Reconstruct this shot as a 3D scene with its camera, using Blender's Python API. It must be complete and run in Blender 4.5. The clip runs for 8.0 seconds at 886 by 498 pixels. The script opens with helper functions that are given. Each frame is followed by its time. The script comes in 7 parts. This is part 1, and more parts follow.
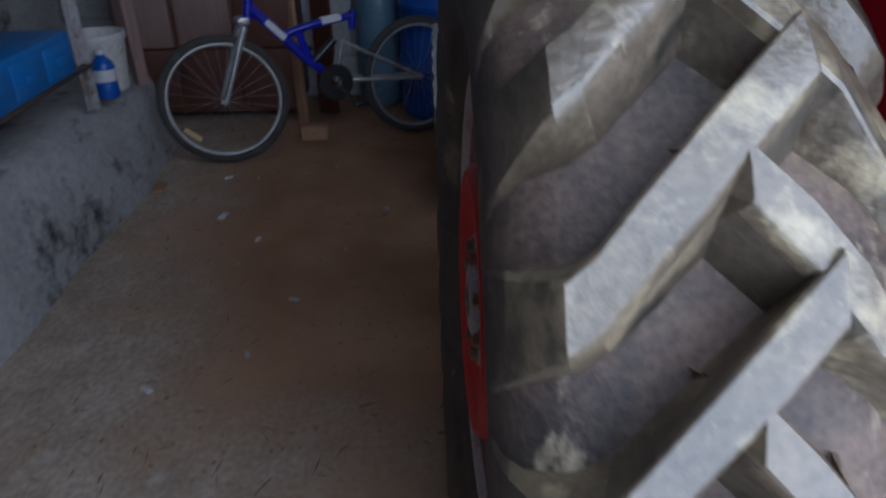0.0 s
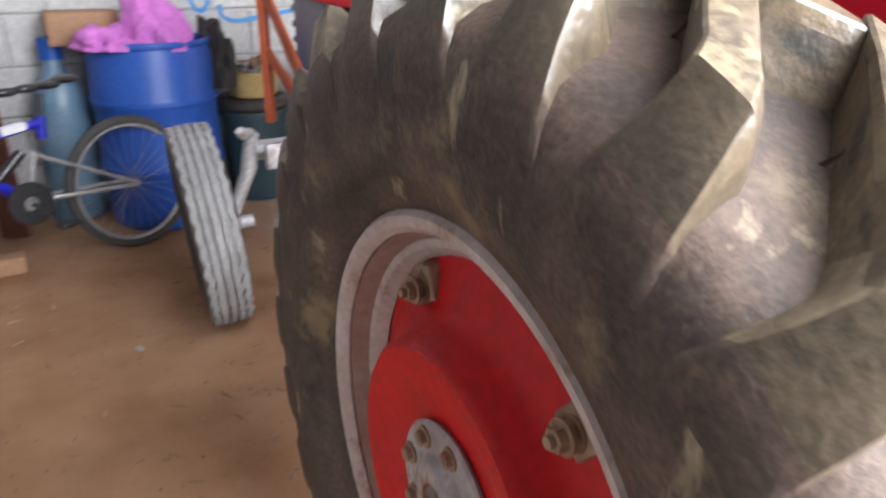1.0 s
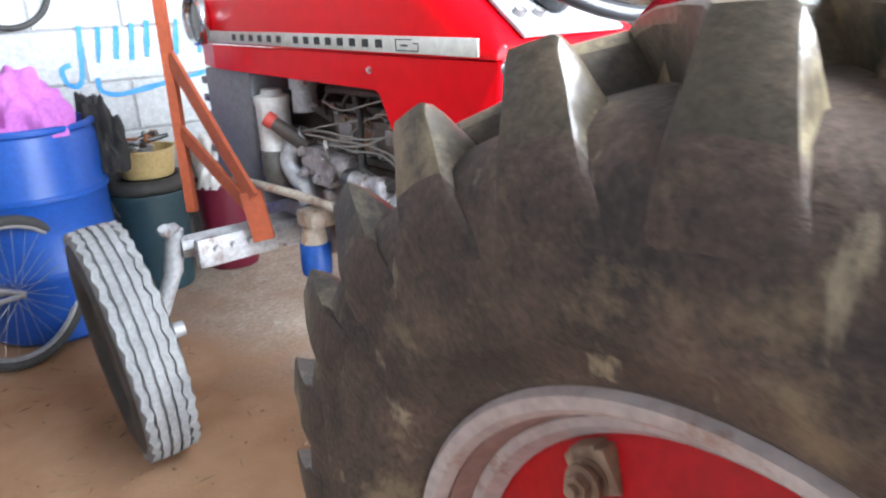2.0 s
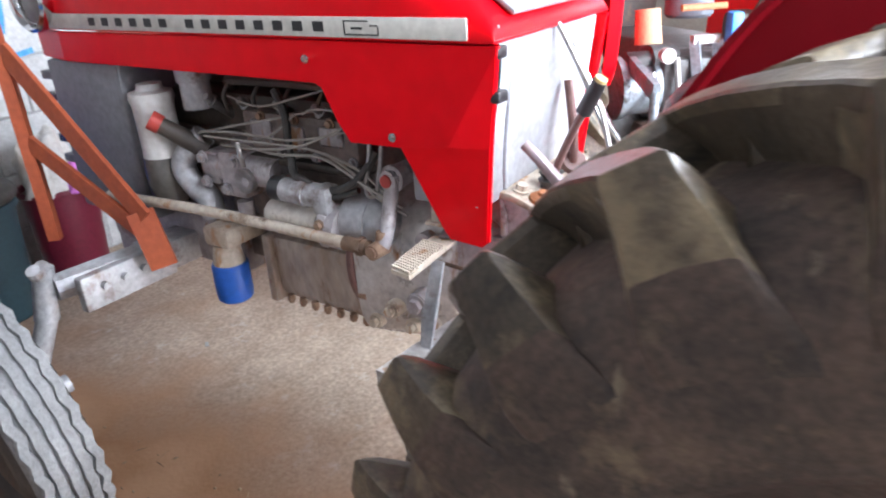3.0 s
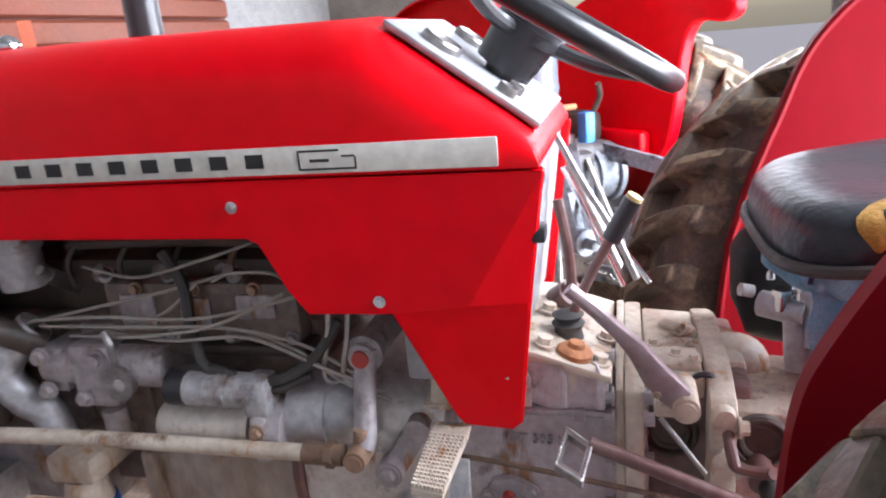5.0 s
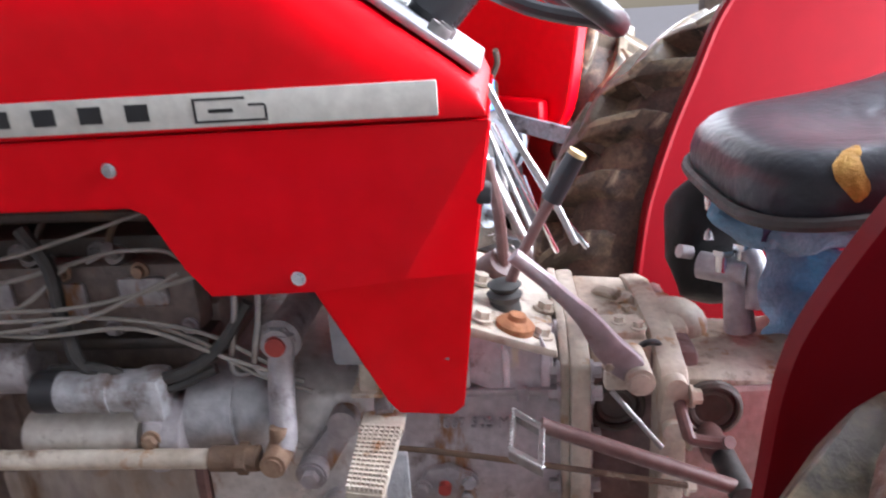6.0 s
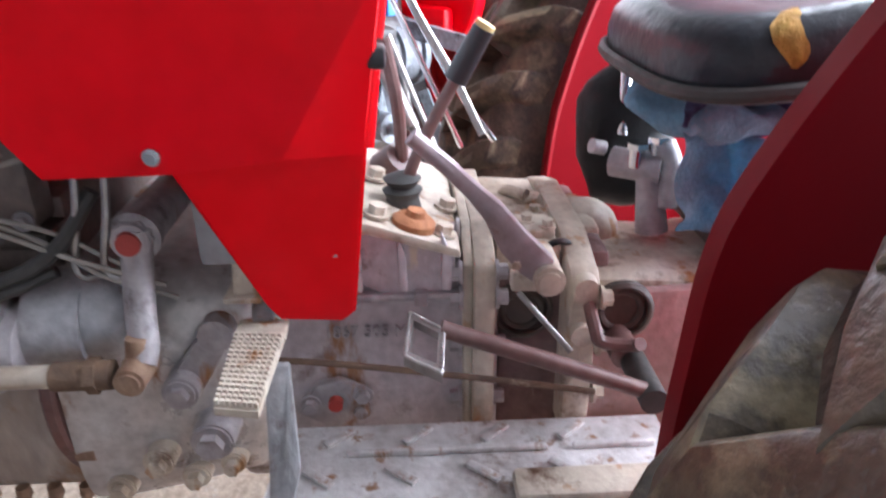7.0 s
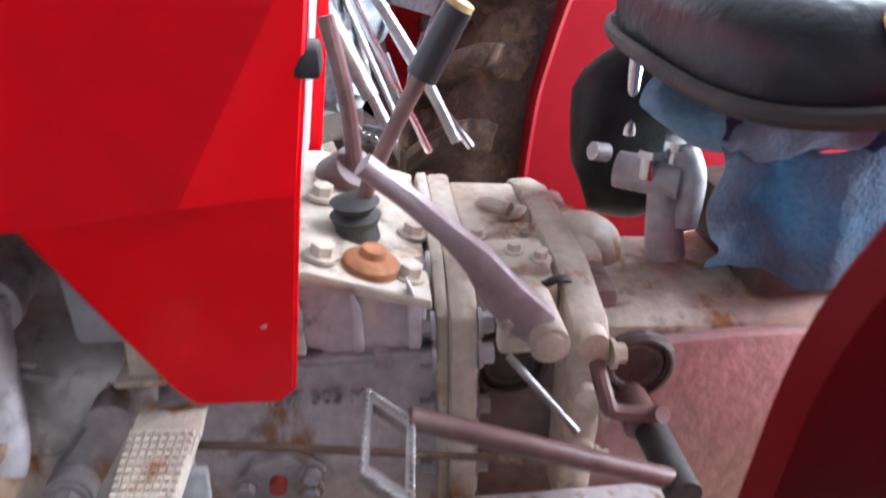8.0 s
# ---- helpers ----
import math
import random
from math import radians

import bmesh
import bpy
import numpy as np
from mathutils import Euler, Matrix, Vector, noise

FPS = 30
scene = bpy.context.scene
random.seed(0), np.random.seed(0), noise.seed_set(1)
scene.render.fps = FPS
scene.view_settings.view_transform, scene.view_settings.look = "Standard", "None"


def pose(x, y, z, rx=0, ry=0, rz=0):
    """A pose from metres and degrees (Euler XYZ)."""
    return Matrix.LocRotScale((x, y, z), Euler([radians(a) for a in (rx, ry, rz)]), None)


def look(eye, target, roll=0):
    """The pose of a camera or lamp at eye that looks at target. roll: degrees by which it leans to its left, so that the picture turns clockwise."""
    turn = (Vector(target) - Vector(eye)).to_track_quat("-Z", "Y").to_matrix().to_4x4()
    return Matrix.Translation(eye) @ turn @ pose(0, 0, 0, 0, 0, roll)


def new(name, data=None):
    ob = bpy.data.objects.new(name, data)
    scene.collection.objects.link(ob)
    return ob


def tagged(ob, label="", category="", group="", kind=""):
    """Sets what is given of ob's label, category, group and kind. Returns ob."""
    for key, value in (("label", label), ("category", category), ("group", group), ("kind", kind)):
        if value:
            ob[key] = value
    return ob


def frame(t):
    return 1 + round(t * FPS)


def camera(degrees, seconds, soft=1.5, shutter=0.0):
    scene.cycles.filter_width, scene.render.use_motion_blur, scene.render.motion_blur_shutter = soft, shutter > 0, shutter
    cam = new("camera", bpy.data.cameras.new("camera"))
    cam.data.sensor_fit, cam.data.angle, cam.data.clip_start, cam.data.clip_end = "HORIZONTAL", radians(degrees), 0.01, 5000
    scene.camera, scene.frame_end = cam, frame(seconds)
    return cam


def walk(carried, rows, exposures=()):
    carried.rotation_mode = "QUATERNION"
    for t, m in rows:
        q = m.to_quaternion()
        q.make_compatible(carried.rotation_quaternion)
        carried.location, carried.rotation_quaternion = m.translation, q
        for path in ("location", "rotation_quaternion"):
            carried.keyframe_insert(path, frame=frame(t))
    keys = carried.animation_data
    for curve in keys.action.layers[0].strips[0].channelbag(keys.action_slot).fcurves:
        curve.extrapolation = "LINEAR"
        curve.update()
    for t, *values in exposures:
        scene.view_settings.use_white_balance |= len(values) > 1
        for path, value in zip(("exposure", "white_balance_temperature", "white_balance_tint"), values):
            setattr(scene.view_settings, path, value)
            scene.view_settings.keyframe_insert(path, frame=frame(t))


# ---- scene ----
cam = camera(64.4, 8.0, soft=2.0, shutter=0.4)
EXPOSURES = [(0, -2.75, 5600, 16), (0.3, -1.7, 6300, 22), (0.5, -1.15, 6700, 28), (1, -0.05, 7100, 19), (1.5, 0.45, 6900, 14), (2.2, 0.6, 6300, 12), (3.5, 0.05, 6600, 19), (6, 0.0, 6500, 20), (8, 0.0, 6300, 18)]
PATH = [
    (0, (-0.907, -0.983, 1.273), (-0.82, 0.776, 0.324), -0.4),
    (0.5, (-1.03, -0.834, 1.284), (-0.633, 0.943, 0.457), -0.2),
    (1, (-1.158, -0.644, 1.317), (-0.239, 0.95, 0.533), 0.8),
    (1.5, (-1.216, -0.47, 1.336), (-0.05, 1.004, 0.653), -2.0),
    (2, (-1.225, -0.242, 1.342), (-0.007, 1.192, 0.664), -2.1),
    (2.2, (-1.211, -0.191, 1.349), (0.086, 1.188, 0.702), -2.3),
    (3.3, (-1.259, 0.261, 1.388), (0.316, 1.194, 0.582), -2.7),
    (3.5, (-1.243, 0.321, 1.356), (0.393, 1.222, 0.64), -2.6),
    (3.8, (-1.206, 0.392, 1.356), (0.433, 1.314, 0.678), -2.2),
    (4, (-1.182, 0.433, 1.35), (0.493, 1.311, 0.7), -1.6),
    (4.5, (-1.114, 0.496, 1.368), (0.632, 1.277, 0.784), -4.1),
    (4.7, (-1.104, 0.546, 1.381), (0.696, 1.203, 0.807), -4.5),
    (5.8, (-1.01, 0.676, 1.358), (0.867, 0.936, 0.719), -5.0),
    (6, (-0.992, 0.686, 1.336), (0.888, 0.866, 0.677), -3.8),
    (6.5, (-0.958, 0.694, 1.29), (0.923, 0.751, 0.613), -1.5),
    (7, (-0.911, 0.68, 1.252), (0.899, 0.595, 0.405), -0.5),
    (7.5, (-0.822, 0.679, 1.224), (0.922, 0.536, 0.256), -0.1),
    (8, (-0.704, 0.67, 1.248), (1.04, 0.49, 0.285), -0.1),
]
DOOR_POWER, SIDE_POWER = 690, 240
walk(cam, [(t, look(eye, target, roll)) for t, eye, target, roll in PATH], EXPOSURES)
from mathutils.bvhtree import BVHTree


# ---- light ----
world = bpy.data.worlds.new("sky")
scene.world = world
world.use_nodes = True
wn = world.node_tree.nodes
sky = wn.new("ShaderNodeTexSky")
sky.sky_type, sky.sun_disc = "NISHITA", False
sky.sun_elevation, sky.sun_rotation = radians(52), radians(20)
world.node_tree.links.new(sky.outputs[0], wn["Background"].inputs[0])
wn["Background"].inputs[1].default_value = 0.12

sun = new("sun", bpy.data.lights.new("sun", "SUN"))
sun.data.energy, sun.data.angle, sun.data.color = 3.0, radians(0.6), (1, 0.95, 0.88)
sun.matrix_world = look((-3, 9, 14), (0, 0, 0))

# daylight through the open front, from the yard up to the edge of the roof
door_light = new("doorway_daylight", bpy.data.lights.new("doorway_daylight", "AREA"))
door_light.data.shape, door_light.data.size, door_light.data.size_y = "RECTANGLE", 2.85, 2.8
door_light.data.energy, door_light.data.color = DOOR_POWER, (0.80, 0.91, 1.0)
door_light.matrix_world = look((0.525, -1.15, 1.5), (0.48, 1.9, 0.65))

# daylight through the side opening behind the second tractor
side_light = new("side_daylight", bpy.data.lights.new("side_daylight", "AREA"))
side_light.data.shape, side_light.data.size, side_light.data.size_y = "RECTANGLE", 3.0, 2.3
side_light.data.energy, side_light.data.color = SIDE_POWER, (0.84, 0.93, 1.0)
side_light.matrix_world = look((5.95, 0.3, 1.5), (0.0, 0.3, 1.1))


# ---- materials ----
def material(name, base, rough=0.6, metal=0.0, second=None, scale=6.0, amount=0.5, fine=60.0, bump=0.15, coat=0.0, dirt=None,
             dirt_scale=2.5, dirt_level=0.55, spread=0.0, stretch=(1, 1, 1), bump_size=0.01, grain=0.35, shine=0.5, scatter=False, stain=None, stain_level=0.62):
    """Two-scale procedural surface: a base colour mottled with a second one, stains of a third, and fine relief."""
    m = bpy.data.materials.new(name)
    m.use_nodes = True
    t = m.node_tree
    n, l = t.nodes, t.links
    b = n["Principled BSDF"]
    co = n.new("ShaderNodeTexCoord")
    mp = n.new("ShaderNodeMapping")
    mp.inputs["Scale"].default_value = stretch
    place = co.outputs["Object"]
    if scatter:
        # each piece takes its own patch of the pattern
        who = n.new("ShaderNodeObjectInfo")
        far = n.new("ShaderNodeVectorMath")
        far.operation = "MULTIPLY_ADD"
        far.inputs[1].default_value = (37.0, 53.0, 71.0)
        l.new(who.outputs["Random"], far.inputs[0])
        l.new(place, far.inputs[2])
        place = far.outputs[0]
    l.new(place, mp.inputs[0])
    big = n.new("ShaderNodeTexNoise")
    big.inputs["Scale"].default_value, big.inputs["Detail"].default_value, big.inputs["Roughness"].default_value = scale, 8, 0.65
    l.new(mp.outputs[0], big.inputs["Vector"])
    small = n.new("ShaderNodeTexNoise")
    small.inputs["Scale"].default_value, small.inputs["Detail"].default_value = fine, 5
    l.new(mp.outputs[0], small.inputs["Vector"])
    second = second or tuple(c * 0.72 for c in base)
    ramp = n.new("ShaderNodeValToRGB")
    ramp.color_ramp.elements[0].position, ramp.color_ramp.elements[1].position = 0.5 - 0.35 * (1 - amount) - 0.05, 0.5 + 0.3 * (1 - amount) + 0.08
    ramp.color_ramp.elements[0].color, ramp.color_ramp.elements[1].color = (*second, 1), (*base, 1)
    l.new(big.outputs[0], ramp.inputs[0])
    speck = n.new("ShaderNodeMix")
    speck.data_type, speck.blend_type = "RGBA", "OVERLAY"
    speck.inputs[0].default_value = grain
    l.new(ramp.outputs[0], speck.inputs[6])
    l.new(small.outputs[0], speck.inputs[7])
    col = speck.outputs[2]
    if spread:
        info = n.new("ShaderNodeObjectInfo")
        hsv = n.new("ShaderNodeHueSaturation")
        ma = n.new("ShaderNodeMapRange")
        ma.inputs[3].default_value, ma.inputs[4].default_value = 1 - spread, 1 + spread
        l.new(info.outputs["Random"], ma.inputs[0])
        l.new(ma.outputs[0], hsv.inputs["Value"])
        l.new(col, hsv.inputs["Color"])
        col = hsv.outputs[0]
    if dirt:
        dn = n.new("ShaderNodeTexNoise")
        dn.inputs["Scale"].default_value, dn.inputs["Detail"].default_value, dn.inputs["Roughness"].default_value = dirt_scale, 9, 0.7
        l.new(place, dn.inputs["Vector"])
        dr = n.new("ShaderNodeValToRGB")
        dr.color_ramp.elements[0].position, dr.color_ramp.elements[1].position = dirt_level, dirt_level + 0.12
        l.new(dn.outputs[0], dr.inputs[0])
        dm = n.new("ShaderNodeMix")
        dm.data_type = "RGBA"
        l.new(dr.outputs[0], dm.inputs[0])
        l.new(col, dm.inputs[6])
        dm.inputs[7].default_value = (*dirt, 1)
        col = dm.outputs[2]
    if stain:
        sn = n.new("ShaderNodeTexNoise")
        sn.inputs["Scale"].default_value, sn.inputs["Detail"].default_value, sn.inputs["Roughness"].default_value = dirt_scale * 2.6, 6, 0.6
        drip = n.new("ShaderNodeMapping")
        drip.inputs["Scale"].default_value, drip.inputs["Location"].default_value = (1, 1, 0.35), (3.1, 1.7, 0.4)
        l.new(place, drip.inputs[0])
        l.new(drip.outputs[0], sn.inputs["Vector"])
        sr = n.new("ShaderNodeValToRGB")
        sr.color_ramp.elements[0].position, sr.color_ramp.elements[1].position = stain_level, stain_level + 0.09
        l.new(sn.outputs[0], sr.inputs[0])
        sm = n.new("ShaderNodeMix")
        sm.data_type = "RGBA"
        l.new(sr.outputs[0], sm.inputs[0])
        l.new(col, sm.inputs[6])
        sm.inputs[7].default_value = (*stain, 1)
        col = sm.outputs[2]
    l.new(col, b.inputs["Base Color"])
    rr = n.new("ShaderNodeMapRange")
    rr.inputs[3].default_value, rr.inputs[4].default_value = max(rough - 0.14, 0.03), min(rough + 0.14, 1)
    l.new(big.outputs[0], rr.inputs[0])
    l.new(rr.outputs[0], b.inputs["Roughness"])
    b.inputs["Specular IOR Level"].default_value = shine
    b.inputs["Metallic"].default_value = metal
    b.inputs["Coat Weight"].default_value = coat
    b.inputs["Coat Roughness"].default_value = 0.12
    if bump:
        bp = n.new("ShaderNodeBump")
        bp.inputs["Strength"].default_value, bp.inputs["Distance"].default_value = bump, bump_size
        mix = n.new("ShaderNodeMath")
        mix.operation = "ADD"
        l.new(big.outputs[0], mix.inputs[0])
        l.new(small.outputs[0], mix.inputs[1])
        l.new(mix.outputs[0], bp.inputs["Height"])
        l.new(bp.outputs[0], b.inputs["Normal"])
    return m


RED = material("red_paint", (0.80, 0.001, 0.006), 0.36, second=(0.70, 0.001, 0.006), scale=3, amount=0.2, fine=25, bump=0.02, coat=0.05, shine=0.14)
# mudguards wear the same red; their shade is darkened into this colour
SHADED_RED = material("shaded_red_paint", (0.215, 0.002, 0.007), 0.5, second=(0.18, 0.002, 0.006), scale=2.2, amount=0.1, fine=18, bump=0.015, shine=0.14, grain=0.12)
WHEELRED = material("wheel_red_paint", (0.58, 0.006, 0.008), 0.45, second=(0.44, 0.005, 0.007), scale=9, bump=0.05, dirt=(0.22, 0.06, 0.04), dirt_scale=9, dirt_level=0.66, shine=0.3)
STRIPE = material("silver_strip", (0.55, 0.53, 0.47), 0.45, second=(0.47, 0.45, 0.40), scale=5, bump=0.02)
INK = material("black_ink", (0.02, 0.02, 0.02), 0.5, bump=0)
CAST = material("grey_cast_iron", (0.50, 0.47, 0.475), 0.36, second=(0.24, 0.205, 0.205), scale=7, amount=0.65, fine=60, bump=0.22, dirt=(0.06, 0.028, 0.014), dirt_scale=7, dirt_level=0.555, grain=0.45, stain=(0.27, 0.12, 0.045), stain_level=0.575)
GEARCAST = material("lilac_grey_gearbox_iron", (0.62, 0.575, 0.585), 0.36, second=(0.36, 0.31, 0.315), scale=7, amount=0.6, fine=60, bump=0.2, dirt=(0.12, 0.065, 0.04), dirt_scale=7, dirt_level=0.57, grain=0.45, stain=(0.30, 0.14, 0.06), stain_level=0.585)
CASTLILAC = material("lilac_grey_casting", (0.60, 0.555, 0.58), 0.42, second=(0.43, 0.375, 0.385), scale=7, amount=0.5, fine=70, bump=0.18, dirt=(0.16, 0.08, 0.05), dirt_scale=11, dirt_level=0.61, grain=0.4, stain=(0.60, 0.52, 0.40), stain_level=0.60)
BELL = material("pale_grey_bell_casting", (0.57, 0.555, 0.54), 0.30, metal=0.25, second=(0.45, 0.41, 0.38), scale=6, amount=0.5, fine=60, bump=0.15, dirt=(0.15, 0.075, 0.04), dirt_scale=7, dirt_level=0.555, grain=0.45, stain=(0.26, 0.12, 0.05), stain_level=0.57)
CASTGREY = material("dull_cream_grey_paint", (0.62, 0.57, 0.51), 0.42, second=(0.42, 0.37, 0.32), scale=8, bump=0.12, dirt=(0.15, 0.085, 0.05), dirt_scale=11, dirt_level=0.60, grain=0.4)
CASTLIGHT = material("cream_dusty_casting", (0.66, 0.59, 0.49), 0.42, second=(0.40, 0.32, 0.245), scale=9, amount=0.6, fine=70, bump=0.2, dirt=(0.13, 0.06, 0.03), dirt_scale=10, dirt_level=0.56, grain=0.35, stain=(0.38, 0.19, 0.08), stain_level=0.575)
OILYNECK = material("oily_red_brown_iron", (0.30, 0.21, 0.20), 0.42, second=(0.10, 0.045, 0.04), scale=9, amount=0.6, bump=0.25, dirt=(0.04, 0.02, 0.015), dirt_scale=9, dirt_level=0.52, grain=0.45, stain=(0.55, 0.49, 0.43), stain_level=0.6)
CASTDARK = material("oily_dark_iron", (0.10, 0.075, 0.058), 0.5, second=(0.034, 0.027, 0.023), scale=9, fine=50, bump=0.3, dirt=(0.16, 0.085, 0.04), dirt_scale=7, dirt_level=0.58)
SILVER = material("silver_paint", (0.54, 0.55, 0.57), 0.40, metal=0.25, second=(0.28, 0.265, 0.26), scale=7, bump=0.25, dirt=(0.13, 0.065, 0.035), dirt_scale=8, dirt_level=0.555, grain=0.5)
LINKAGE = material("blue_grey_linkage_paint", (0.30, 0.35, 0.40), 0.42, metal=0.2, second=(0.15, 0.155, 0.165), scale=9, amount=0.7, bump=0.25, dirt=(0.035, 0.028, 0.024), dirt_scale=9, dirt_level=0.52, grain=0.5)
LINKDARK = material("oily_linkage_iron", (0.085, 0.082, 0.085), 0.45, second=(0.04, 0.035, 0.032), scale=9, bump=0.3, dirt=(0.25, 0.28, 0.32), dirt_scale=8, dirt_level=0.6)
CANGREY = material("blue_grey_canister", (0.13, 0.15, 0.18), 0.45, second=(0.08, 0.085, 0.095), scale=6, bump=0.1, dirt=(0.10, 0.08, 0.07), dirt_scale=8, dirt_level=0.6)
STEEL = material("worn_steel", (0.45, 0.44, 0.43), 0.35, metal=0.8, second=(0.25, 0.22, 0.2), scale=20, bump=0.15)
CHROME = material("chrome", (0.75, 0.76, 0.78), 0.12, metal=1.0, scale=12, bump=0.02)
PURPLE = material("mauve_lever_paint", (0.36, 0.30, 0.32), 0.36, second=(0.24, 0.17, 0.17), scale=14, bump=0.15, metal=0.2, dirt=(0.16, 0.07, 0.05), dirt_scale=22, dirt_level=0.62)
RUSTRED = material("rusty_brown_steel", (0.13, 0.05, 0.042), 0.42, second=(0.19, 0.115, 0.105), scale=16, bump=0.2)
RUST = material("orange_rust", (0.42, 0.17, 0.07), 0.8, second=(0.26, 0.09, 0.04), scale=22, bump=0.4)
BRACKET = material("red_oxide_primer", (0.40, 0.085, 0.03), 0.55, second=(0.30, 0.06, 0.025), scale=8, bump=0.12, dirt=(0.45, 0.4, 0.36), dirt_scale=14, dirt_level=0.72)
RUBBER = material("dusty_tyre_rubber", (0.105, 0.070, 0.053), 0.6, second=(0.038, 0.029, 0.025), scale=10, amount=0.8, fine=130, bump=0.38, dirt=(0.185, 0.135, 0.085), dirt_scale=7, dirt_level=0.54, bump_size=0.005, grain=0.75, shine=0.35, stain=(0.31, 0.25, 0.17), stain_level=0.62)
SHOULDER = material("shaded_dusty_shoulder", (0.120, 0.088, 0.058), 0.55, second=(0.045, 0.037, 0.028), scale=7, amount=0.5, fine=130, bump=0.35, dirt=(0.24, 0.18, 0.11), dirt_scale=5, dirt_level=0.53, bump_size=0.004, grain=0.6, shine=0.35, scatter=True, stain=(0.022, 0.020, 0.015), stain_level=0.57)
TREAD = material("dusty_worn_tread", (0.140, 0.103, 0.062), 0.34, second=(0.058, 0.044, 0.032), scale=8, fine=110, bump=0.4, coat=0.10, dirt=(0.30, 0.24, 0.145), dirt_scale=9, dirt_level=0.54, bump_size=0.004, grain=0.7, shine=0.75, scatter=True)
RUSTCAST = material("rust_streaked_sump", (0.46, 0.42, 0.39), 0.42, second=(0.25, 0.16, 0.10), scale=5, fine=50, bump=0.25, stretch=(1, 1, 0.4), dirt=(0.26, 0.105, 0.03), dirt_scale=5, dirt_level=0.525, grain=0.5, stain=(0.16, 0.07, 0.025), stain_level=0.57)
# plaster darkened in colour to dim the far wall under the doorway light
DARKWALL = material("dimmed_brown_plaster", (0.22, 0.19, 0.165), 0.92, second=(0.13, 0.11, 0.095), scale=4, fine=45, bump=0.5)
TREADPLATE = material("scuffed_pale_footplate", (0.76, 0.75, 0.74), 0.36, metal=0.1, second=(0.46, 0.43, 0.41), scale=11, amount=0.7, fine=80, bump=0.3, dirt=(0.17, 0.085, 0.05), dirt_scale=12, dirt_level=0.565, grain=0.5, stain=(0.34, 0.19, 0.11), stain_level=0.58)
BLOCKIRON = material("grimy_block_iron", (0.27, 0.205, 0.18), 0.5, second=(0.085, 0.062, 0.05), scale=8, fine=50, bump=0.25, dirt=(0.05, 0.035, 0.026), dirt_scale=6, dirt_level=0.55, grain=0.5, stain=(0.24, 0.12, 0.055), stain_level=0.6)
RUSTYBOLT = material("rusty_bolt", (0.36, 0.25, 0.17), 0.6, second=(0.2, 0.1, 0.06), scale=30, bump=0.3)
RUBBERGREY = material("grey_dusty_rubber", (0.36, 0.36, 0.36), 0.8, second=(0.18, 0.18, 0.18), scale=9, fine=90, bump=0.4)
BLACKRUB = material("black_rubber", (0.026, 0.025, 0.024), 0.6, second=(0.065, 0.06, 0.054), scale=9, bump=0.2)
BLACK = material("black_plastic", (0.016, 0.016, 0.018), 0.3, second=(0.03, 0.03, 0.032), bump=0.05)
VINYL = material("black_seat_vinyl", (0.014, 0.017, 0.022), 0.34, second=(0.034, 0.036, 0.041), scale=5, bump=0.2, shine=0.3, dirt=(0.09, 0.085, 0.078), dirt_scale=9, dirt_level=0.66)
DULLRUST = material("dull_brown_rust", (0.21, 0.125, 0.075), 0.75, second=(0.075, 0.05, 0.04), scale=26, bump=0.45, dirt=(0.38, 0.31, 0.23), dirt_scale=20, dirt_level=0.6)
RIM = material("pale_rim_paint", (0.52, 0.46, 0.445), 0.5, second=(0.36, 0.27, 0.245), scale=8, bump=0.15, dirt=(0.25, 0.10, 0.05), dirt_scale=12, dirt_level=0.575)
RIMIN = material("brown_rim_well", (0.24, 0.12, 0.10), 0.6, second=(0.33, 0.24, 0.21), scale=9, bump=0.2)
DASHWHITE = material("pale_grey_cowl", (0.36, 0.37, 0.395), 0.42, second=(0.26, 0.262, 0.27), scale=6, bump=0.1, dirt=(0.20, 0.14, 0.10), dirt_scale=6, dirt_level=0.60)
PANELGREY = material("blue_grey_side_panel", (0.19, 0.195, 0.21), 0.5, second=(0.15, 0.152, 0.165), scale=5, bump=0.06)
FILTERBLUE = material("blue_filter", (0.01, 0.10, 0.45), 0.35, bump=0.02)
GLASSBOWL = material("smoked_bowl", (0.07, 0.065, 0.055), 0.2, second=(0.12, 0.11, 0.10), bump=0.05, coat=0.3)
WHITEPL = material("dull_white_plastic", (0.6, 0.58, 0.55), 0.5, second=(0.48, 0.45, 0.42), scale=9, bump=0.05)
CABLE = material("grey_wire", (0.36, 0.33, 0.29), 0.5, bump=0)
REDCAP = material("red_cap", (0.5, 0.05, 0.035), 0.5, second=(0.35, 0.05, 0.04), bump=0.1)
BARREL = material("blue_barrel_plastic", (0.008, 0.07, 0.36), 0.42, second=(0.012, 0.09, 0.40), scale=6, bump=0.05, dirt=(0.06, 0.12, 0.3), dirt_scale=7, dirt_level=0.66)
TEAL = material("dark_teal_plastic", (0.025, 0.06, 0.075), 0.5, bump=0.05)
PINK = material("pink_cloth", (0.62, 0.20, 0.58), 0.9, second=(0.52, 0.15, 0.48), scale=12, bump=0.3)
MAROON = material("maroon_plastic", (0.16, 0.01, 0.03), 0.45, bump=0.05)
YELLOW = material("cream_yellow_plastic", (0.62, 0.46, 0.20), 0.5, second=(0.52, 0.38, 0.17), bump=0.05)
DENIM = material("blue_denim_rag", (0.06, 0.24, 0.36), 0.95, second=(0.20, 0.27, 0.33), scale=10, fine=180, bump=0.3, dirt=(0.30, 0.25, 0.29), dirt_scale=9, dirt_level=0.58)
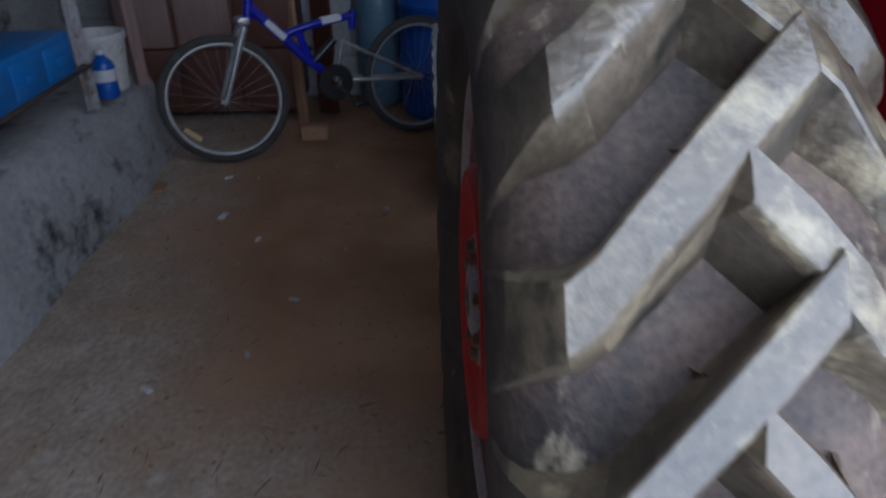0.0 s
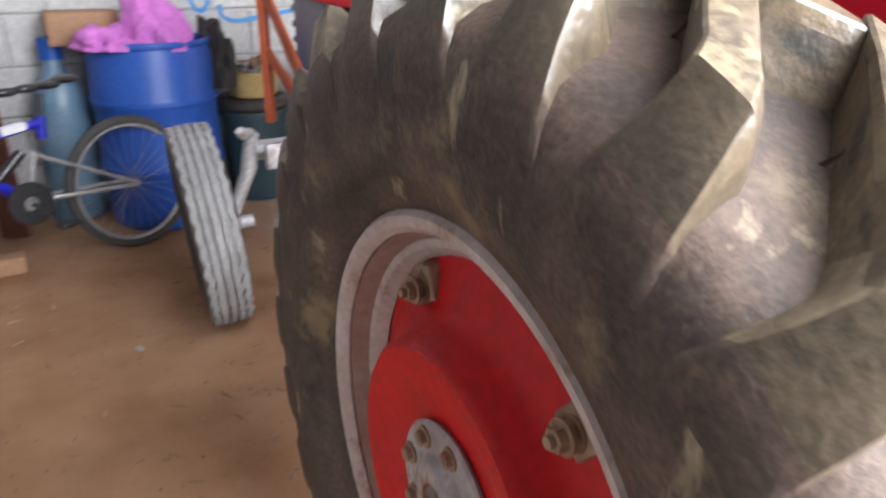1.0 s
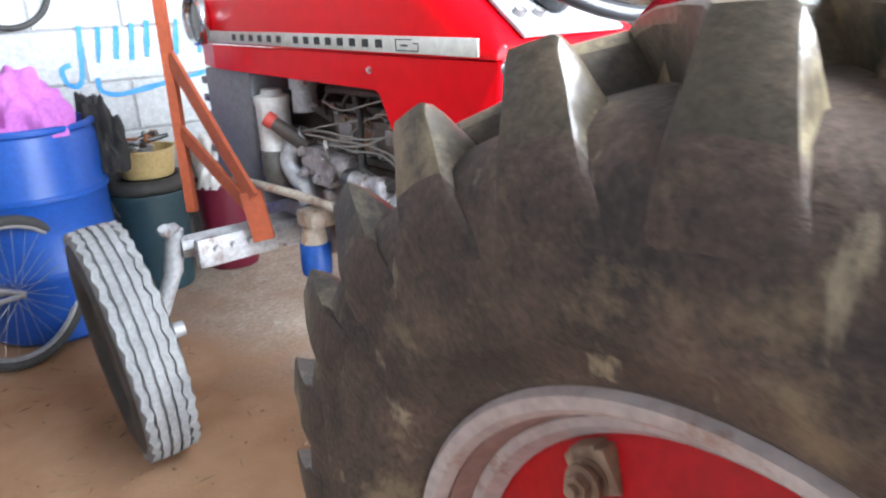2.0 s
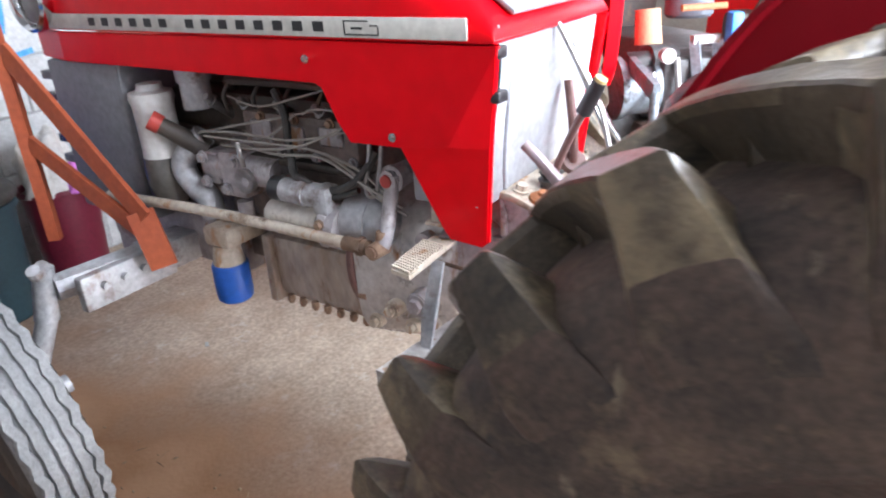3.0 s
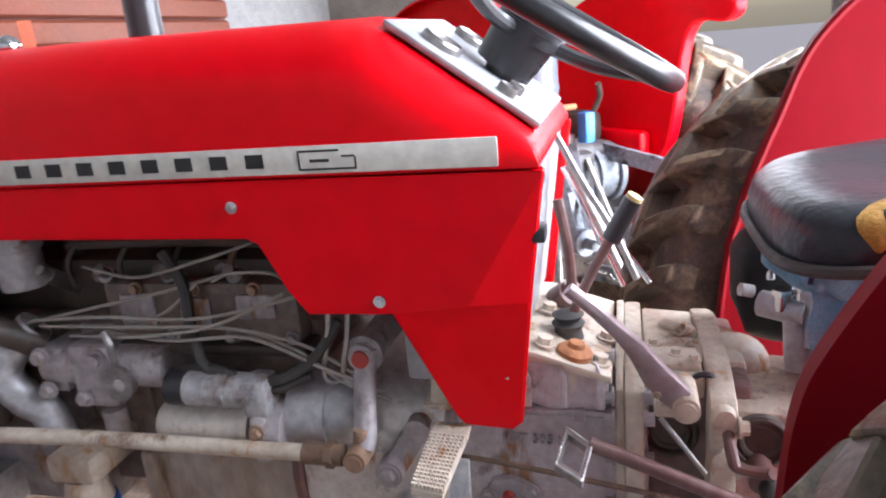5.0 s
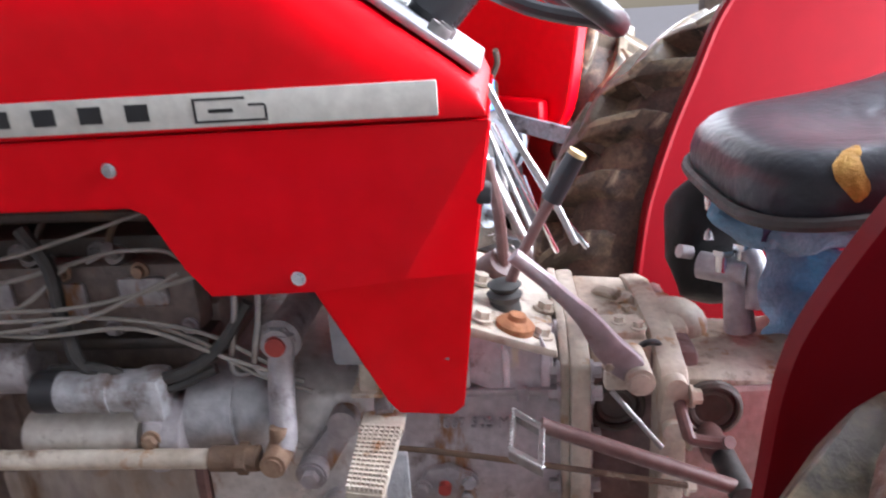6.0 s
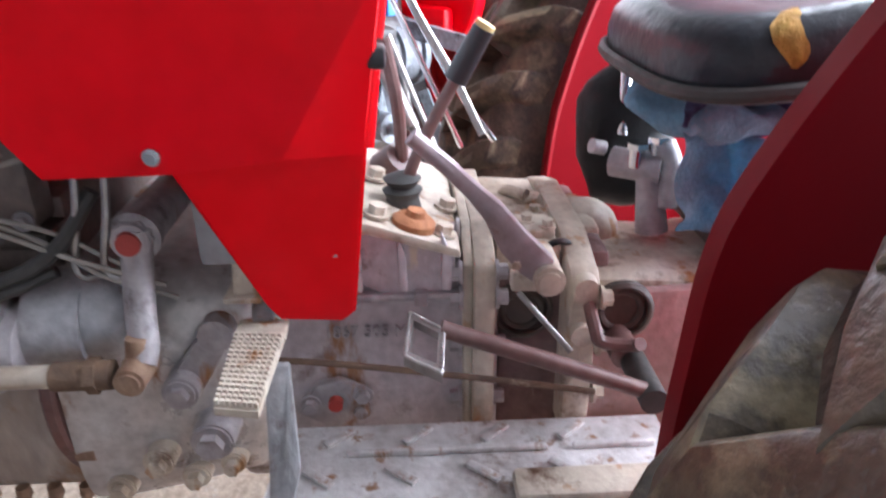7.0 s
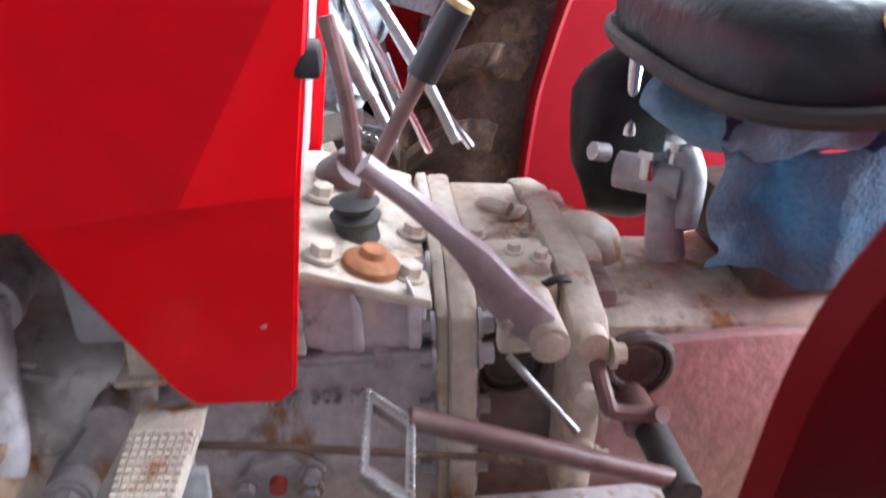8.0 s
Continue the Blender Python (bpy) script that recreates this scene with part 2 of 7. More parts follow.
DARKCLOTH = material("dark_cloth", (0.02, 0.02, 0.022), 0.9, second=(0.05, 0.045, 0.04), scale=10, bump=0.5)
SLACKBLACK = material("slack_black_rubber", (0.008, 0.008, 0.009), 0.55, second=(0.016, 0.015, 0.015), scale=8, bump=0.2, shine=0.25)
FOAM = material("yellow_seat_foam", (0.62, 0.36, 0.09), 0.9, second=(0.5, 0.25, 0.05), scale=30, bump=0.5)
BIKEBLUE = material("blue_bike_paint", (0.008, 0.015, 0.42), 0.3, bump=0.02, coat=0.4)
WHITE = material("white_decal", (0.7, 0.7, 0.72), 0.4, bump=0)
ALLOY = material("bike_alloy", (0.5, 0.5, 0.5), 0.35, metal=0.6, scale=20, bump=0.05)
WOOD = material("old_wood", (0.24, 0.14, 0.08), 0.7, second=(0.14, 0.08, 0.045), scale=4, stretch=(1, 1, 12), bump=0.25)
PINKWOOD = material("pinkish_weathered_wood", (0.30, 0.20, 0.17), 0.75, second=(0.2, 0.12, 0.10), scale=4, stretch=(12, 12, 1), bump=0.25)
BOARD = material("red_brown_board", (0.15, 0.055, 0.036), 0.6, second=(0.09, 0.034, 0.023), scale=4, bump=0.15)
PALEWOOD = material("pale_cut_wood", (0.42, 0.24, 0.14), 0.75, second=(0.33, 0.18, 0.1), scale=5, stretch=(1, 9, 1), bump=0.25)
CRATE = material("bright_blue_plastic", (0.012, 0.16, 0.50), 0.45, second=(0.02, 0.19, 0.5), bump=0.05, dirt=(0.12, 0.16, 0.2), dirt_scale=6, dirt_level=0.62)
BLOCK = material("whitewashed_concrete_block", (0.54, 0.54, 0.535), 0.9, second=(0.45, 0.45, 0.445), scale=5, fine=50, bump=0.5, spread=0.08, dirt=(0.33, 0.31, 0.29), dirt_scale=3, dirt_level=0.6)
MORTAR = material("grey_mortar", (0.44, 0.435, 0.43), 0.95, scale=9, bump=0.4)
PLASTER = material("grey_rough_plaster", (0.44, 0.43, 0.42), 0.92, second=(0.30, 0.29, 0.28), scale=5, fine=45, bump=0.5, dirt=(0.06, 0.058, 0.055), dirt_scale=4.0, dirt_level=0.55)
PAINTBLUE = material("blue_spray_paint", (0.02, 0.22, 0.58), 0.7, second=(0.10, 0.34, 0.62), scale=14, bump=0)
SHEET = material("red_brown_sheet_metal", (0.32, 0.09, 0.05), 0.55, second=(0.25, 0.07, 0.04), scale=3, bump=0.05)
ROOF = material("grey_roof_sheet", (0.2, 0.2, 0.2), 0.6, scale=2, bump=0.1)
PALECONC = material("pale_concrete", (0.42, 0.42, 0.41), 0.9, second=(0.3, 0.31, 0.32), scale=6, bump=0.4)


def floor_material():
    m = material("worn_concrete_floor", (0.50, 0.40, 0.315), 0.92, second=(0.34, 0.25, 0.185), scale=6, fine=60, bump=0.28,
                 dirt=(0.54, 0.475, 0.42), dirt_scale=9, dirt_level=0.57, bump_size=0.010, grain=0.6)
    t = m.node_tree
    n, l = t.nodes, t.links
    b = n["Principled BSDF"]
    old = b.inputs["Base Color"].links[0].from_socket
    co = n.new("ShaderNodeTexCoord")
    # a patch of trodden brown earth along the tractor's side
    mp = n.new("ShaderNodeMapping")
    mp.inputs["Location"].default_value, mp.inputs["Scale"].default_value = (0.95 * 0.90, -2.0 * 0.44, 0), (0.90, 0.44, 1)
    l.new(co.outputs["Object"], mp.inputs[0])
    g = n.new("ShaderNodeTexGradient")
    g.gradient_type = "SPHERICAL"
    l.new(mp.outputs[0], g.inputs[0])
    no = n.new("ShaderNodeTexNoise")
    no.inputs["Scale"].default_value, no.inputs["Detail"].default_value = 2.2, 8
    l.new(co.outputs["Object"], no.inputs["Vector"])
    ad = n.new("ShaderNodeMath")
    ad.operation = "MULTIPLY_ADD"
    ad.inputs[1].default_value = 0.8
    l.new(no.outputs[0], ad.inputs[0])
    l.new(g.outputs["Fac"], ad.inputs[2])
    ra = n.new("ShaderNodeValToRGB")
    ra.color_ramp.elements[0].position, ra.color_ramp.elements[1].position = 0.42, 0.80
    l.new(ad.outputs[0], ra.inputs[0])
    mx = n.new("ShaderNodeMix")
    mx.data_type = "RGBA"
    l.new(ra.outputs[0], mx.inputs[0])
    l.new(old, mx.inputs[6])
    e = n.new("ShaderNodeValToRGB")
    e.color_ramp.elements[0].color, e.color_ramp.elements[1].color = (0.25, 0.120, 0.054, 1), (0.41, 0.235, 0.135, 1)
    e.color_ramp.elements[0].position, e.color_ramp.elements[1].position = 0.35, 0.65
    l.new(no.outputs[0], e.inputs[0])
    l.new(e.outputs[0], mx.inputs[7])
    l.new(mx.outputs[2], b.inputs["Base Color"])
    return m


FLOOR = floor_material()


# ---- mesh helpers ----
def mesh_of(name, bm, mat, smooth=35):
    me = bpy.data.meshes.new(name)
    bmesh.ops.recalc_face_normals(bm, faces=bm.faces)
    bm.to_mesh(me)
    bm.free()
    me.materials.append(mat)
    if smooth:
        me.shade_smooth()
        me.set_sharp_from_angle(angle=radians(smooth))
    return me


PLACE = {"at": (0.0, 0.0, 0.0)}


def assembly(x, y, z):
    """Sets where the next group of parts is bolted on, from the drawing's origin."""
    PLACE["at"] = (x, y, z)


def part(name, bm, mat, parent=None, label="", smooth=35):
    ob = new(name, mesh_of(name, bm, mat, smooth))
    if parent is not None:
        ob.parent = parent
        if parent.type == "EMPTY":
            ob.location = PLACE["at"]
    return tagged(ob, label)


def thing(name, at, label, category, group="", kind="", turn=0.0, lean=(0, 0)):
    ob = new(name)
    ob.empty_display_size = 0.05
    ob.matrix_world = pose(*at, lean[0], lean[1], turn)
    return tagged(ob, label, category, group, kind)


def box(bm, x0, x1, y0, y1, z0, z1, bevel=0.004, seg=2, m=None):
    r = bmesh.ops.create_cube(bm, size=1)
    bmesh.ops.scale(bm, vec=(abs(x1 - x0), abs(y1 - y0), abs(z1 - z0)), verts=r["verts"])
    bmesh.ops.translate(bm, vec=((x0 + x1) / 2, (y0 + y1) / 2, (z0 + z1) / 2), verts=r["verts"])
    vs = r["verts"]
    if bevel:
        es = list({e for v in vs for e in v.link_edges})
        o = bmesh.ops.bevel(bm, geom=es, offset=bevel, segments=seg, affect="EDGES", profile=0.5)
        vs = list({v for f in o["faces"] for v in f.verts} | {v for v in vs if v.is_valid})
    if m is not None:
        bmesh.ops.transform(bm, matrix=m, verts=vs)
    return vs


def basis(d):
    d = Vector(d).normalized()
    u = d.orthogonal().normalized()
    if abs(d.z) < 0.95:
        u = Vector((0, 0, 1)).cross(d).normalized()
    return d, u, d.cross(u)


def rod(bm, a, b, r, r2=None, n=14, cap=True):
    """A straight round bar from a to b."""
    a, b = Vector(a), Vector(b)
    r2 = r if r2 is None else r2
    d, u, v = basis(b - a)
    rings = []
    for p, q in ((a, r), (b, r2)):
        rings.append([bm.verts.new(p + (u * math.cos(k * math.tau / n) + v * math.sin(k * math.tau / n)) * q) for k in range(n)])
    for k in range(n):
        bm.faces.new((rings[0][k], rings[0][(k + 1) % n], rings[1][(k + 1) % n], rings[1][k]))
    if cap:
        bm.faces.new(rings[0][::-1])
        bm.faces.new(rings[1])


def smooth_path(pts, steps=6):
    p = [Vector(q) for q in pts]
    if len(p) < 3:
        return p
    out = []
    e = [p[0] * 2 - p[1]] + p + [p[-1] * 2 - p[-2]]
    for i in range(1, len(e) - 2):
        for k in range(steps):
            t = k / steps
            out.append(0.5 * ((2 * e[i]) + (e[i + 1] - e[i - 1]) * t + (2 * e[i - 1] - 5 * e[i] + 4 * e[i + 1] - e[i + 2]) * t * t + (3 * e[i] - e[i - 1] - 3 * e[i + 1] + e[i + 2]) * t ** 3))
    out.append(p[-1])
    return out


def tube(bm, pts, r, n=8, steps=6, closed=False, flat=1.0, radii=None):
    """A round tube along a smooth path."""
    p = smooth_path(pts, steps) if steps else [Vector(q) for q in pts]
    rings = []
    side = None
    for i, q in enumerate(p):
        d = (p[(i + 1) % len(p)] - p[i - 1]) if closed else (p[min(i + 1, len(p) - 1)] - p[max(i - 1, 0)])
        if d.length < 1e-9:
            d = Vector((0, 0, 1))
        d.normalize()
        if side is None:
            side = basis(d)[1]
        side = (side - d * side.dot(d)).normalized()
        up = d.cross(side)
        rr = r if radii is None else radii[0] + (radii[1] - radii[0]) * i / max(len(p) - 1, 1)
        rings.append([bm.verts.new(q + (side * math.cos(k * math.tau / n) + up * math.sin(k * math.tau / n) * flat) * rr) for k in range(n)])
    last = len(rings) if closed else len(rings) - 1
    for i in range(last):
        a, b = rings[i], rings[(i + 1) % len(rings)]
        for k in range(n):
            bm.faces.new((a[k], a[(k + 1) % n], b[(k + 1) % n], b[k]))
    if not closed:
        bm.faces.new(rings[0][::-1])
        bm.faces.new(rings[-1])


def lathe(bm, prof, n=40, axis="z", at=(0, 0, 0), closed=False, arc=math.tau, start=0.0):
    """Turns a profile of (radius, height) round an axis."""
    at = Vector(at)
    rings = []
    full = abs(arc - math.tau) < 1e-6
    m = n if full else n + 1
    for k in range(m):
        a = start + arc * k / n
        c, s = math.cos(a), math.sin(a)
        ring = []
        for r, h in prof:
            q = {"z": (r * c, r * s, h), "x": (h, r * c, r * s), "y": (r * s, h, r * c)}[axis]
            ring.append(bm.verts.new(at + Vector(q)))
        rings.append(ring)
    ln = len(prof)
    for k in range(n):
        a, b = rings[k], rings[(k + 1) % m]
        for i in range(ln if closed else ln - 1):
            j = (i + 1) % ln
            bm.faces.new((a[i], a[j], b[j], b[i]))
    bmesh.ops.remove_doubles(bm, verts=bm.verts, dist=1e-5)


def prism(bm, poly, axis, a, b, bevel=0.0, seg=2):
    """Extrudes a polygon along an axis from a to b."""
    def at(p, h):
        return {"x": (h, p[0], p[1]), "y": (p[0], h, p[1]), "z": (p[0], p[1], h)}[axis]
    lo = [bm.verts.new(at(p, a)) for p in poly]
    hi = [bm.verts.new(at(p, b)) for p in poly]
    fs = [bm.faces.new(lo), bm.faces.new(hi[::-1])]
    for i in range(len(poly)):
        j = (i + 1) % len(poly)
        fs.append(bm.faces.new((lo[i], hi[i], hi[j], lo[j])))
    bmesh.ops.recalc_face_normals(bm, faces=fs)
    if bevel:
        es = list({e for f in fs for e in f.edges})
        bmesh.ops.bevel(bm, geom=es, offset=bevel, segments=seg, affect="EDGES", profile=0.5)


def bar(bm, a, b, w, d):
    """A flat bar from a to b, w wide in the plane and d thick."""
    a, b = Vector(a), Vector(b)
    t, u, v = basis(b - a)
    vs = []
    for p in (a, b):
        vs.append([bm.verts.new(p + u * i * d / 2 + v * j * w / 2) for i, j in ((-1, -1), (1, -1), (1, 1), (-1, 1))])
    bm.faces.new(vs[0][::-1])
    bm.faces.new(vs[1])
    for k in range(4):
        j = (k + 1) % 4
        bm.faces.new((vs[0][k], vs[0][j], vs[1][j], vs[1][k]))


def ball(bm, at, r, u=14, v=9, squash=(1, 1, 1)):
    o = bmesh.ops.create_uvsphere(bm, u_segments=u, v_segments=v, radius=r)
    bmesh.ops.scale(bm, vec=squash, verts=o["verts"])
    bmesh.ops.translate(bm, vec=at, verts=o["verts"])


def bolt(bm, at, axis, r=0.011, h=0.009, washer=True):
    """A hexagon bolt head with its washer."""
    at, d = Vector(at), Vector(axis).normalized()
    if washer:
        rod(bm, at - d * 0.001, at + d * 0.003, r * 1.45, n=14)
    rod(bm, at, at + d * (h + 0.003), r, n=6)


def crumple(bm, amount, scale, seed=0):
    for v in bm.verts:
        q = v.co * scale + Vector((seed * 3.1, seed * 1.7, 0))
        v.co += Vector((noise.noise(q), noise.noise(q + Vector((9, 2, 5))), noise.noise(q + Vector((3, 8, 1))))) * amount


# ---- the building ----
def structure(name, bm, mat, label, category, smooth=0):
    return tagged(part(name, bm, mat, smooth=smooth), label, category, kind="structure")


def uneven_floor():
    bm = bmesh.new()
    nx, ny = 90, 72
    x0, x1, y0, y1 = -2.9, 6.0, -1.60, 3.9
    grid = []
    for i in range(nx + 1):
        row = []
        for j in range(ny + 1):
            x, y = x0 + (x1 - x0) * i / nx, y0 + (y1 - y0) * j / ny
            h = 0.008 * noise.noise(Vector((x * 1.1, y * 1.1, 0))) + 0.004 * noise.noise(Vector((x * 5, y * 5, 3))) - 0.004
            row.append(bm.verts.new((x, y, h)))
        grid.append(row)
    for i in range(nx):
        for j in range(ny):
            bm.faces.new((grid[i][j], grid[i + 1][j], grid[i + 1][j + 1], grid[i][j + 1]))
    return bm


structure("floor", uneven_floor(), FLOOR, "worn tan concrete floor with a trodden brown earth patch", "floor", 60)

bm = bmesh.new()
box(bm, -60, 60, -60, -1.61, -0.3, -0.012, 0)
box(bm, 6.001, 60, -1.61, 60, -0.3, -0.012, 0)
box(bm, -60, -3.1, -1.61, 60, -0.3, -0.012, 0)
box(bm, -3.1, 6.001, 3.72, 60, -0.3, -0.012, 0)
structure("ground", bm, PALECONC, "pale concrete yard outside the open doorway", "ground")

WALL_Y = 3.50
bm = bmesh.new()
box(bm, -3.1, 6.2, WALL_Y + 0.012, WALL_Y + 0.2, -0.05, 3.2, 0)
wall_north = structure("wall_north", bm, MORTAR, "whitewashed concrete block wall with blue spray paint", "wall")

bm = bmesh.new()
box(bm, -3.1, -2.9, -1.61, WALL_Y + 0.01, -0.05, 3.2, 0)
structure("wall_west", bm, PLASTER, "rough grey plastered side wall with dark damp stains", "wall")
bm = bmesh.new()
box(bm, 6.0, 6.2, 1.8, WALL_Y + 0.01, -0.05, 3.2, 0)
box(bm, 6.0, 6.2, -1.61, -1.2, -0.05, 3.2, 0)
box(bm, 6.0, 6.2, -1.2, 1.8, 2.65, 3.2, 0)
structure("wall_east", bm, DARKWALL, "brown plastered far side wall, darkened to look dim, with a wide opening", "wall")
# unseen front wall ends and roof, added to limit where daylight enters
bm = bmesh.new()
box(bm, -3.1, -1.3, -1.81, -1.61, -0.05, 3.2, 0)
box(bm, 3.6, 6.2, -1.81, -1.61, -0.05, 3.2, 0)
structure("wall_south", bm, PLASTER, "unseen grey plastered wall, added beside the open front", "wall")
bm = bmesh.new()
box(bm, -3.2, 6.3, -0.8, WALL_Y + 0.3, 3.2, 3.3, 0)
structure("ceiling", bm, ROOF, "unseen plain grey roof, added to close off the sky", "ceiling")


def plinth():
    """A low plastered wall with an uneven sloping top."""
    bm = bmesh.new()
    ny, prof = 40, [(-2.11, 0.0), (-2.13, 0.12), (-2.16, 0.25), (-2.19, 0.36), (-2.23, 0.415), (-2.3, 0.435), (-2.4, 0.44), (-2.65, 0.44), (-2.9, 0.44)]
    rows = []
    for j in range(ny + 1):
        y = -0.9 + 3.5 * j / ny
        row = []
        for k, (x, z) in enumerate(prof):
            q = Vector((x * 2, y * 2.3, z * 3))
            row.append(bm.verts.new((x + 0.035 * noise.noise(q) + 0.012 * noise.noise(q * 4), y, max(z + (0.03 * noise.noise(q + Vector((5, 0, 0))) if k else -0.03), -0.03))))
        rows.append(row)
    for j in range(ny):
        for k in range(len(prof) - 1):
            bm.faces.new((rows[j][k], rows[j + 1][k], rows[j + 1][k + 1], rows[j][k + 1]))
    for row in (rows[0], rows[-1]):
        low = bm.verts.new((-2.9, row[0].co.y, -0.03))
        bm.faces.new(row + [low])
    return bm


structure("low_wall", plinth(), PLASTER, "low grey plastered wall with dark stains", "low wall", 50)


# ---- rear wheels ----
def across(h):
    """Distance outwards from the rim's middle of a point h outwards from the tyre's: the wide tyre sits inboard on the rim."""
    return 1.30 * h - 0.045


def tyre_mesh(s):
    """The carcass of a drive tyre, turned round the x axis; s is the outer side, the inner shoulder is worn rounder."""
    bm = bmesh.new()
    outer = [(0.362, 0.098), (0.376, 0.113), (0.392, 0.1245), (0.412, 0.1285), (0.417, 0.1335), (0.428, 0.138), (0.45, 0.142), (0.475, 0.1455), (0.50, 0.147), (0.53, 0.1465), (0.560, 0.142), (0.583, 0.132), (0.598, 0.108), (0.606, 0.068)]
    inner = [(0.366, 0.086), (0.376, 0.100), (0.40, 0.112), (0.43, 0.122), (0.475, 0.128), (0.52, 0.124), (0.552, 0.113), (0.578, 0.095), (0.597, 0.062)]
    prof = [(r, s * across(h)) for r, h in outer] + [(0.610, s * across(0.0))] + [(r, s * across(-h)) for r, h in inner[::-1]]
    lathe(bm, prof, n=120, axis="x")
    for v in bm.verts:
        q = Vector((v.co.x * 9, v.co.y * 9, v.co.z * 9))
        v.co.x += 0.0022 * noise.noise(q)
    return bm


#             x,      turn,  top,   base,  half width of top, of base
OUTER_LUG = ((-0.030, -0.300, 0.655, 0.602, 0.022, 0.031), (-0.022, -0.290, 0.668, 0.602, 0.026, 0.036), (0.012, -0.220, 0.669, 0.602, 0.028, 0.041), (0.046, -0.150, 0.667, 0.600, 0.029, 0.046),
             (0.078, -0.080, 0.664, 0.592, 0.029, 0.052), (0.102, -0.024, 0.660, 0.580, 0.029, 0.058), (0.118, 0.0, 0.658, 0.568, 0.029, 0.062), (0.1225, 0.002, 0.648, 0.558, 0.030, 0.064),
             (0.1330, 0.010, 0.615, 0.545, 0.037, 0.068), (0.1420, 0.016, 0.585, 0.530, 0.045, 0.073), (0.1475, 0.021, 0.555, 0.515, 0.054, 0.077), (0.1485, 0.024, 0.530, 0.500, 0.061, 0.080), (0.1465, 0.026, 0.505, 0.490, 0.065, 0.080), (0.1410, 0.027, 0.480, 0.475, 0.066, 0.078))
INNER_LUG = ((-0.030, -0.290, 0.653, 0.602, 0.019, 0.031), (-0.022, -0.280, 0.668, 0.602, 0.023, 0.036), (0.010, -0.215, 0.666, 0.600, 0.025, 0.041), (0.040, -0.148, 0.656, 0.594, 0.0255, 0.046),
             (0.070, -0.078, 0.630, 0.582, 0.0255, 0.050), (0.095, -0.025, 0.608, 0.566, 0.0255, 0.055), (0.112, 0.0, 0.585, 0.55, 0.028, 0.058), (0.122, 0.015, 0.555, 0.53, 0.032, 0.056), (0.1255, 0.03, 0.52, 0.50, 0.03, 0.045))


def lug_mesh(s, side, rows, seed):
    """One slanting tread bar from the tyre's middle to its shoulder, worn and rounded, seen at angle 0."""
    bm = bmesh.new()
    rings = []
    for n, (x, turn, top, base, wt, wb) in enumerate(rows):
        ring = []
        for i, (u, v) in enumerate(((-1.0, 0.0), (-0.52, 0.30), (-0.16, 0.80), (0.02, 0.965), (0.10, 1.0), (0.5, 1.0), (0.90, 1.0), (0.98, 0.965), (1.16, 0.80), (1.52, 0.30), (2.0, 0.0))):
            # u runs over the flank, the top and the other flank
            if u < 0:
                w = -(wt + (wb - wt) * -u)
            elif u > 1:
                w = wt + (wb - wt) * (u - 1)
            else:
                w = wt * (2 * u - 1)
            r = base + (top - base) * v
            q = Vector((x * 22 + seed * 3.7, w * 22, r * 22 + side))
            r += (0.0026 * noise.noise(q) + 0.0012 * noise.noise(q * 3)) * v
            a = turn + w / 0.64 + 0.005 * noise.noise(q * 0.7)
            inset = 0.012 if n == 0 else 0.024 if top > 0.645 else 0.008
            xx = x - inset * (1 - v) + 0.0020 * noise.noise(q + Vector((5, 5, 5)))
            ring.append(bm.verts.new((s * across(xx * side * s), r * math.cos(a), r * math.sin(a))))
        rings.append(ring)
    for i in range(len(rings) - 1):
        for j in range(10):
            bm.faces.new((rings[i][j], rings[i][j + 1], rings[i + 1][j + 1], rings[i + 1][j]))
    bm.faces.new(rings[0])
    bm.faces.new(rings[-1][::-1])
    return bm


def shouldered(me):
    """The lug's outer end, past the shoulder's edge, is duller rubber, darkened for its shaded side."""
    me.materials.append(SHOULDER)
    me.materials.append(RUBBER)
    for p in me.polygons:
        r = math.hypot(p.center.y, p.center.z)
        if r < 0.655 and (abs(p.normal.x) > 0.55 or r < 0.57):
            p.material_index = 1 if r > 0.575 else 2
    return me


LUGS = 24
TYRE = {s: mesh_of("tyre", tyre_mesh(s), RUBBER, 40) for s in (-1, 1)}
LUG = {(s, side, k): shouldered(mesh_of("lug", lug_mesh(s, side, OUTER_LUG if side == s else INNER_LUG, k), TREAD, 32)) for s in (-1, 1) for side in (-1, 1) for k in range(4)}


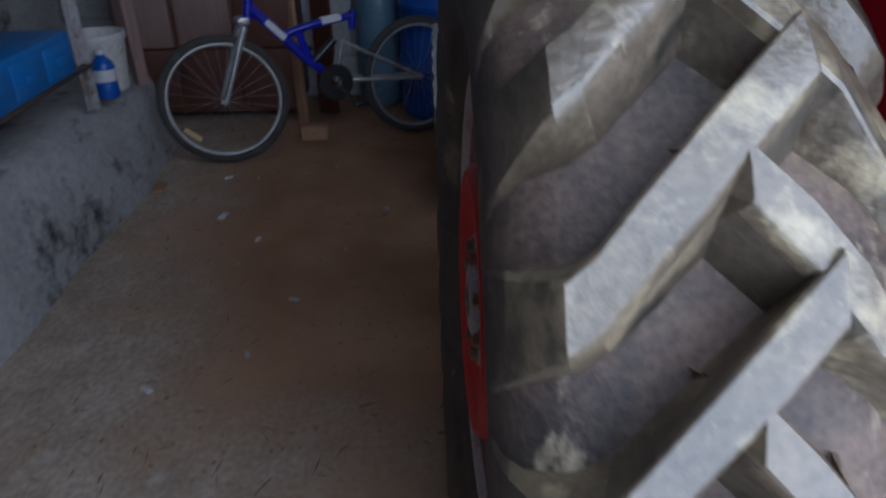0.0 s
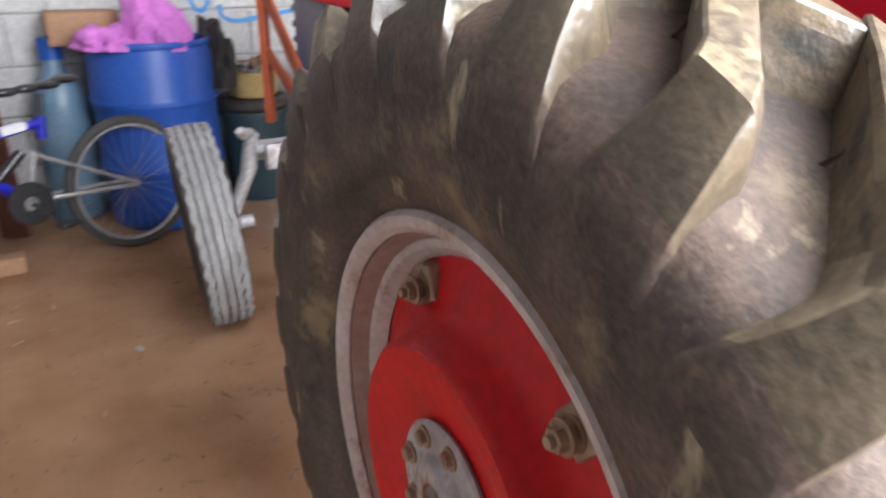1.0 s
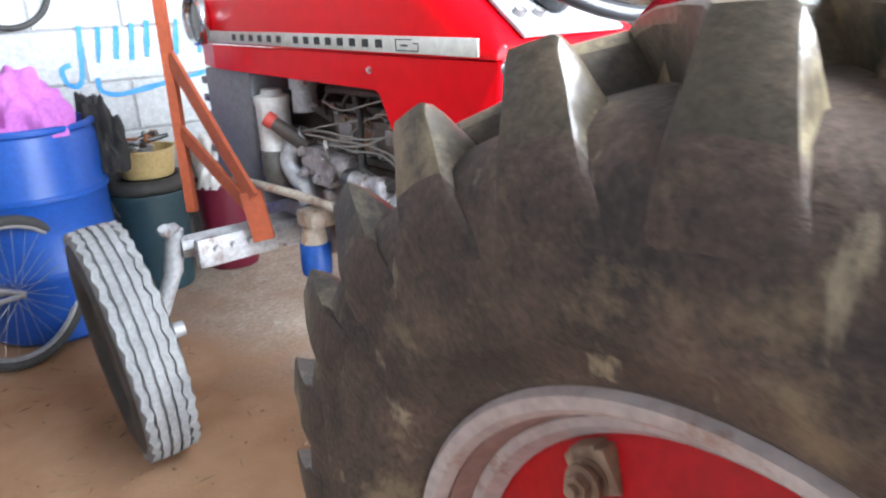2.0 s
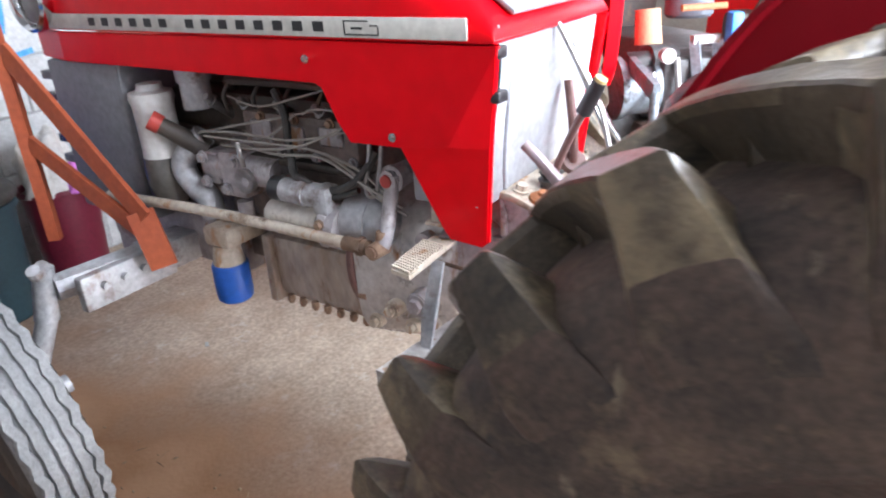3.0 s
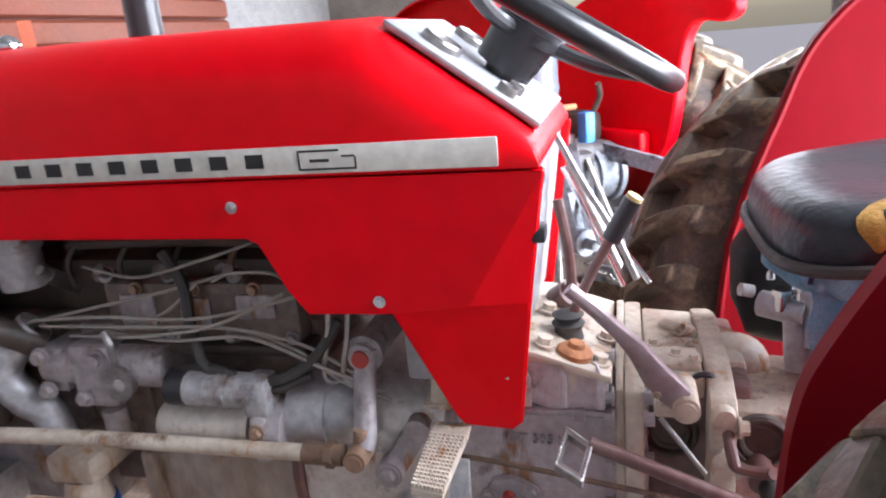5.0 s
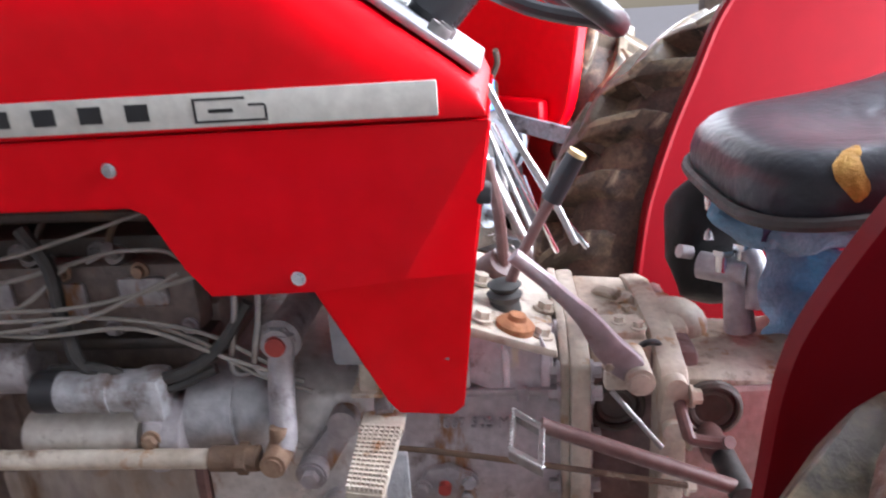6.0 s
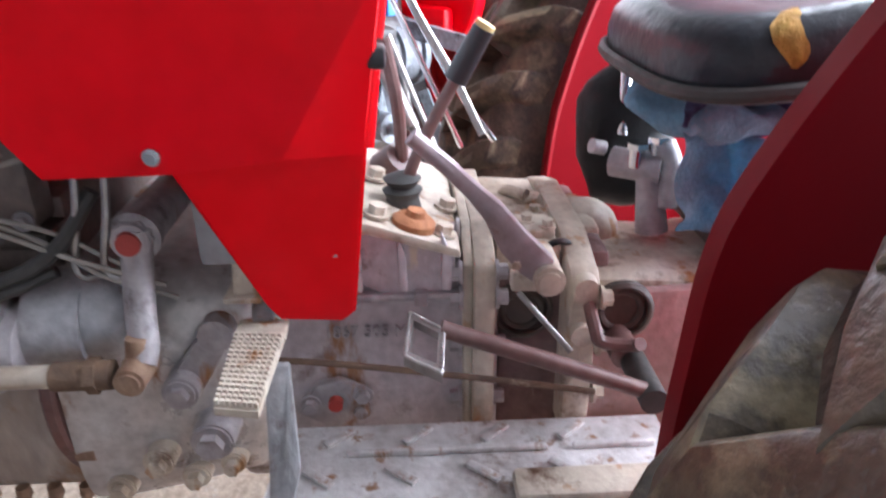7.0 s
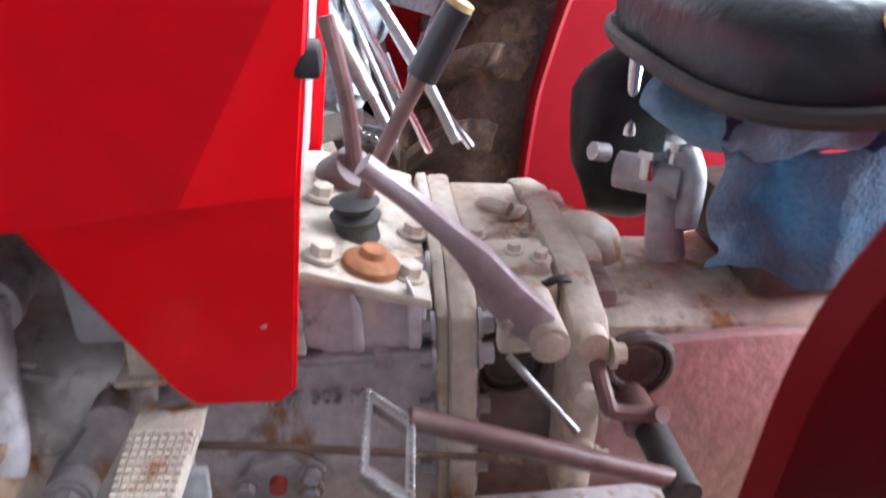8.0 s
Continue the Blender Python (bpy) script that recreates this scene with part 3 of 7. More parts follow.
def rear_wheel(parent, x, y, z, s, first=0.0):
    """Tyre, tread bars, rim, red disc, hub plate, clamps and nuts of one rear wheel; s = -1: the outer face looks to -x."""
    bm = bmesh.new()
    lathe(bm, [(0.045, s * 0.098), (0.105, s * 0.099), (0.12, s * 0.101), (0.165, s * 0.113), (0.185, s * 0.121), (0.203, s * 0.121), (0.213, s * 0.112), (0.220, s * 0.082), (0.24, s * 0.062), (0.29, s * 0.042), (0.306, s * 0.038),
               (0.306, s * 0.028), (0.24, s * 0.05), (0.208, s * 0.074), (0.19, s * 0.106), (0.12, s * 0.088), (0.045, s * 0.085)], n=72, axis="x", closed=True)
    wheel = part("rear_wheel", bm, WHEELRED, parent, "rear wheel with a dished red disc and dusty lugged tyre")
    wheel.location = (x, y, z)
    o = new("tyre", TYRE[s])
    o.parent = wheel
    tagged(o, "dusty brown worn rubber tyre")
    for side in (-1, 1):
        for k in range(LUGS):
            o = new("lug", LUG[s, side, (k * 3 + k // 4) % 4])
            o.parent = wheel
            o.rotation_euler = (radians(first) + math.tau * (k + (0.5 if side != s else 0.0)) / LUGS, 0, 0)
    bm = bmesh.new()
    for q in (s, -s * 1.75):
        lathe(bm, [(0.346, q * 0.084), (0.354, q * 0.090), (0.367, q * 0.092), (0.373, q * 0.098), (0.366, q * 0.106), (0.352, q * 0.103), (0.343, q * 0.092)], n=80, axis="x", closed=True)
    part("rim", bm, RIM, wheel, "pale grey rim flange with rust at the bead")
    bm = bmesh.new()
    lathe(bm, [(0.348, -0.086), (0.338, -0.056), (0.322, -0.038), (0.313, -0.02), (0.310, 0.0), (0.313, 0.02), (0.322, 0.038), (0.338, 0.056), (0.348, 0.086), (0.342, 0.087), (0.329, 0.056), (0.312, 0.030), (0.305, 0.0), (0.312, -0.030), (0.329, -0.056), (0.342, -0.087)], n=72, axis="x", closed=True)
    part("rim_well", bm, RIMIN, wheel, "brown rusty rim well")
    bm = bmesh.new()
    lathe(bm, [(0.309, s * 0.050), (0.318, s * 0.060), (0.329, s * 0.062), (0.334, s * 0.056), (0.325, s * 0.044), (0.310, s * 0.036), (0.304, s * 0.042)], n=72, axis="x", closed=True)
    part("rim_ridge", bm, RIM, wheel)
    bm = bmesh.new()
    lathe(bm, [(0.05, s * 0.0995), (0.104, s * 0.1005), (0.106, s * 0.106), (0.102, s * 0.11), (0.062, s * 0.11), (0.056, s * 0.118), (0.044, s * 0.122), (0.028, s * 0.122), (0.026, s * 0.1), (0.0, s * 0.1)], n=48, axis="x")
    part("hub_plate", bm, CAST, wheel, "dull grey hub plate")
    nut = bmesh.new()
    bolt(nut, (0, 0, 0), (s, 0, 0), 0.0105, 0.008)
    rod(nut, (0, 0, 0), (s * 0.012, 0, 0), 0.0055, n=10)
    nut_mesh = mesh_of("wheel_nut", nut, RUSTYBOLT)
    for k in range(8):
        o = new("wheel_nut", nut_mesh)
        a = math.tau * (k + 0.3) / 8
        o.parent, o.location = wheel, (s * 0.110, 0.084 * math.cos(a), 0.084 * math.sin(a))
    bm = bmesh.new()
    box(bm, -0.014, 0.014, -0.034, 0.034, -0.03, 0.028, 0.005)
    box(bm, -0.05, 0.014, -0.022, 0.022, 0.018, 0.034, 0.004)
    rod(bm, (-0.035, 0, -0.004), (0.055, 0, -0.004), 0.0085, n=10)
    for q in (0.014, 0.03):
        bolt(bm, (q, 0, -0.004), (1, 0, 0), 0.017, 0.013)
    bm.transform(Matrix.Scale(0.82, 4))
    clamp_mesh = mesh_of("rim_clamp", bm, RUSTYBOLT)
    for k in range(5):
        o = new("rim_clamp", clamp_mesh)
        a = radians(58 + 72 * k)
        o.parent = wheel
        m = Matrix.Translation((s * 0.050, 0.272 * math.cos(a), 0.272 * math.sin(a))) @ Matrix.Rotation(a - math.pi / 2, 4, "X")
        o.matrix_local = m @ (Matrix.Identity(4) if s > 0 else Matrix.Rotation(math.pi, 4, "Z"))
    return wheel


def fender(parent, x, s, mat, outline, lip=0.06, thick=0.006, name="fender"):
    """A flat mudguard plate with a rolled lip along its edge; outline in (y, z)."""
    bm = bmesh.new()
    pts = [Vector((0, *p)) for p in outline]
    path = smooth_path([p for p in pts[:-2]], 5)
    plate = [(p.y, p.z) for p in path] + list(outline[-2:])
    prism(bm, plate, "x", x, x + s * thick, 0.0)
    rings = []
    for i, p in enumerate(path):
        d = (path[min(i + 1, len(path) - 1)] - path[max(i - 1, 0)]).normalized()
        inward = Vector((0, -d.z, d.y))
        cross = [(0, -0.003), (-0.003, 0.004), (0.004, 0.010), (lip, 0.010), (lip, 0.002), (0.01, -0.002)]
        rings.append([bm.verts.new((x + s * a, p.y + inward.y * -b, p.z + inward.z * -b)) for a, b in cross])
    for i in range(len(rings) - 1):
        for k in range(len(rings[0])):
            j = (k + 1) % len(rings[0])
            bm.faces.new((rings[i][k], rings[i][j], rings[i + 1][j], rings[i + 1][k]))
    bm.faces.new(rings[0])
    bm.faces.new(rings[-1][::-1])
    return part(name, bm, mat, parent, smooth=40)


FENDER = [(0.456, 0.58), (0.457, 0.80), (0.452, 0.92), (0.443, 1.02), (0.418, 1.088), (0.355, 1.195), (0.27, 1.31), (0.14, 1.40), (-0.08, 1.45), (-0.32, 1.40), (-0.52, 1.25), (-0.6, 1.05), (-0.6, 0.75), (-0.3, 0.58)]
FENDER_OFF = [(0.402, 0.58), (0.402, 0.72), (0.388, 0.88), (0.368, 0.97), (0.342, 1.06), (0.305, 1.16), (0.243, 1.31), (0.12, 1.42), (-0.08, 1.46), (-0.32, 1.42), (-0.52, 1.27), (-0.6, 1.05), (-0.6, 0.75), (-0.3, 0.58)]

# ---- the red tractor ----
tractor = thing("tractor", (0, 0, 0), "red vintage farm tractor with exposed grey engine and torn black seat", "tractor")
rear_wheel(tractor, -0.70, -0.046, 0.675, -1, 14.0)
rear_wheel(tractor, 0.70, -0.046, 0.675, 1, 6.0)
fender(tractor, -0.42, -1, SHADED_RED, FENDER, 0.03)["label"] = "red mudguard, its paint darkened for shade"
fender(tractor, 0.45, 1, SHADED_RED, FENDER_OFF, 0.03)["label"] = "red mudguard, its paint darkened for shade"


def bonnet():
    bm = bmesh.new()
    stations = [(0.703, 1.232), (0.712, 1.252), (0.735, 1.270), (0.80, 1.318), (0.87, 1.370), (0.905, 1.396), (0.925, 1.405), (0.97, 1.412), (1.3, 1.416), (1.7, 1.414), (2.0, 1.405), (2.07, 1.392), (2.115, 1.36), (2.135, 1.31), (2.14, 1.226)]
    rings = []
    for y, top in stations:
        low, half = 1.2255, 0.275
        rr = min(0.085, max(top - low - 0.002, 0.003))
        narrow = 0.0 if y < 1.9 else 0.05 * ((y - 1.9) / 0.24) ** 2
        ring = [(-half + narrow, low)]
        for k in range(7):
            a = math.pi - k / 6 * math.pi / 2
            ring.append((-half + narrow + rr + rr * math.cos(a), top - rr + rr * math.sin(a)))
        ring.append((0, top + 0.006 * (rr / 0.085)))
        ring += [(-x, z) for x, z in ring[-2::-1]]
        rings.append([bm.verts.new((x, y, z)) for x, z in ring])
    for i in range(len(rings) - 1):
        for k in range(len(rings[0]) - 1):
            bm.faces.new((rings[i][k], rings[i][k + 1], rings[i + 1][k + 1], rings[i + 1][k]))
    bm.faces.new(rings[-1])
    bm.faces.new(rings[0])
    bmesh.ops.remove_doubles(bm, verts=bm.verts, dist=0.0005)
    return bm


bm = bonnet()
for v in bm.verts:
    v.co.x *= 0.7 if v.co.x > 0 else 1.0
hood = part("bonnet", bm, RED, tractor, "glossy red bonnet", smooth=50)
OFF_SIDE = -0.083


def side_panel(s):
    bm = bmesh.new()
    x = s * 0.274
    back = [(0.700, 1.222, x), (0.716, 1.19, x), (0.80, 1.05, x), (0.904, 1.041, x), (1.024, 1.035, x), (1.05, 1.07, x), (1.083, 1.135, x), (1.10, 1.143, x), (2.12, 1.150, x * 0.86), (2.12, 1.222, x * 0.86), (1.95, 1.222, x), (1.95, 1.1495, x)]
    main = [0, 1, 2, 3, 4, 5, 6, 7, 11, 10]
    nose = [11, 8, 9, 10]
    flap = [(0.700, 1.222, x), (0.716, 1.19, x), (0.80, 1.05, x), (0.904, 1.041, x), (0.836, 0.878, s * 0.250), (0.824, 0.862, s * 0.248), (0.759, 0.856, s * 0.244), (0.744, 0.868, s * 0.244), (0.722, 1.05, s * 0.260)]
    for group, src in ((main, back), (nose, back), ((0, 1, 2, 8), flap), ((2, 3, 4, 5, 6, 7, 8), flap)):
        outer = [bm.verts.new((src[i][2], src[i][0], src[i][1])) for i in group]
        f = bm.faces.new(outer)
        r = bmesh.ops.extrude_face_region(bm, geom=[f])
        bmesh.ops.translate(bm, vec=(-s * 0.012, 0, 0), verts=[v for v in r["geom"] if isinstance(v, bmesh.types.BMVert)])
    bmesh.ops.remove_doubles(bm, verts=bm.verts, dist=0.0004)
    es = [e for e in bm.edges if len(e.link_faces) == 2 and abs(e.calc_face_angle(0)) > 1.2]
    bmesh.ops.bevel(bm, geom=es, offset=0.003, segments=2, affect="EDGES")
    return bm


for s in (-1, 1):
    sp = part("side_panel", side_panel(s), RED, tractor, "glossy red lower side panel with a creased flap", smooth=5)
    sp.location.x = OFF_SIDE if s > 0 else 0.0
    for y, z in ((1.110, 1.188), (0.918, 1.0565)):
        bm = bmesh.new()
        rod(bm, (s * 0.274, y, z), (s * 0.278, y, z), 0.0085, n=16)
        bolt(bm, (s * 0.277, y, z), (s, 0, 0), 0.0058, 0.003, False)
        part("panel_bolt", bm, CHROME, sp)
bm = bmesh.new()
box(bm, 0.715, 0.74, -0.2775, -0.274, 1.2215, 1.2255, 0)
part("seam", bm, BLACK, tractor)

for s in (-1, 1):
    bm = bmesh.new()
    box(bm, s * 0.2745, s * 0.2785, 0.750, 1.975, 1.229, 1.2645, 0.0015)
    strip = part("name_strip", bm, STRIPE, hood, "brushed silver strip with dark lettering")
    strip.location.x = OFF_SIDE if s > 0 else 0.0
    # the maker's name as plain dark bars
    for k in range(14):
        y = 1.782 - 0.0535 * k if k < 6 else 1.426 - 0.0516 * (k - 6)
        bm = bmesh.new()
        box(bm, s * 0.2784, s * 0.2795, y - 0.0125, y + 0.0125, 1.2385, 1.2565, 0)
        part("lettering_bar", bm, INK, strip)
    bm = bmesh.new()
    for a, b, c, d in ((0.926, 1.004, 1.2335, 1.2360), (0.926, 0.9285, 1.236, 1.249), (1.0015, 1.004, 1.236, 1.2565), (0.948, 1.004, 1.2565, 1.259), (0.962, 0.988, 1.2435, 1.2475), (0.928, 0.945, 1.249, 1.2515)):
        box(bm, s * 0.2784, s * 0.2795, a, b, c, d, 0)
    part("emblem_outline", bm, INK, strip)

# headlamps on the nose
for s in (-1, 1):
    bm = bmesh.new()
    m = Matrix.Translation((s * 0.268, 2.016, 1.297)) @ Matrix.Rotation(radians(90 * s), 4, "Y")
    lathe(bm, [(0.0, 0.012), (0.045, 0.014), (0.058, 0.018), (0.062, 0.03), (0.07, 0.036), (0.078, 0.03), (0.08, 0.018), (0.076, 0.004), (0.06, -0.01), (0.0, -0.01)], n=36)
    bm.transform(m)
    lamp = part("headlamp", bm, CHROME, tractor, "round chrome headlamp on the bonnet side")
    lamp.location.x += OFF_SIDE if s > 0 else 0.0
    bm = bmesh.new()
    lathe(bm, [(0.0, 0.024), (0.03, 0.023), (0.056, 0.0195), (0.056, 0.0165), (0.0, 0.0165)], n=30)
    bm.transform(m)
    part("lens", bm, GLASSBOWL, lamp)

# radiator shell, grille slats and front support
bm = bmesh.new()
box(bm, -0.262, 0.262, 1.755, 2.07, 0.74, 1.148, 0.01)
part("radiator_shell", bm, PANELGREY, tractor, "blue-grey radiator side panel")
for k in range(6):
    bm = bmesh.new()
    box(bm, -0.25, 0.25, 2.072, 2.135, 0.80 + 0.058 * k, 0.824 + 0.058 * k, 0.004)
    part("grille_slat", bm, PANELGREY if k % 2 else BLACK, tractor)
bm = bmesh.new()
box(bm, -0.17, 0.17, 1.52, 2.12, 0.60, 0.74, 0.02)
box(bm, -0.13, 0.13, 1.90, 2.18, 0.52, 0.66, 0.015)
part("front_support", bm, CAST, tractor)

# engine block, sump, head
assembly(0.02, -0.015, -0.015)
bm = bmesh.new()
box(bm, -0.165, 0.165, 1.09, 1.80, 0.66, 0.99, 0.012)
box(bm, -0.18, 0.18, 1.10, 1.78, 0.90, 0.93, 0.006)
block = part("engine_block", bm, BLOCKIRON, tractor, "grimy grey cast engine block")
for k in range(5):
    bm = bmesh.new()
    box(bm, -0.173, -0.16, 1.16 + k * 0.13, 1.19 + k * 0.13, 0.68, 0.90, 0.006)
    part("rib", bm, BLOCKIRON, block)
bm = bmesh.new()
prism(bm, [(-0.205, 0.755), (-0.205, 0.70), (-0.198, 0.60), (-0.17, 0.575), (0.17, 0.575), (0.198, 0.60), (0.205, 0.70), (0.205, 0.755)], "y", 1.125, 1.425, 0.014)
box(bm, -0.222, 0.2, 1.405, 1.43, 0.58, 0.76, 0.006)
part("sump", bm, RUSTCAST, tractor, "rusty oil-stained sump")
bm = bmesh.new()
box(bm, -0.15, 0.15, 1.12, 1.78, 0.99, 1.085, 0.012)
box(bm, -0.10, 0.10, 1.14, 1.76, 1.085, 1.15, 0.03)
part("cylinder_head", bm, CASTDARK, tractor, "dark grimy cylinder head")
for k in range(4):
    bm = bmesh.new()
    y = 1.20 + 0.115 * k
    rod(bm, (-0.14, y, 1.03), (-0.20, y, 1.075), 0.014, n=12)
    rod(bm, (-0.195, y, 1.072), (-0.215, y, 1.088), 0.009, n=10)
    bolt(bm, (-0.15, y + 0.05, 1.06), (-1, 0, 0), 0.012, 0.012)
    part("injector", bm, STEEL, tractor)
bm = bmesh.new()
box(bm, -0.19, -0.16, 1.13, 1.52, 0.935, 0.985, 0.008)
for k in range(6):
    bolt(bm, (-0.19, 1.15 + 0.07 * k, 0.96), (-1, 0, 0), 0.011, 0.01)
part("side_cover", bm, CAST, tractor)
bm = bmesh.new()
tube(bm, [(-0.14, 1.53, 1.10), (-0.17, 1.50, 1.12), (-0.175, 1.3, 1.125), (-0.17, 1.14, 1.12)], 0.012)
for k in range(4):
    tube(bm, [(-0.172, 1.20 + 0.1 * k, 1.12), (-0.19, 1.21 + 0.1 * k, 1.09), (-0.18, 1.215 + 0.1 * k, 1.05)], 0.005, n=6)
part("leak_off_pipe", bm, CASTDARK, tractor)

# cover plate on the block's side, with its ledge, pockets and bolts
bm = bmesh.new()
box(bm, -0.205, -0.16, 1.10, 1.44, 0.965, 1.062, 0.008)
plate = part("tappet_plate", bm, BLOCKIRON, tractor, "grimy brown-grey plate on the engine side")
bm = bmesh.new()
box(bm, -0.216, -0.16, 1.09, 1.45, 0.945, 0.963, 0.005)
part("plate_ledge", bm, CASTDARK, plate)
for y0, y1, z0, z1 in ((1.135, 1.20, 1.005, 1.045), (1.245, 1.30, 0.985, 1.04), (1.345, 1.41, 0.99, 1.045)):
    bm = bmesh.new()
    box(bm, -0.2115, -0.2055, y0, y1, z0, z1, 0.006)
    part("plate_boss", bm, CAST, plate)
for k in range(7):
    bm = bmesh.new()
    bolt(bm, (-0.2058, 1.115 + 0.052 * k, 1.054 if k % 2 else 0.975), (-1, 0, 0), 0.008, 0.008)
    part("plate_bolt", bm, RUSTYBOLT if k % 2 else CAST, plate)
for w in (((-0.235, 1.44, 1.10), (-0.24, 1.34, 1.085), (-0.232, 1.22, 1.112), (-0.20, 1.13, 1.135)), ((-0.225, 1.30, 1.12), (-0.232, 1.27, 1.07), (-0.24, 1.265, 1.0), (-0.235, 1.262, 0.93), (-0.22, 1.27, 0.86)),
          ((-0.23, 1.22, 1.075), (-0.238, 1.18, 1.09), (-0.232, 1.12, 1.088), (-0.21, 1.10, 1.06))):
    bm = bmesh.new()
    tube(bm, w, 0.0026 if w[0][1] != 1.30 else 0.009, n=7)
    part("fuel_pipe" if w[0][1] != 1.30 else "hose", bm, CABLE if w[0][1] != 1.30 else BLACKRUB, tractor)

# fuel filter, its bowl, and the dark elbow with a red plug
bm = bmesh.new()
lathe(bm, [(0.0, 0.18), (0.03, 0.18), (0.032, 0.165), (0.052, 0.16), (0.055, 0.145), (0.05, 0.13), (0.048, 0.02), (0.05, 0.0), (0.0, 0.0)], n=28, at=(-0.245, 1.71, 0.935))
ff = part("fuel_filter", bm, WHITEPL, tractor, "dull white fuel filter over a smoked bowl")
bm = bmesh.new()
lathe(bm, [(0.0, 0.0), (0.052, 0.0), (0.055, -0.02), (0.052, -0.09), (0.04, -0.125), (0.0, -0.135)], n=28, at=(-0.245, 1.71, 0.937))
part("bowl", bm, GLASSBOWL, ff)
bm = bmesh.new()
rod(bm, (-0.20, 1.595, 1.055), (-0.20, 1.595, 1.125), 0.036, n=20)
rod(bm, (-0.20, 1.595, 1.12), (-0.20, 1.595, 1.15), 0.042, n=20)
part("breather_cup", bm, SILVER, tractor)
bm = bmesh.new()
rod(bm, (-0.215, 1.575, 0.955), (-0.285, 1.648, 1.03), 0.026, 0.02, n=16)
filler = part("oil_filler", bm, CASTDARK, tractor)
bm = bmesh.new()
rod(bm, (-0.281, 1.644, 1.026), (-0.296, 1.659, 1.042), 0.0235, n=18)
part("cap", bm, REDCAP, filler, "faded red oil filler cap")
bm = bmesh.new()
tube(bm, [(-0.21, 1.585, 0.99), (-0.235, 1.625, 0.95), (-0.245, 1.64, 0.91), (-0.24, 1.615, 0.865), (-0.235, 1.58, 0.84), (-0.235, 1.57, 0.79)], 0.03, n=14)
part("water_elbow", bm, SILVER, tractor, "silver painted cast elbow pipe")
bm = bmesh.new()
rod(bm, (-0.215, 1.56, 0.925), (-0.215, 1.33, 0.925), 0.036, n=18)
box(bm, -0.25, -0.17, 1.42, 1.50, 0.86, 0.97, 0.01)
rod(bm, (-0.23, 1.45, 0.85), (-0.23, 1.45, 0.79), 0.02, n=14)
box(bm, -0.24, -0.16, 1.52, 1.57, 0.88, 0.96, 0.008)
for y, z in ((1.55, 0.95), (1.55, 0.89), (1.44, 0.95), (1.48, 0.88), (1.40, 0.91)):
    bolt(bm, (-0.25, y, z), (-1, 0, 0), 0.011, 0.01)
part("injection_pump", bm, CAST, tractor, "grimy grey injection pump")
bm = bmesh.new()
rod(bm, (-0.262, 1.405, 0.912), (-0.242, 1.405, 0.912), 0.03, 0.026, n=18)
tube(bm, [(-0.255, 1.405, 0.945), (-0.262, 1.40, 0.98), (-0.258, 1.41, 1.0)], 0.006)
part("pump_lever", bm, STEEL, tractor)

# injector pipes and loose wires
wires = [((-0.235, 1.56, 1.008), (-0.25, 1.42, 1.022), (-0.245, 1.25, 1.02), (-0.24, 1.10, 1.05), (-0.2, 1.02, 1.07)),
         ((-0.235, 1.55, 0.998), (-0.25, 1.35, 1.006), (-0.25, 1.2, 1.008), (-0.25, 1.08, 0.985), (-0.25, 1.0, 0.94)),
         ((-0.23, 1.50, 0.98), (-0.25, 1.36, 0.99), (-0.255, 1.22, 1.012), (-0.24, 1.10, 1.06)),
         ((-0.22, 1.44, 0.985), (-0.25, 1.30, 0.985), (-0.255, 1.16, 0.995), (-0.26, 1.05, 0.955), (-0.25, 0.96, 0.915)),
         ((-0.22, 1.62, 0.99), (-0.24, 1.45, 1.03), (-0.235, 1.3, 1.06), (-0.2, 1.2, 1.08)),
         ((-0.24, 1.16, 1.0), (-0.25, 1.08, 0.97), (-0.255, 1.02, 0.93), (-0.25, 0.95, 0.90)),
         ((-0.22, 1.38, 1.0), (-0.245, 1.30, 1.03), (-0.225, 1.25, 1.07))]
for w in wires:
    bm = bmesh.new()
    tube(bm, w, 0.0029, n=6)
    part("fuel_pipe", bm, CABLE, tractor)
for r, w in ((0.0085, ((-0.24, 1.26, 0.985), (-0.255, 1.245, 0.95), (-0.262, 1.20, 0.93), (-0.262, 1.12, 0.932), (-0.255, 1.06, 0.965), (-0.24, 1.02, 1.02))), (0.007, ((-0.235, 1.30, 0.93), (-0.26, 1.22, 0.945), (-0.262, 1.14, 0.915), (-0.25, 1.07, 0.935)))):
    bm = bmesh.new()
    tube(bm, w, r, n=8)
    part("hose", bm, BLACKRUB, tractor)
for y in (1.036, 1.006):
    bm = bmesh.new()
    tube(bm, [(-0.248, y - 0.006, 1.045), (-0.25, y, 1.0), (-0.252, y + 0.012, 0.945), (-0.252, y + 0.004, 0.928), (-0.25, y - 0.014, 0.932)], 0.0045, n=8)
    part("control_rod", bm, STEEL, tractor)

# starter motor with solenoid
bm = bmesh.new()
rod(bm, (-0.25, 1.325, 0.845), (-0.25, 1.18, 0.845), 0.037, n=28)
rod(bm, (-0.25, 1.334, 0.845), (-0.25, 1.32, 0.845), 0.031, n=28)
rod(bm, (-0.25, 1.182, 0.845), (-0.25, 1.172, 0.845), 0.041, n=28)
starter = part("starter_motor", bm, CASTGREY, tractor, "pale grey starter motor")
bm = bmesh.new()
box(bm, -0.292, -0.20, 1.135, 1.165, 0.806, 0.884, 0.01)
part("starter_foot", bm, CAST, starter)
bm = bmesh.new()
rod(bm, (-0.25, 1.14, 0.845), (-0.25, 1.115, 0.845), 0.048, n=28)
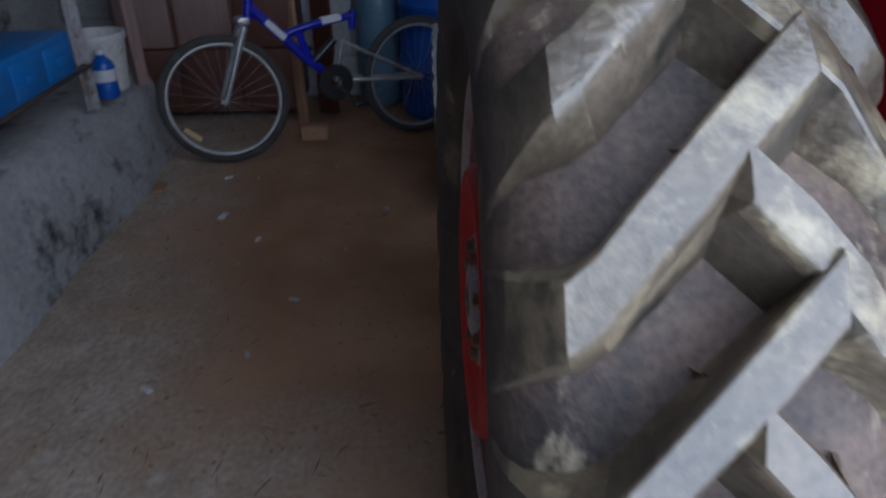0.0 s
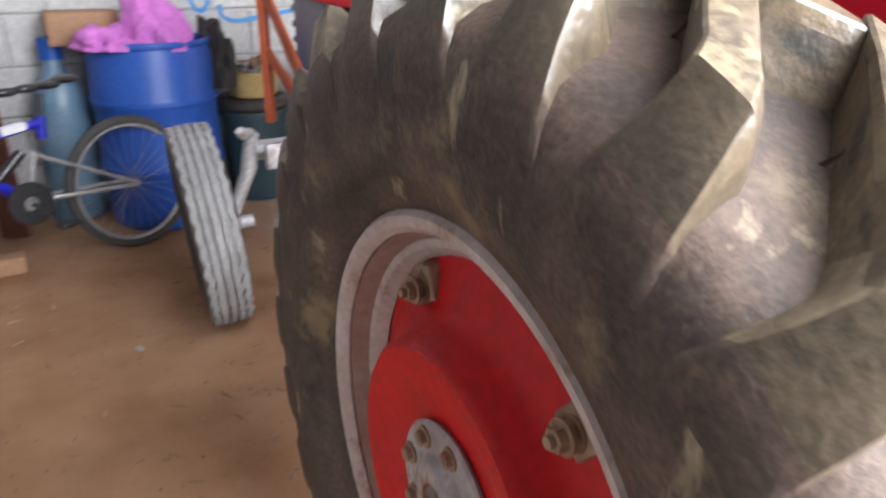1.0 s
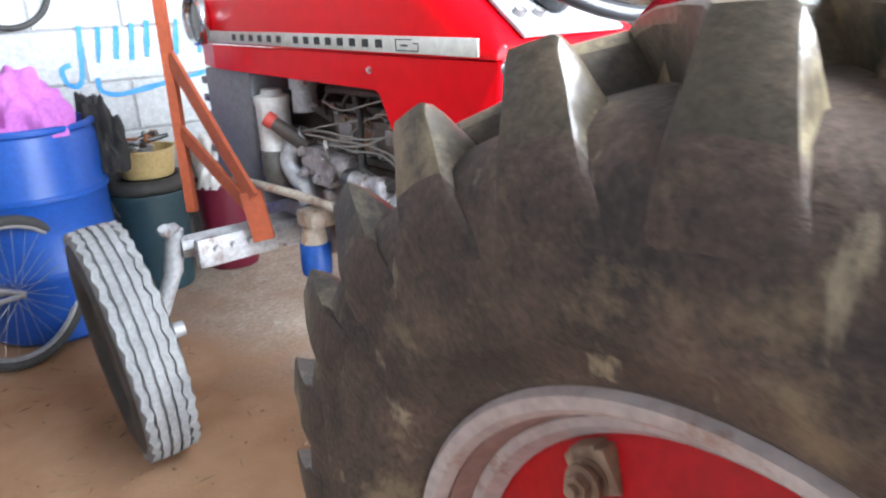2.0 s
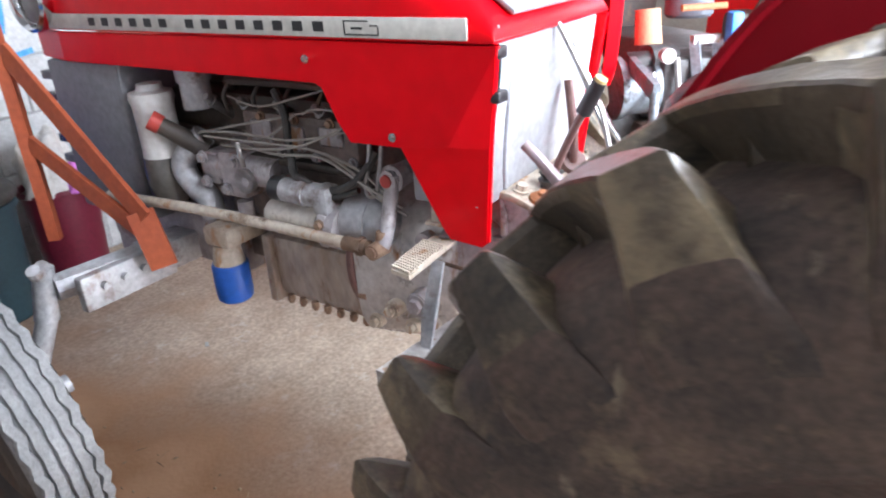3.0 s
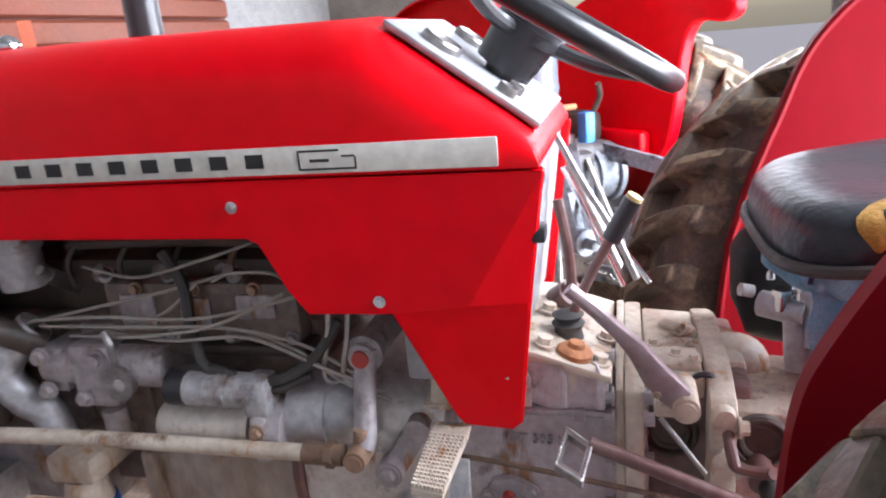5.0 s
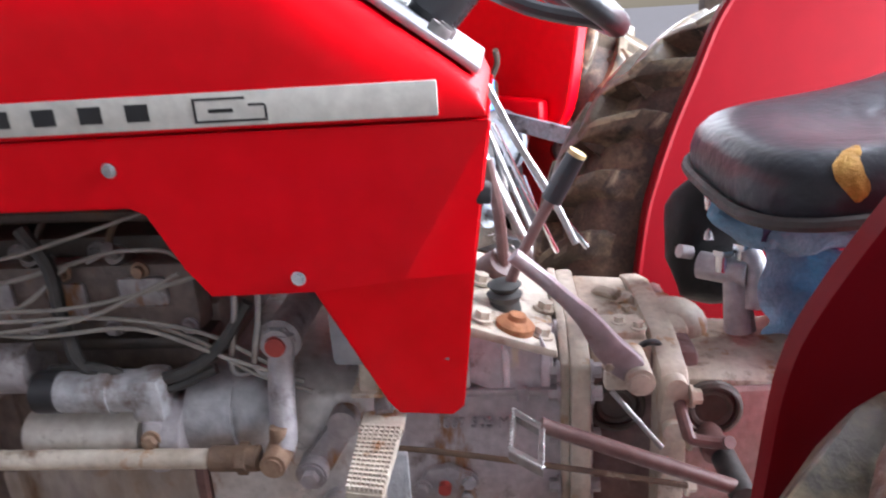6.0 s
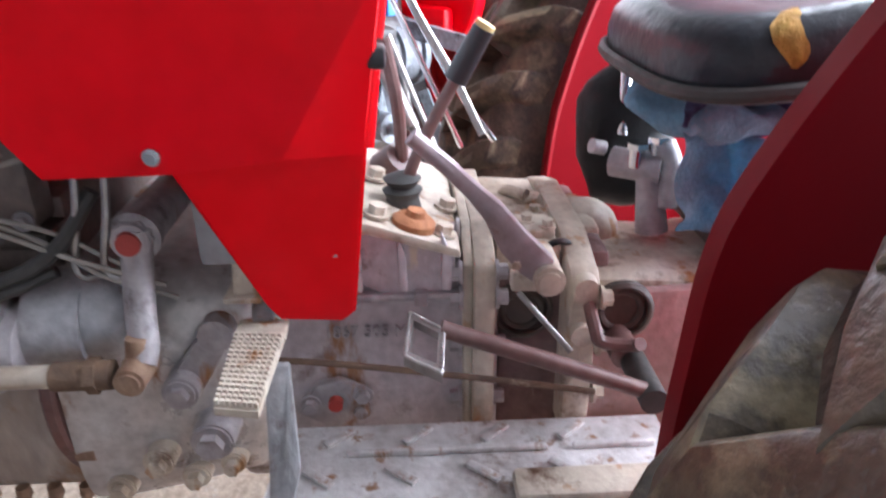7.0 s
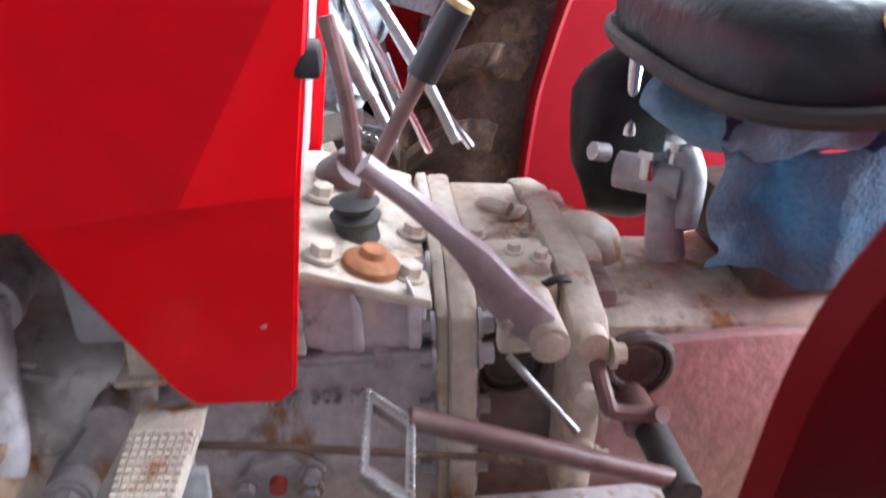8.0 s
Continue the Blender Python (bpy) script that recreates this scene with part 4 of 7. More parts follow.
part("starter_ring", bm, CAST, starter)
bm = bmesh.new()
bolt(bm, (-0.293, 1.15, 0.86), (-1, 0, 0), 0.009, 0.008)
part("starter_bolt", bm, RUSTYBOLT, starter)
bm = bmesh.new()
rod(bm, (-0.262, 1.27, 0.913), (-0.262, 1.16, 0.913), 0.027, n=24)
rod(bm, (-0.262, 1.215, 0.913), (-0.262, 1.20, 0.913), 0.0295, n=24)
box(bm, -0.288, -0.235, 1.13, 1.175, 0.875, 0.94, 0.012)
part("solenoid", bm, SILVER, starter)
bm = bmesh.new()
rod(bm, (-0.262, 1.302, 0.913), (-0.262, 1.27, 0.913), 0.0275, n=24)
part("solenoid_cap", bm, BLACK, starter)

# blue oil filter
bm = bmesh.new()
lathe(bm, [(0.0, 0.0), (0.038, 0.0), (0.044, 0.006), (0.046, 0.02), (0.046, 0.095), (0.043, 0.102), (0.0, 0.102)], n=28, at=(-0.26, 1.515, 0.585))
oil = part("oil_filter", bm, FILTERBLUE, tractor, "bright blue spin-on oil filter")
bm = bmesh.new()
lathe(bm, [(0.0, 0.102), (0.04, 0.102), (0.034, 0.14), (0.03, 0.15), (0.0, 0.15)], n=24, at=(-0.26, 1.515, 0.585))
box(bm, -0.29, -0.15, 1.47, 1.56, 0.735, 0.785, 0.01)
part("filter_head", bm, CASTLIGHT, oil)

# bell housing, its flange and studs
assembly(0, 0, 0)
bm = bmesh.new()
rings = []
for y, k in ((0.862, 0.60), (0.864, 0.74), (0.872, 0.80), (0.89, 0.84), (0.93, 0.88), (0.99, 0.94), (1.05, 0.985), (1.092, 1.0)):
    ring = []
    for q in range(48):
        c, d = math.cos(q * math.tau / 48), math.sin(q * math.tau / 48)
        ring.append(bm.verts.new((0.228 * k * math.copysign(abs(c) ** 0.42, c), y, 0.735 + (0.165 if d > 0 else 0.19) * (0.35 + 0.65 * k) * math.copysign(abs(d) ** 0.5, d))))
    rings.append(ring)
for a, b in zip(rings, rings[1:]):
    for q in range(48):
        bm.faces.new((a[q], a[(q + 1) % 48], b[(q + 1) % 48], b[q]))
bm.faces.new(rings[0])
bm.faces.new(rings[-1][::-1])
part("bell_housing", bm, BELL, tractor, "silver-grey rounded bell housing with rust", smooth=50)
bm = bmesh.new()
ball(bm, (-0.195, 1.035, 0.842), 0.06, 22, 14, (0.85, 0.98, 1.0))
rod(bm, (-0.195, 1.10, 0.842), (-0.195, 1.04, 0.842), 0.061, 0.058, n=26)
part("starter_hump", bm, SILVER, tractor, "rounded silver hump of the starter housing", smooth=60)
bm = bmesh.new()
lathe(bm, [(0.19, 1.094), (0.212, 1.094), (0.215, 1.098), (0.215, 1.108), (0.212, 1.112), (0.19, 1.112)], n=56, axis="y", at=(0, 0, 0.735), closed=True)
bmesh.ops.scale(bm, vec=(1.10, 1, 0.93), space=Matrix.Translation((0, 0, -0.735)), verts=bm.verts)
flange = part("housing_flange", bm, RUSTRED, tractor, "rust-streaked housing flange")
for k in range(9):
    a = radians(200 + 16 * k)
    bm = bmesh.new()
    c = Vector((0.2085 * 1.10 * math.cos(a), 1.094, 0.735 + 0.2085 * 0.93 * math.sin(a)))
    rod(bm, c, c + Vector((0, -0.02, 0)), 0.013, n=12)
    bolt(bm, c + Vector((0, -0.02, 0)), (0, -1, 0), 0.009, 0.012)
    part("flange_stud", bm, RUSTYBOLT, flange)
for y, z, r, face in ((0.926, 0.690, 0.026, -0.235), (0.994, 0.661, 0.019, -0.235), (1.05, 0.615, 0.018, -0.225), (0.962, 0.616, 0.018, -0.21), (0.915, 0.630, 0.016, -0.205)):
    bm = bmesh.new()
    rod(bm, (-0.12, y, z), (face, y, z), r * 1.2, r, n=20)
    bolt(bm, (face, y, z), (-1, 0, 0), r * 0.62, 0.012)
    part("boss", bm, CAST if r > 0.02 else CASTLIGHT, tractor)
for k in range(8):
    y = 1.12 + 0.041 * k
    bm = bmesh.new()
    rod(bm, (-0.178, y, 0.582), (-0.178, y, 0.570), 0.009, n=12)
    bolt(bm, (-0.178, y, 0.570), (0, 0, -1), 0.007, 0.007)
    part("sump_bolt", bm, RUSTYBOLT, tractor)

# steering drop arm and drag link
assembly(0.073, 0.055, -0.045)
bm = bmesh.new()
rod(bm, (-0.16, 0.915, 1.0), (-0.292, 0.915, 1.0), 0.024, n=22)
rod(bm, (-0.290, 0.915, 1.0), (-0.300, 0.915, 1.0), 0.028, n=22)
rod(bm, (-0.300, 0.915, 1.0), (-0.306, 0.915, 1.0), 0.022, n=6)
rod(bm, (-0.306, 0.915, 1.0), (-0.313, 0.915, 1.0), 0.020, n=22)
part("steering_shaft", bm, CAST, tractor)
bm = bmesh.new()
rod(bm, (-0.312, 0.915, 1.0), (-0.320, 0.915, 1.0), 0.0135, 0.0125, n=18)
part("shaft_nut", bm, REDCAP, tractor, "faded red painted nut")
bm = bmesh.new()
path = smooth_path([(-0.298, 0.912, 1.012), (-0.300, 0.915, 0.985), (-0.306, 0.917, 0.955), (-0.318, 0.917, 0.92), (-0.335, 0.914, 0.888), (-0.347, 0.916, 0.874)], 6)
tube(bm, path, 0.021, n=16, steps=0, flat=0.72)
part("drop_arm", bm, CAST, tractor, "cream dusty forged steering drop arm")
bm = bmesh.new()
tube(bm, [(-0.375, 1.80, 0.86), (-0.37, 1.65, 0.866), (-0.362, 1.4, 0.872), (-0.36, 1.1, 0.872), (-0.36, 0.96, 0.872)], 0.0125, n=12)
link = part("drag_link", bm, CASTLIGHT, tractor, "dull grey steering drag link")
bm = bmesh.new()
rod(bm, (-0.36, 1.0, 0.872), (-0.36, 0.94, 0.872), 0.016, n=14)
rod(bm, (-0.36, 0.965, 0.872), (-0.36, 0.953, 0.872), 0.020, n=6)
part("link_end", bm, DULLRUST, link, "rusty threaded link end")
bm = bmesh.new()
rod(bm, (-0.335, 0.918, 0.872), (-0.378, 0.918, 0.872), 0.0175, 0.016, n=20)
rod(bm, (-0.378, 0.918, 0.872), (-0.381, 0.918, 0.872), 0.0115, n=16)
rod(bm, (-0.344, 0.917, 0.880), (-0.342, 0.916, 0.905), 0.014, 0.012, n=14)
part("ball_joint", bm, RUSTYBOLT, link, "rusty ball joint")

# pale dash cowl between bonnet and gearbox
assembly(0, 0, 0)
bm = bmesh.new()
prism(bm, [(0.728, 1.245), (0.712, 1.22), (0.752, 0.93), (0.90, 0.93), (0.90, 1.29)], "x", -0.252, 0.165, 0.008)
cowl = part("dash_cowl", bm, DASHWHITE, tractor, "pale grey dash cowl, scuffed")
bm = bmesh.new()
box(bm, -0.195, 0.12, -0.006, 0.004, -0.122, 0.118, 0.004)
slope = Matrix.Translation((0, 0.808, 1.334)) @ Matrix.Rotation(radians(-53.4), 4, "X")
bm.transform(slope)
dash = part("instrument_panel", bm, DASHWHITE, tractor, "pale instrument panel on the sloping dash")
for x, z, r in ((-0.13, 0.05, 0.03), (0.07, 0.05, 0.03), (-0.16, -0.06, 0.014), (-0.11, -0.065, 0.012)):
    bm = bmesh.new()
    lathe(bm, [(0.0, 0.008), (r * 0.8, 0.008), (r * 0.9, 0.012), (r, 0.008), (r, 0.0)], n=24)
    bm.transform(slope @ Matrix.Translation((x, -0.006, z)) @ Matrix.Rotation(radians(90), 4, "X"))
    part("gauge", bm, STEEL, dash)
bm = bmesh.new()
tube(bm, [(-0.245, 0.715, 1.25), (-0.25, 0.71, 1.2), (-0.24, 0.722, 1.14), (-0.25, 0.735, 1.05)], 0.006, n=8)
for z in (1.20, 1.13):
    box(bm, -0.268, -0.235, 0.70, 0.72, z, z + 0.02, 0.004)
part("cowl_latch", bm, BLACK, cowl)
bm = bmesh.new()
tube(bm, [(-0.18, 0.722, 1.22), (-0.19, 0.725, 1.12), (-0.185, 0.738, 1.02), (-0.17, 0.748, 0.95)], 0.005, n=8)
part("cowl_cable", bm, DASHWHITE, cowl)
bm = bmesh.new()
prism(bm, [(0.835, 0.985), (0.852, 0.885), (0.876, 0.885), (0.868, 0.985)], "x", -0.235, -0.19, 0.004)
box(bm, -0.242, -0.18, 0.845, 0.885, 0.880, 0.887, 0.002)
part("support_bracket", bm, CASTLIGHT, tractor)

# steering column and wheel
wc, wt = Vector((-0.05, 0.712, 1.408)), radians(-33)
bm = bmesh.new()
rod(bm, (-0.05, 0.85, 1.22), (-0.05, 0.73, 1.385), 0.028, n=18)
rod(bm, (-0.05, 0.775, 1.33), (-0.05, 0.732, 1.385), 0.044, 0.05, n=22)
part("steering_column", bm, BLACK, tractor)
bm = bmesh.new()
m = Matrix.Translation(wc) @ Matrix.Rotation(-wt, 4, "X")
ring = [m @ Vector((0.205 * math.cos(k * math.tau / 48), 0.205 * math.sin(k * math.tau / 48), 0.0)) for k in range(48)]
tube(bm, ring, 0.0155, n=12, steps=0, closed=True)
swheel = part("steering_wheel", bm, BLACK, tractor, "glossy black three-spoke steering wheel")
bm = bmesh.new()
for k in range(3):
    a = radians(-90 + 120 * k)
    tube(bm, [m @ Vector((0, 0, -0.045)), m @ Vector((0.1 * math.cos(a), 0.1 * math.sin(a), -0.035)), m @ Vector((0.2 * math.cos(a), 0.2 * math.sin(a), 0))], 0.011, n=10)
part("spoke", bm, BLACK, swheel)
bm = bmesh.new()
lathe(bm, [(0.0, 0.0), (0.03, -0.002), (0.045, -0.015), (0.047, -0.05), (0.0, -0.06)], n=24)
bm.transform(m)
part("hub_cap", bm, BLACK, swheel)
bm = bmesh.new()
rod(bm, (0.03, 0.76, 1.33), (0.10, 0.69, 1.36), 0.005, n=8)
ball(bm, (0.10, 0.69, 1.36), 0.011)
part("throttle_lever", bm, BLACK, tractor)

# ---- gearbox, pedals, step and seat ----
assembly(-0.018, -0.024, -0.014)
bm = bmesh.new()
prism(bm, [(-0.145, 0.88), (-0.152, 0.62), (-0.12, 0.56), (0.12, 0.56), (0.152, 0.62), (0.145, 0.88)], "y", 0.60, 0.945, 0.012)
gearbox = part("gearbox", bm, GEARCAST, tractor, "grey cast gearbox with rust and dried oil")
bm = bmesh.new()
prism(bm, [(-0.125, 0.898), (-0.135, 0.62), (-0.11, 0.54), (0.11, 0.54), (0.135, 0.62), (0.125, 0.898)], "y", 0.46, 0.605, 0.012)
part("gearbox_neck", bm, OILYNECK, gearbox, "oily brown-red waist of the gearbox")
bm = bmesh.new()
prism(bm, [(0.655, 0.918), (0.655, 0.880), (0.672, 0.868), (0.742, 0.866), (0.765, 0.878), (0.80, 0.90), (0.80, 0.953), (0.757, 0.950)], "x", -0.160, 0.115, 0.0035)
cover = part("gear_cover", bm, CASTLILAC, gearbox, "lilac-grey cast gear cover with a dusty cream top")
bm = bmesh.new()
prism(bm, [(0.650, 0.925), (0.650, 0.913), (0.756, 0.946), (0.803, 0.949), (0.803, 0.963), (0.757, 0.961)], "x", -0.168, 0.12, 0.003)
part("cover_top", bm, CASTLIGHT, cover, "cream dusty cover top")
for y0, y1 in ((0.660, 0.672), (0.712, 0.722), (0.764, 0.776)):
    bm = bmesh.new()
    prism(bm, [(y0, 0.872), (y1, 0.872), (y1, 0.948), (y0, 0.918)], "x", -0.167, -0.158, 0.002)
    part("cover_rib", bm, CASTLILAC, cover)
bm = bmesh.new()
box(bm, -0.166, -0.15, 0.645, 0.795, 0.858, 0.868, 0.003)
box(bm, -0.170, -0.15, 0.688, 0.704, 0.852, 0.872, 0.003)
part("cover_flange", bm, CAST, cover)
for x, y, z in ((-0.14, 0.745, 0.96), (-0.135, 0.668, 0.931), (-0.05, 0.66, 0.93), (-0.02, 0.75, 0.963)):
    bm = bmesh.new()
    bolt(bm, (x, y, z), (0, -0.25, 1), 0.011, 0.01)
    part("cover_bolt", bm, CASTLIGHT, gearbox)
bm = bmesh.new()
lathe(bm, [(0.0, 0.016), (0.011, 0.016), (0.013, 0.009), (0.020, 0.008), (0.026, 0.003), (0.026, -0.006), (0.0, -0.006)], n=28)
bm.transform(Matrix.Translation((-0.135, 0.702, 0.947)) @ Matrix.Rotation(radians(14), 4, "X"))
part("filler_cap", bm, RUST, gearbox, "orange rusted filler cap")
bm = bmesh.new()
lathe(bm, [(0.0, 0.0), (0.023, 0.0), (0.020, 0.014), (0.025, 0.024), (0.016, 0.028), (0.024, 0.038), (0.012, 0.044), (0.0, 0.044)], n=24, at=(-0.075, 0.715, 0.943))
part("gaiter", bm, BLACKRUB, gearbox, "cracked black rubber gaiter")
bm = bmesh.new()
tube(bm, [(-0.075, 0.715, 0.96), (-0.076, 0.698, 1.005), (-0.080, 0.672, 1.06), (-0.084, 0.648, 1.105)], 0.0075, n=12)
gl = part("gear_lever", bm, RUSTRED, tractor)
bm = bmesh.new()
rod(bm, (-0.083, 0.650, 1.100), (-0.088, 0.619, 1.158), 0.0145, 0.013, n=14)
part("knob", bm, BLACK, gl)
bm = bmesh.new()
rod(bm, (-0.088, 0.619, 1.158), (-0.0885, 0.616, 1.163), 0.012, n=14)
part("knob_tip", bm, YELLOW, gl)
bm = bmesh.new()
rod(bm, (0.05, 0.735, 0.95), (0.03, 0.715, 0.975), 0.03, 0.024, n=18)
tube(bm, [(0.03, 0.715, 0.97), (0.03, 0.72, 1.05), (0.04, 0.735, 1.13)], 0.009, n=10)
part("range_lever", bm, RUSTRED, tractor)

# cast flanges of the gearbox and the lift cover
bm = bmesh.new()
prism(bm, [(-0.10, 0.932), (-0.168, 0.90), (-0.172, 0.66), (-0.13, 0.60), (0.13, 0.60), (0.172, 0.66), (0.168, 0.90), (0.10, 0.932)], "y", 0.607, 0.634, 0.006)
prism(bm, [(-0.10, 0.935), (-0.158, 0.90), (-0.160, 0.66), (0.160, 0.66), (0.158, 0.90), (0.10, 0.935)], "y", 0.634, 0.646, 0.003)
part("joint_flange", bm, CASTLIGHT, gearbox, "dusty cream joint flange")
bm = bmesh.new()
prism(bm, [(-0.09, 0.917), (-0.165, 0.895), (-0.190, 0.868), (-0.178, 0.835), (-0.176, 0.80), (-0.180, 0.765), (-0.176, 0.66), (0.176, 0.66), (0.185, 0.865), (0.165, 0.895), (0.09, 0.917)], "y", 0.486, 0.522, 0.007)
part("joint_flange", bm, CASTLIGHT, gearbox)
for q in ((-0.175, 0.87), (-0.165, 0.80), (-0.165, 0.72), (-0.12, 0.935), (-0.168, 0.90)):
    for y in (0.607, 0.648):
        bm = bmesh.new()
        bolt(bm, (q[0] + 0.012, y, q[1] - 0.01), (0, -1 if y < 0.62 else 1, 0), 0.010, 0.011)
        part("flange_bolt", bm, CAST, gearbox)
# thin dark discs stand for the shaft holes, their shade put in the colour
for y, z, x in ((0.570, 0.823, -0.1335), (0.458, 0.842, -0.1755)):
    bm = bmesh.new()
    lathe(bm, [(0.031, 0.003), (0.030, 0.0), (0.026, -0.0025), (0.022, -0.001), (0.020, 0.002), (0.0, 0.0025)], n=28)
    bm.transform(Matrix.Translation((x, y, z)) @ Matrix.Rotation(radians(90), 4, "Y"))
    part("oily_recess", bm, CASTDARK, gearbox, "oily shaft recess as a disc darkened for its shade")
    bm = bmesh.new()
    lathe(bm, [(0.031, -0.002), (0.032, -0.006), (0.035, -0.006), (0.039, -0.003), (0.040, 0.004)], n=28)
    bm.transform(Matrix.Translation((x, y, z)) @ Matrix.Rotation(radians(90), 4, "Y"))
    part("recess_rim", bm, CASTDARK, gearbox)
bm = bmesh.new()
prism(bm, [(0.524, 0.908), (0.524, 0.875), (0.604, 0.875), (0.604, 0.914)], "x", -0.128, 0.12, 0.005)
box(bm, -0.11, -0.05, 0.528, 0.600, 0.895, 0.921, 0.006)
part("neck_cover", bm, CASTLIGHT, gearbox, "dusty cream cover over the gearbox waist")
for x, y, z in ((-0.08, 0.560, 0.920), (-0.03, 0.590, 0.912), (-0.02, 0.540, 0.908), (-0.098, 0.537, 0.920)):
    bm = bmesh.new()
    bolt(bm, (x, y, z), (0, 0, 1), 0.0075, 0.008)
    part("cover_bolt", bm, CASTLIGHT, gearbox)
for y, z in ((0.505, 0.878), (0.505, 0.815), (0.505, 0.745)):
    bm = bmesh.new()
    rod(bm, (-0.172, y, z), (-0.188, y, z), 0.016, 0.014, n=16)
    bolt(bm, (-0.184, y - 0.018, z - 0.012), (0, -1, 0), 0.010, 0.010)
    part("flange_lug", bm, CASTLIGHT, gearbox)

# hydraulic lift housing and dome
bm = bmesh.new()
prism(bm, [(0.50, 0.878), (0.50, 0.60), (-0.22, 0.52), (-0.22, 0.90), (0.10, 0.905), (0.36, 0.870)], "x", -0.155, 0.045, 0.02)
prism(bm, [(0.49, 0.79), (0.49, 0.61), (-0.21, 0.53), (-0.21, 0.82)], "x", 0.02, 0.155, 0.02)
lift = part("rear_axle_centre", bm, CASTLIGHT, tractor, "cream and red-stained rear axle housing")
bm = bmesh.new()
prism(bm, [(0.488, 0.862), (0.488, 0.60), (0.40, 0.57), (0.18, 0.57), (0.15, 0.62), (0.15, 0.862), (0.36, 0.868)], "x", -0.172, -0.154, 0.006)
part("side_plate", bm, material("red_washed_iron", (0.46, 0.24, 0.235), 0.45, second=(0.36, 0.26, 0.23), scale=5, bump=0.25, dirt=(0.2, 0.09, 0.05), dirt_scale=7, dirt_level=0.6), lift, "iron side plate washed with red paint")
bm = bmesh.new()
ball(bm, (0.0, 0.468, 0.876), 0.05, 20, 12, (0.95, 1.0, 0.85))
box(bm, -0.07, 0.06, 0.46, 0.53, 0.865, 0.908, 0.012)
part("dome_cover", bm, CASTLIGHT, lift, "cream dome cover on the lift")
bm = bmesh.new()
tube(bm, [(0.02, 0.525, 0.85), (0.02, 0.532, 0.895), (0.02, 0.54, 0.915)], 0.0155, n=14)
tube(bm, [(0.07, 0.58, 0.88), (0.045, 0.57, 0.915), (0.02, 0.545, 0.918)], 0.009, n=10)
part("dipstick_tube", bm, CASTLIGHT, lift)
bm = bmesh.new()
rod(bm, (0.03, 0.524, 0.885), (0.028, 0.506, 0.890), 0.010, n=14)
part("red_plug", bm, REDCAP, lift, "small red plug")
bm = bmesh.new()
tube(bm, [(-0.12, 0.545, 0.900), (-0.125, 0.53, 0.912), (-0.12, 0.515, 0.908), (-0.122, 0.512, 0.895), (-0.12, 0.52, 0.885)], 0.0045, n=8)
part("spring_clip", bm, BLACK, lift)
for s in (-1, 1):
    bm = bmesh.new()
    rod(bm, (s * 0.15, 0.0, 0.66), (s * 0.24, 0.0, 0.655), 0.18, 0.12, n=28)
    rod(bm, (s * 0.24, 0.0, 0.655), (s * 0.46, 0.0, 0.648), 0.11, 0.09, n=28)
    part("axle_trumpet", bm, CAST, tractor)

# large mauve lever with its pivot
bm = bmesh.new()
spine = [((0.690, 1.058), 0.0075), ((0.672, 1.042), 0.008), ((0.640, 1.010), 0.009), ((0.618, 0.986), 0.0125), ((0.596, 0.952), 0.0175), ((0.574, 0.927), 0.019), ((0.560, 0.915), 0.017)]
up, lo = [], []
for i, ((y, z), w) in enumerate(spine):
    a, b = spine[max(i - 1, 0)][0], spine[min(i + 1, len(spine) - 1)][0]
    d = Vector((b[0] - a[0], b[1] - a[1])).normalized()
    up.append((y - d.y * w, z + d.x * w))
    lo.append((y + d.y * w, z - d.x * w))
prism(bm, up + lo[::-1], "x", -0.212, -0.194, 0.003)
lever = part("hand_lever", bm, PURPLE, tractor, "mauve-grey painted hand lever")
bm = bmesh.new()
rod(bm, (-0.205, 0.703, 1.070), (-0.203, 0.66, 1.031), 0.0095, n=14)
part("grip", bm, PURPLE, lever)
bm = bmesh.new()
rod(bm, (-0.15, 0.556, 0.908), (-0.222, 0.556, 0.908), 0.0175, n=24)
box(bm, -0.20, -0.18, 0.545, 0.595, 0.884, 0.910, 0.005)
rod(bm, (-0.222, 0.556, 0.908), (-0.225, 0.556, 0.908), 0.0125, n=24)
bolt(bm, (-0.205, 0.592, 0.925), (-1, 0, 0), 0.0055, 0.006)
part("lever_pivot", bm, CASTLIGHT, lever)
bm = bmesh.new()
rod(bm, (-0.205, 0.588, 0.888), (-0.252, 0.535, 0.838), 0.0036, n=10)
part("pull_rod", bm, STEEL, lever)


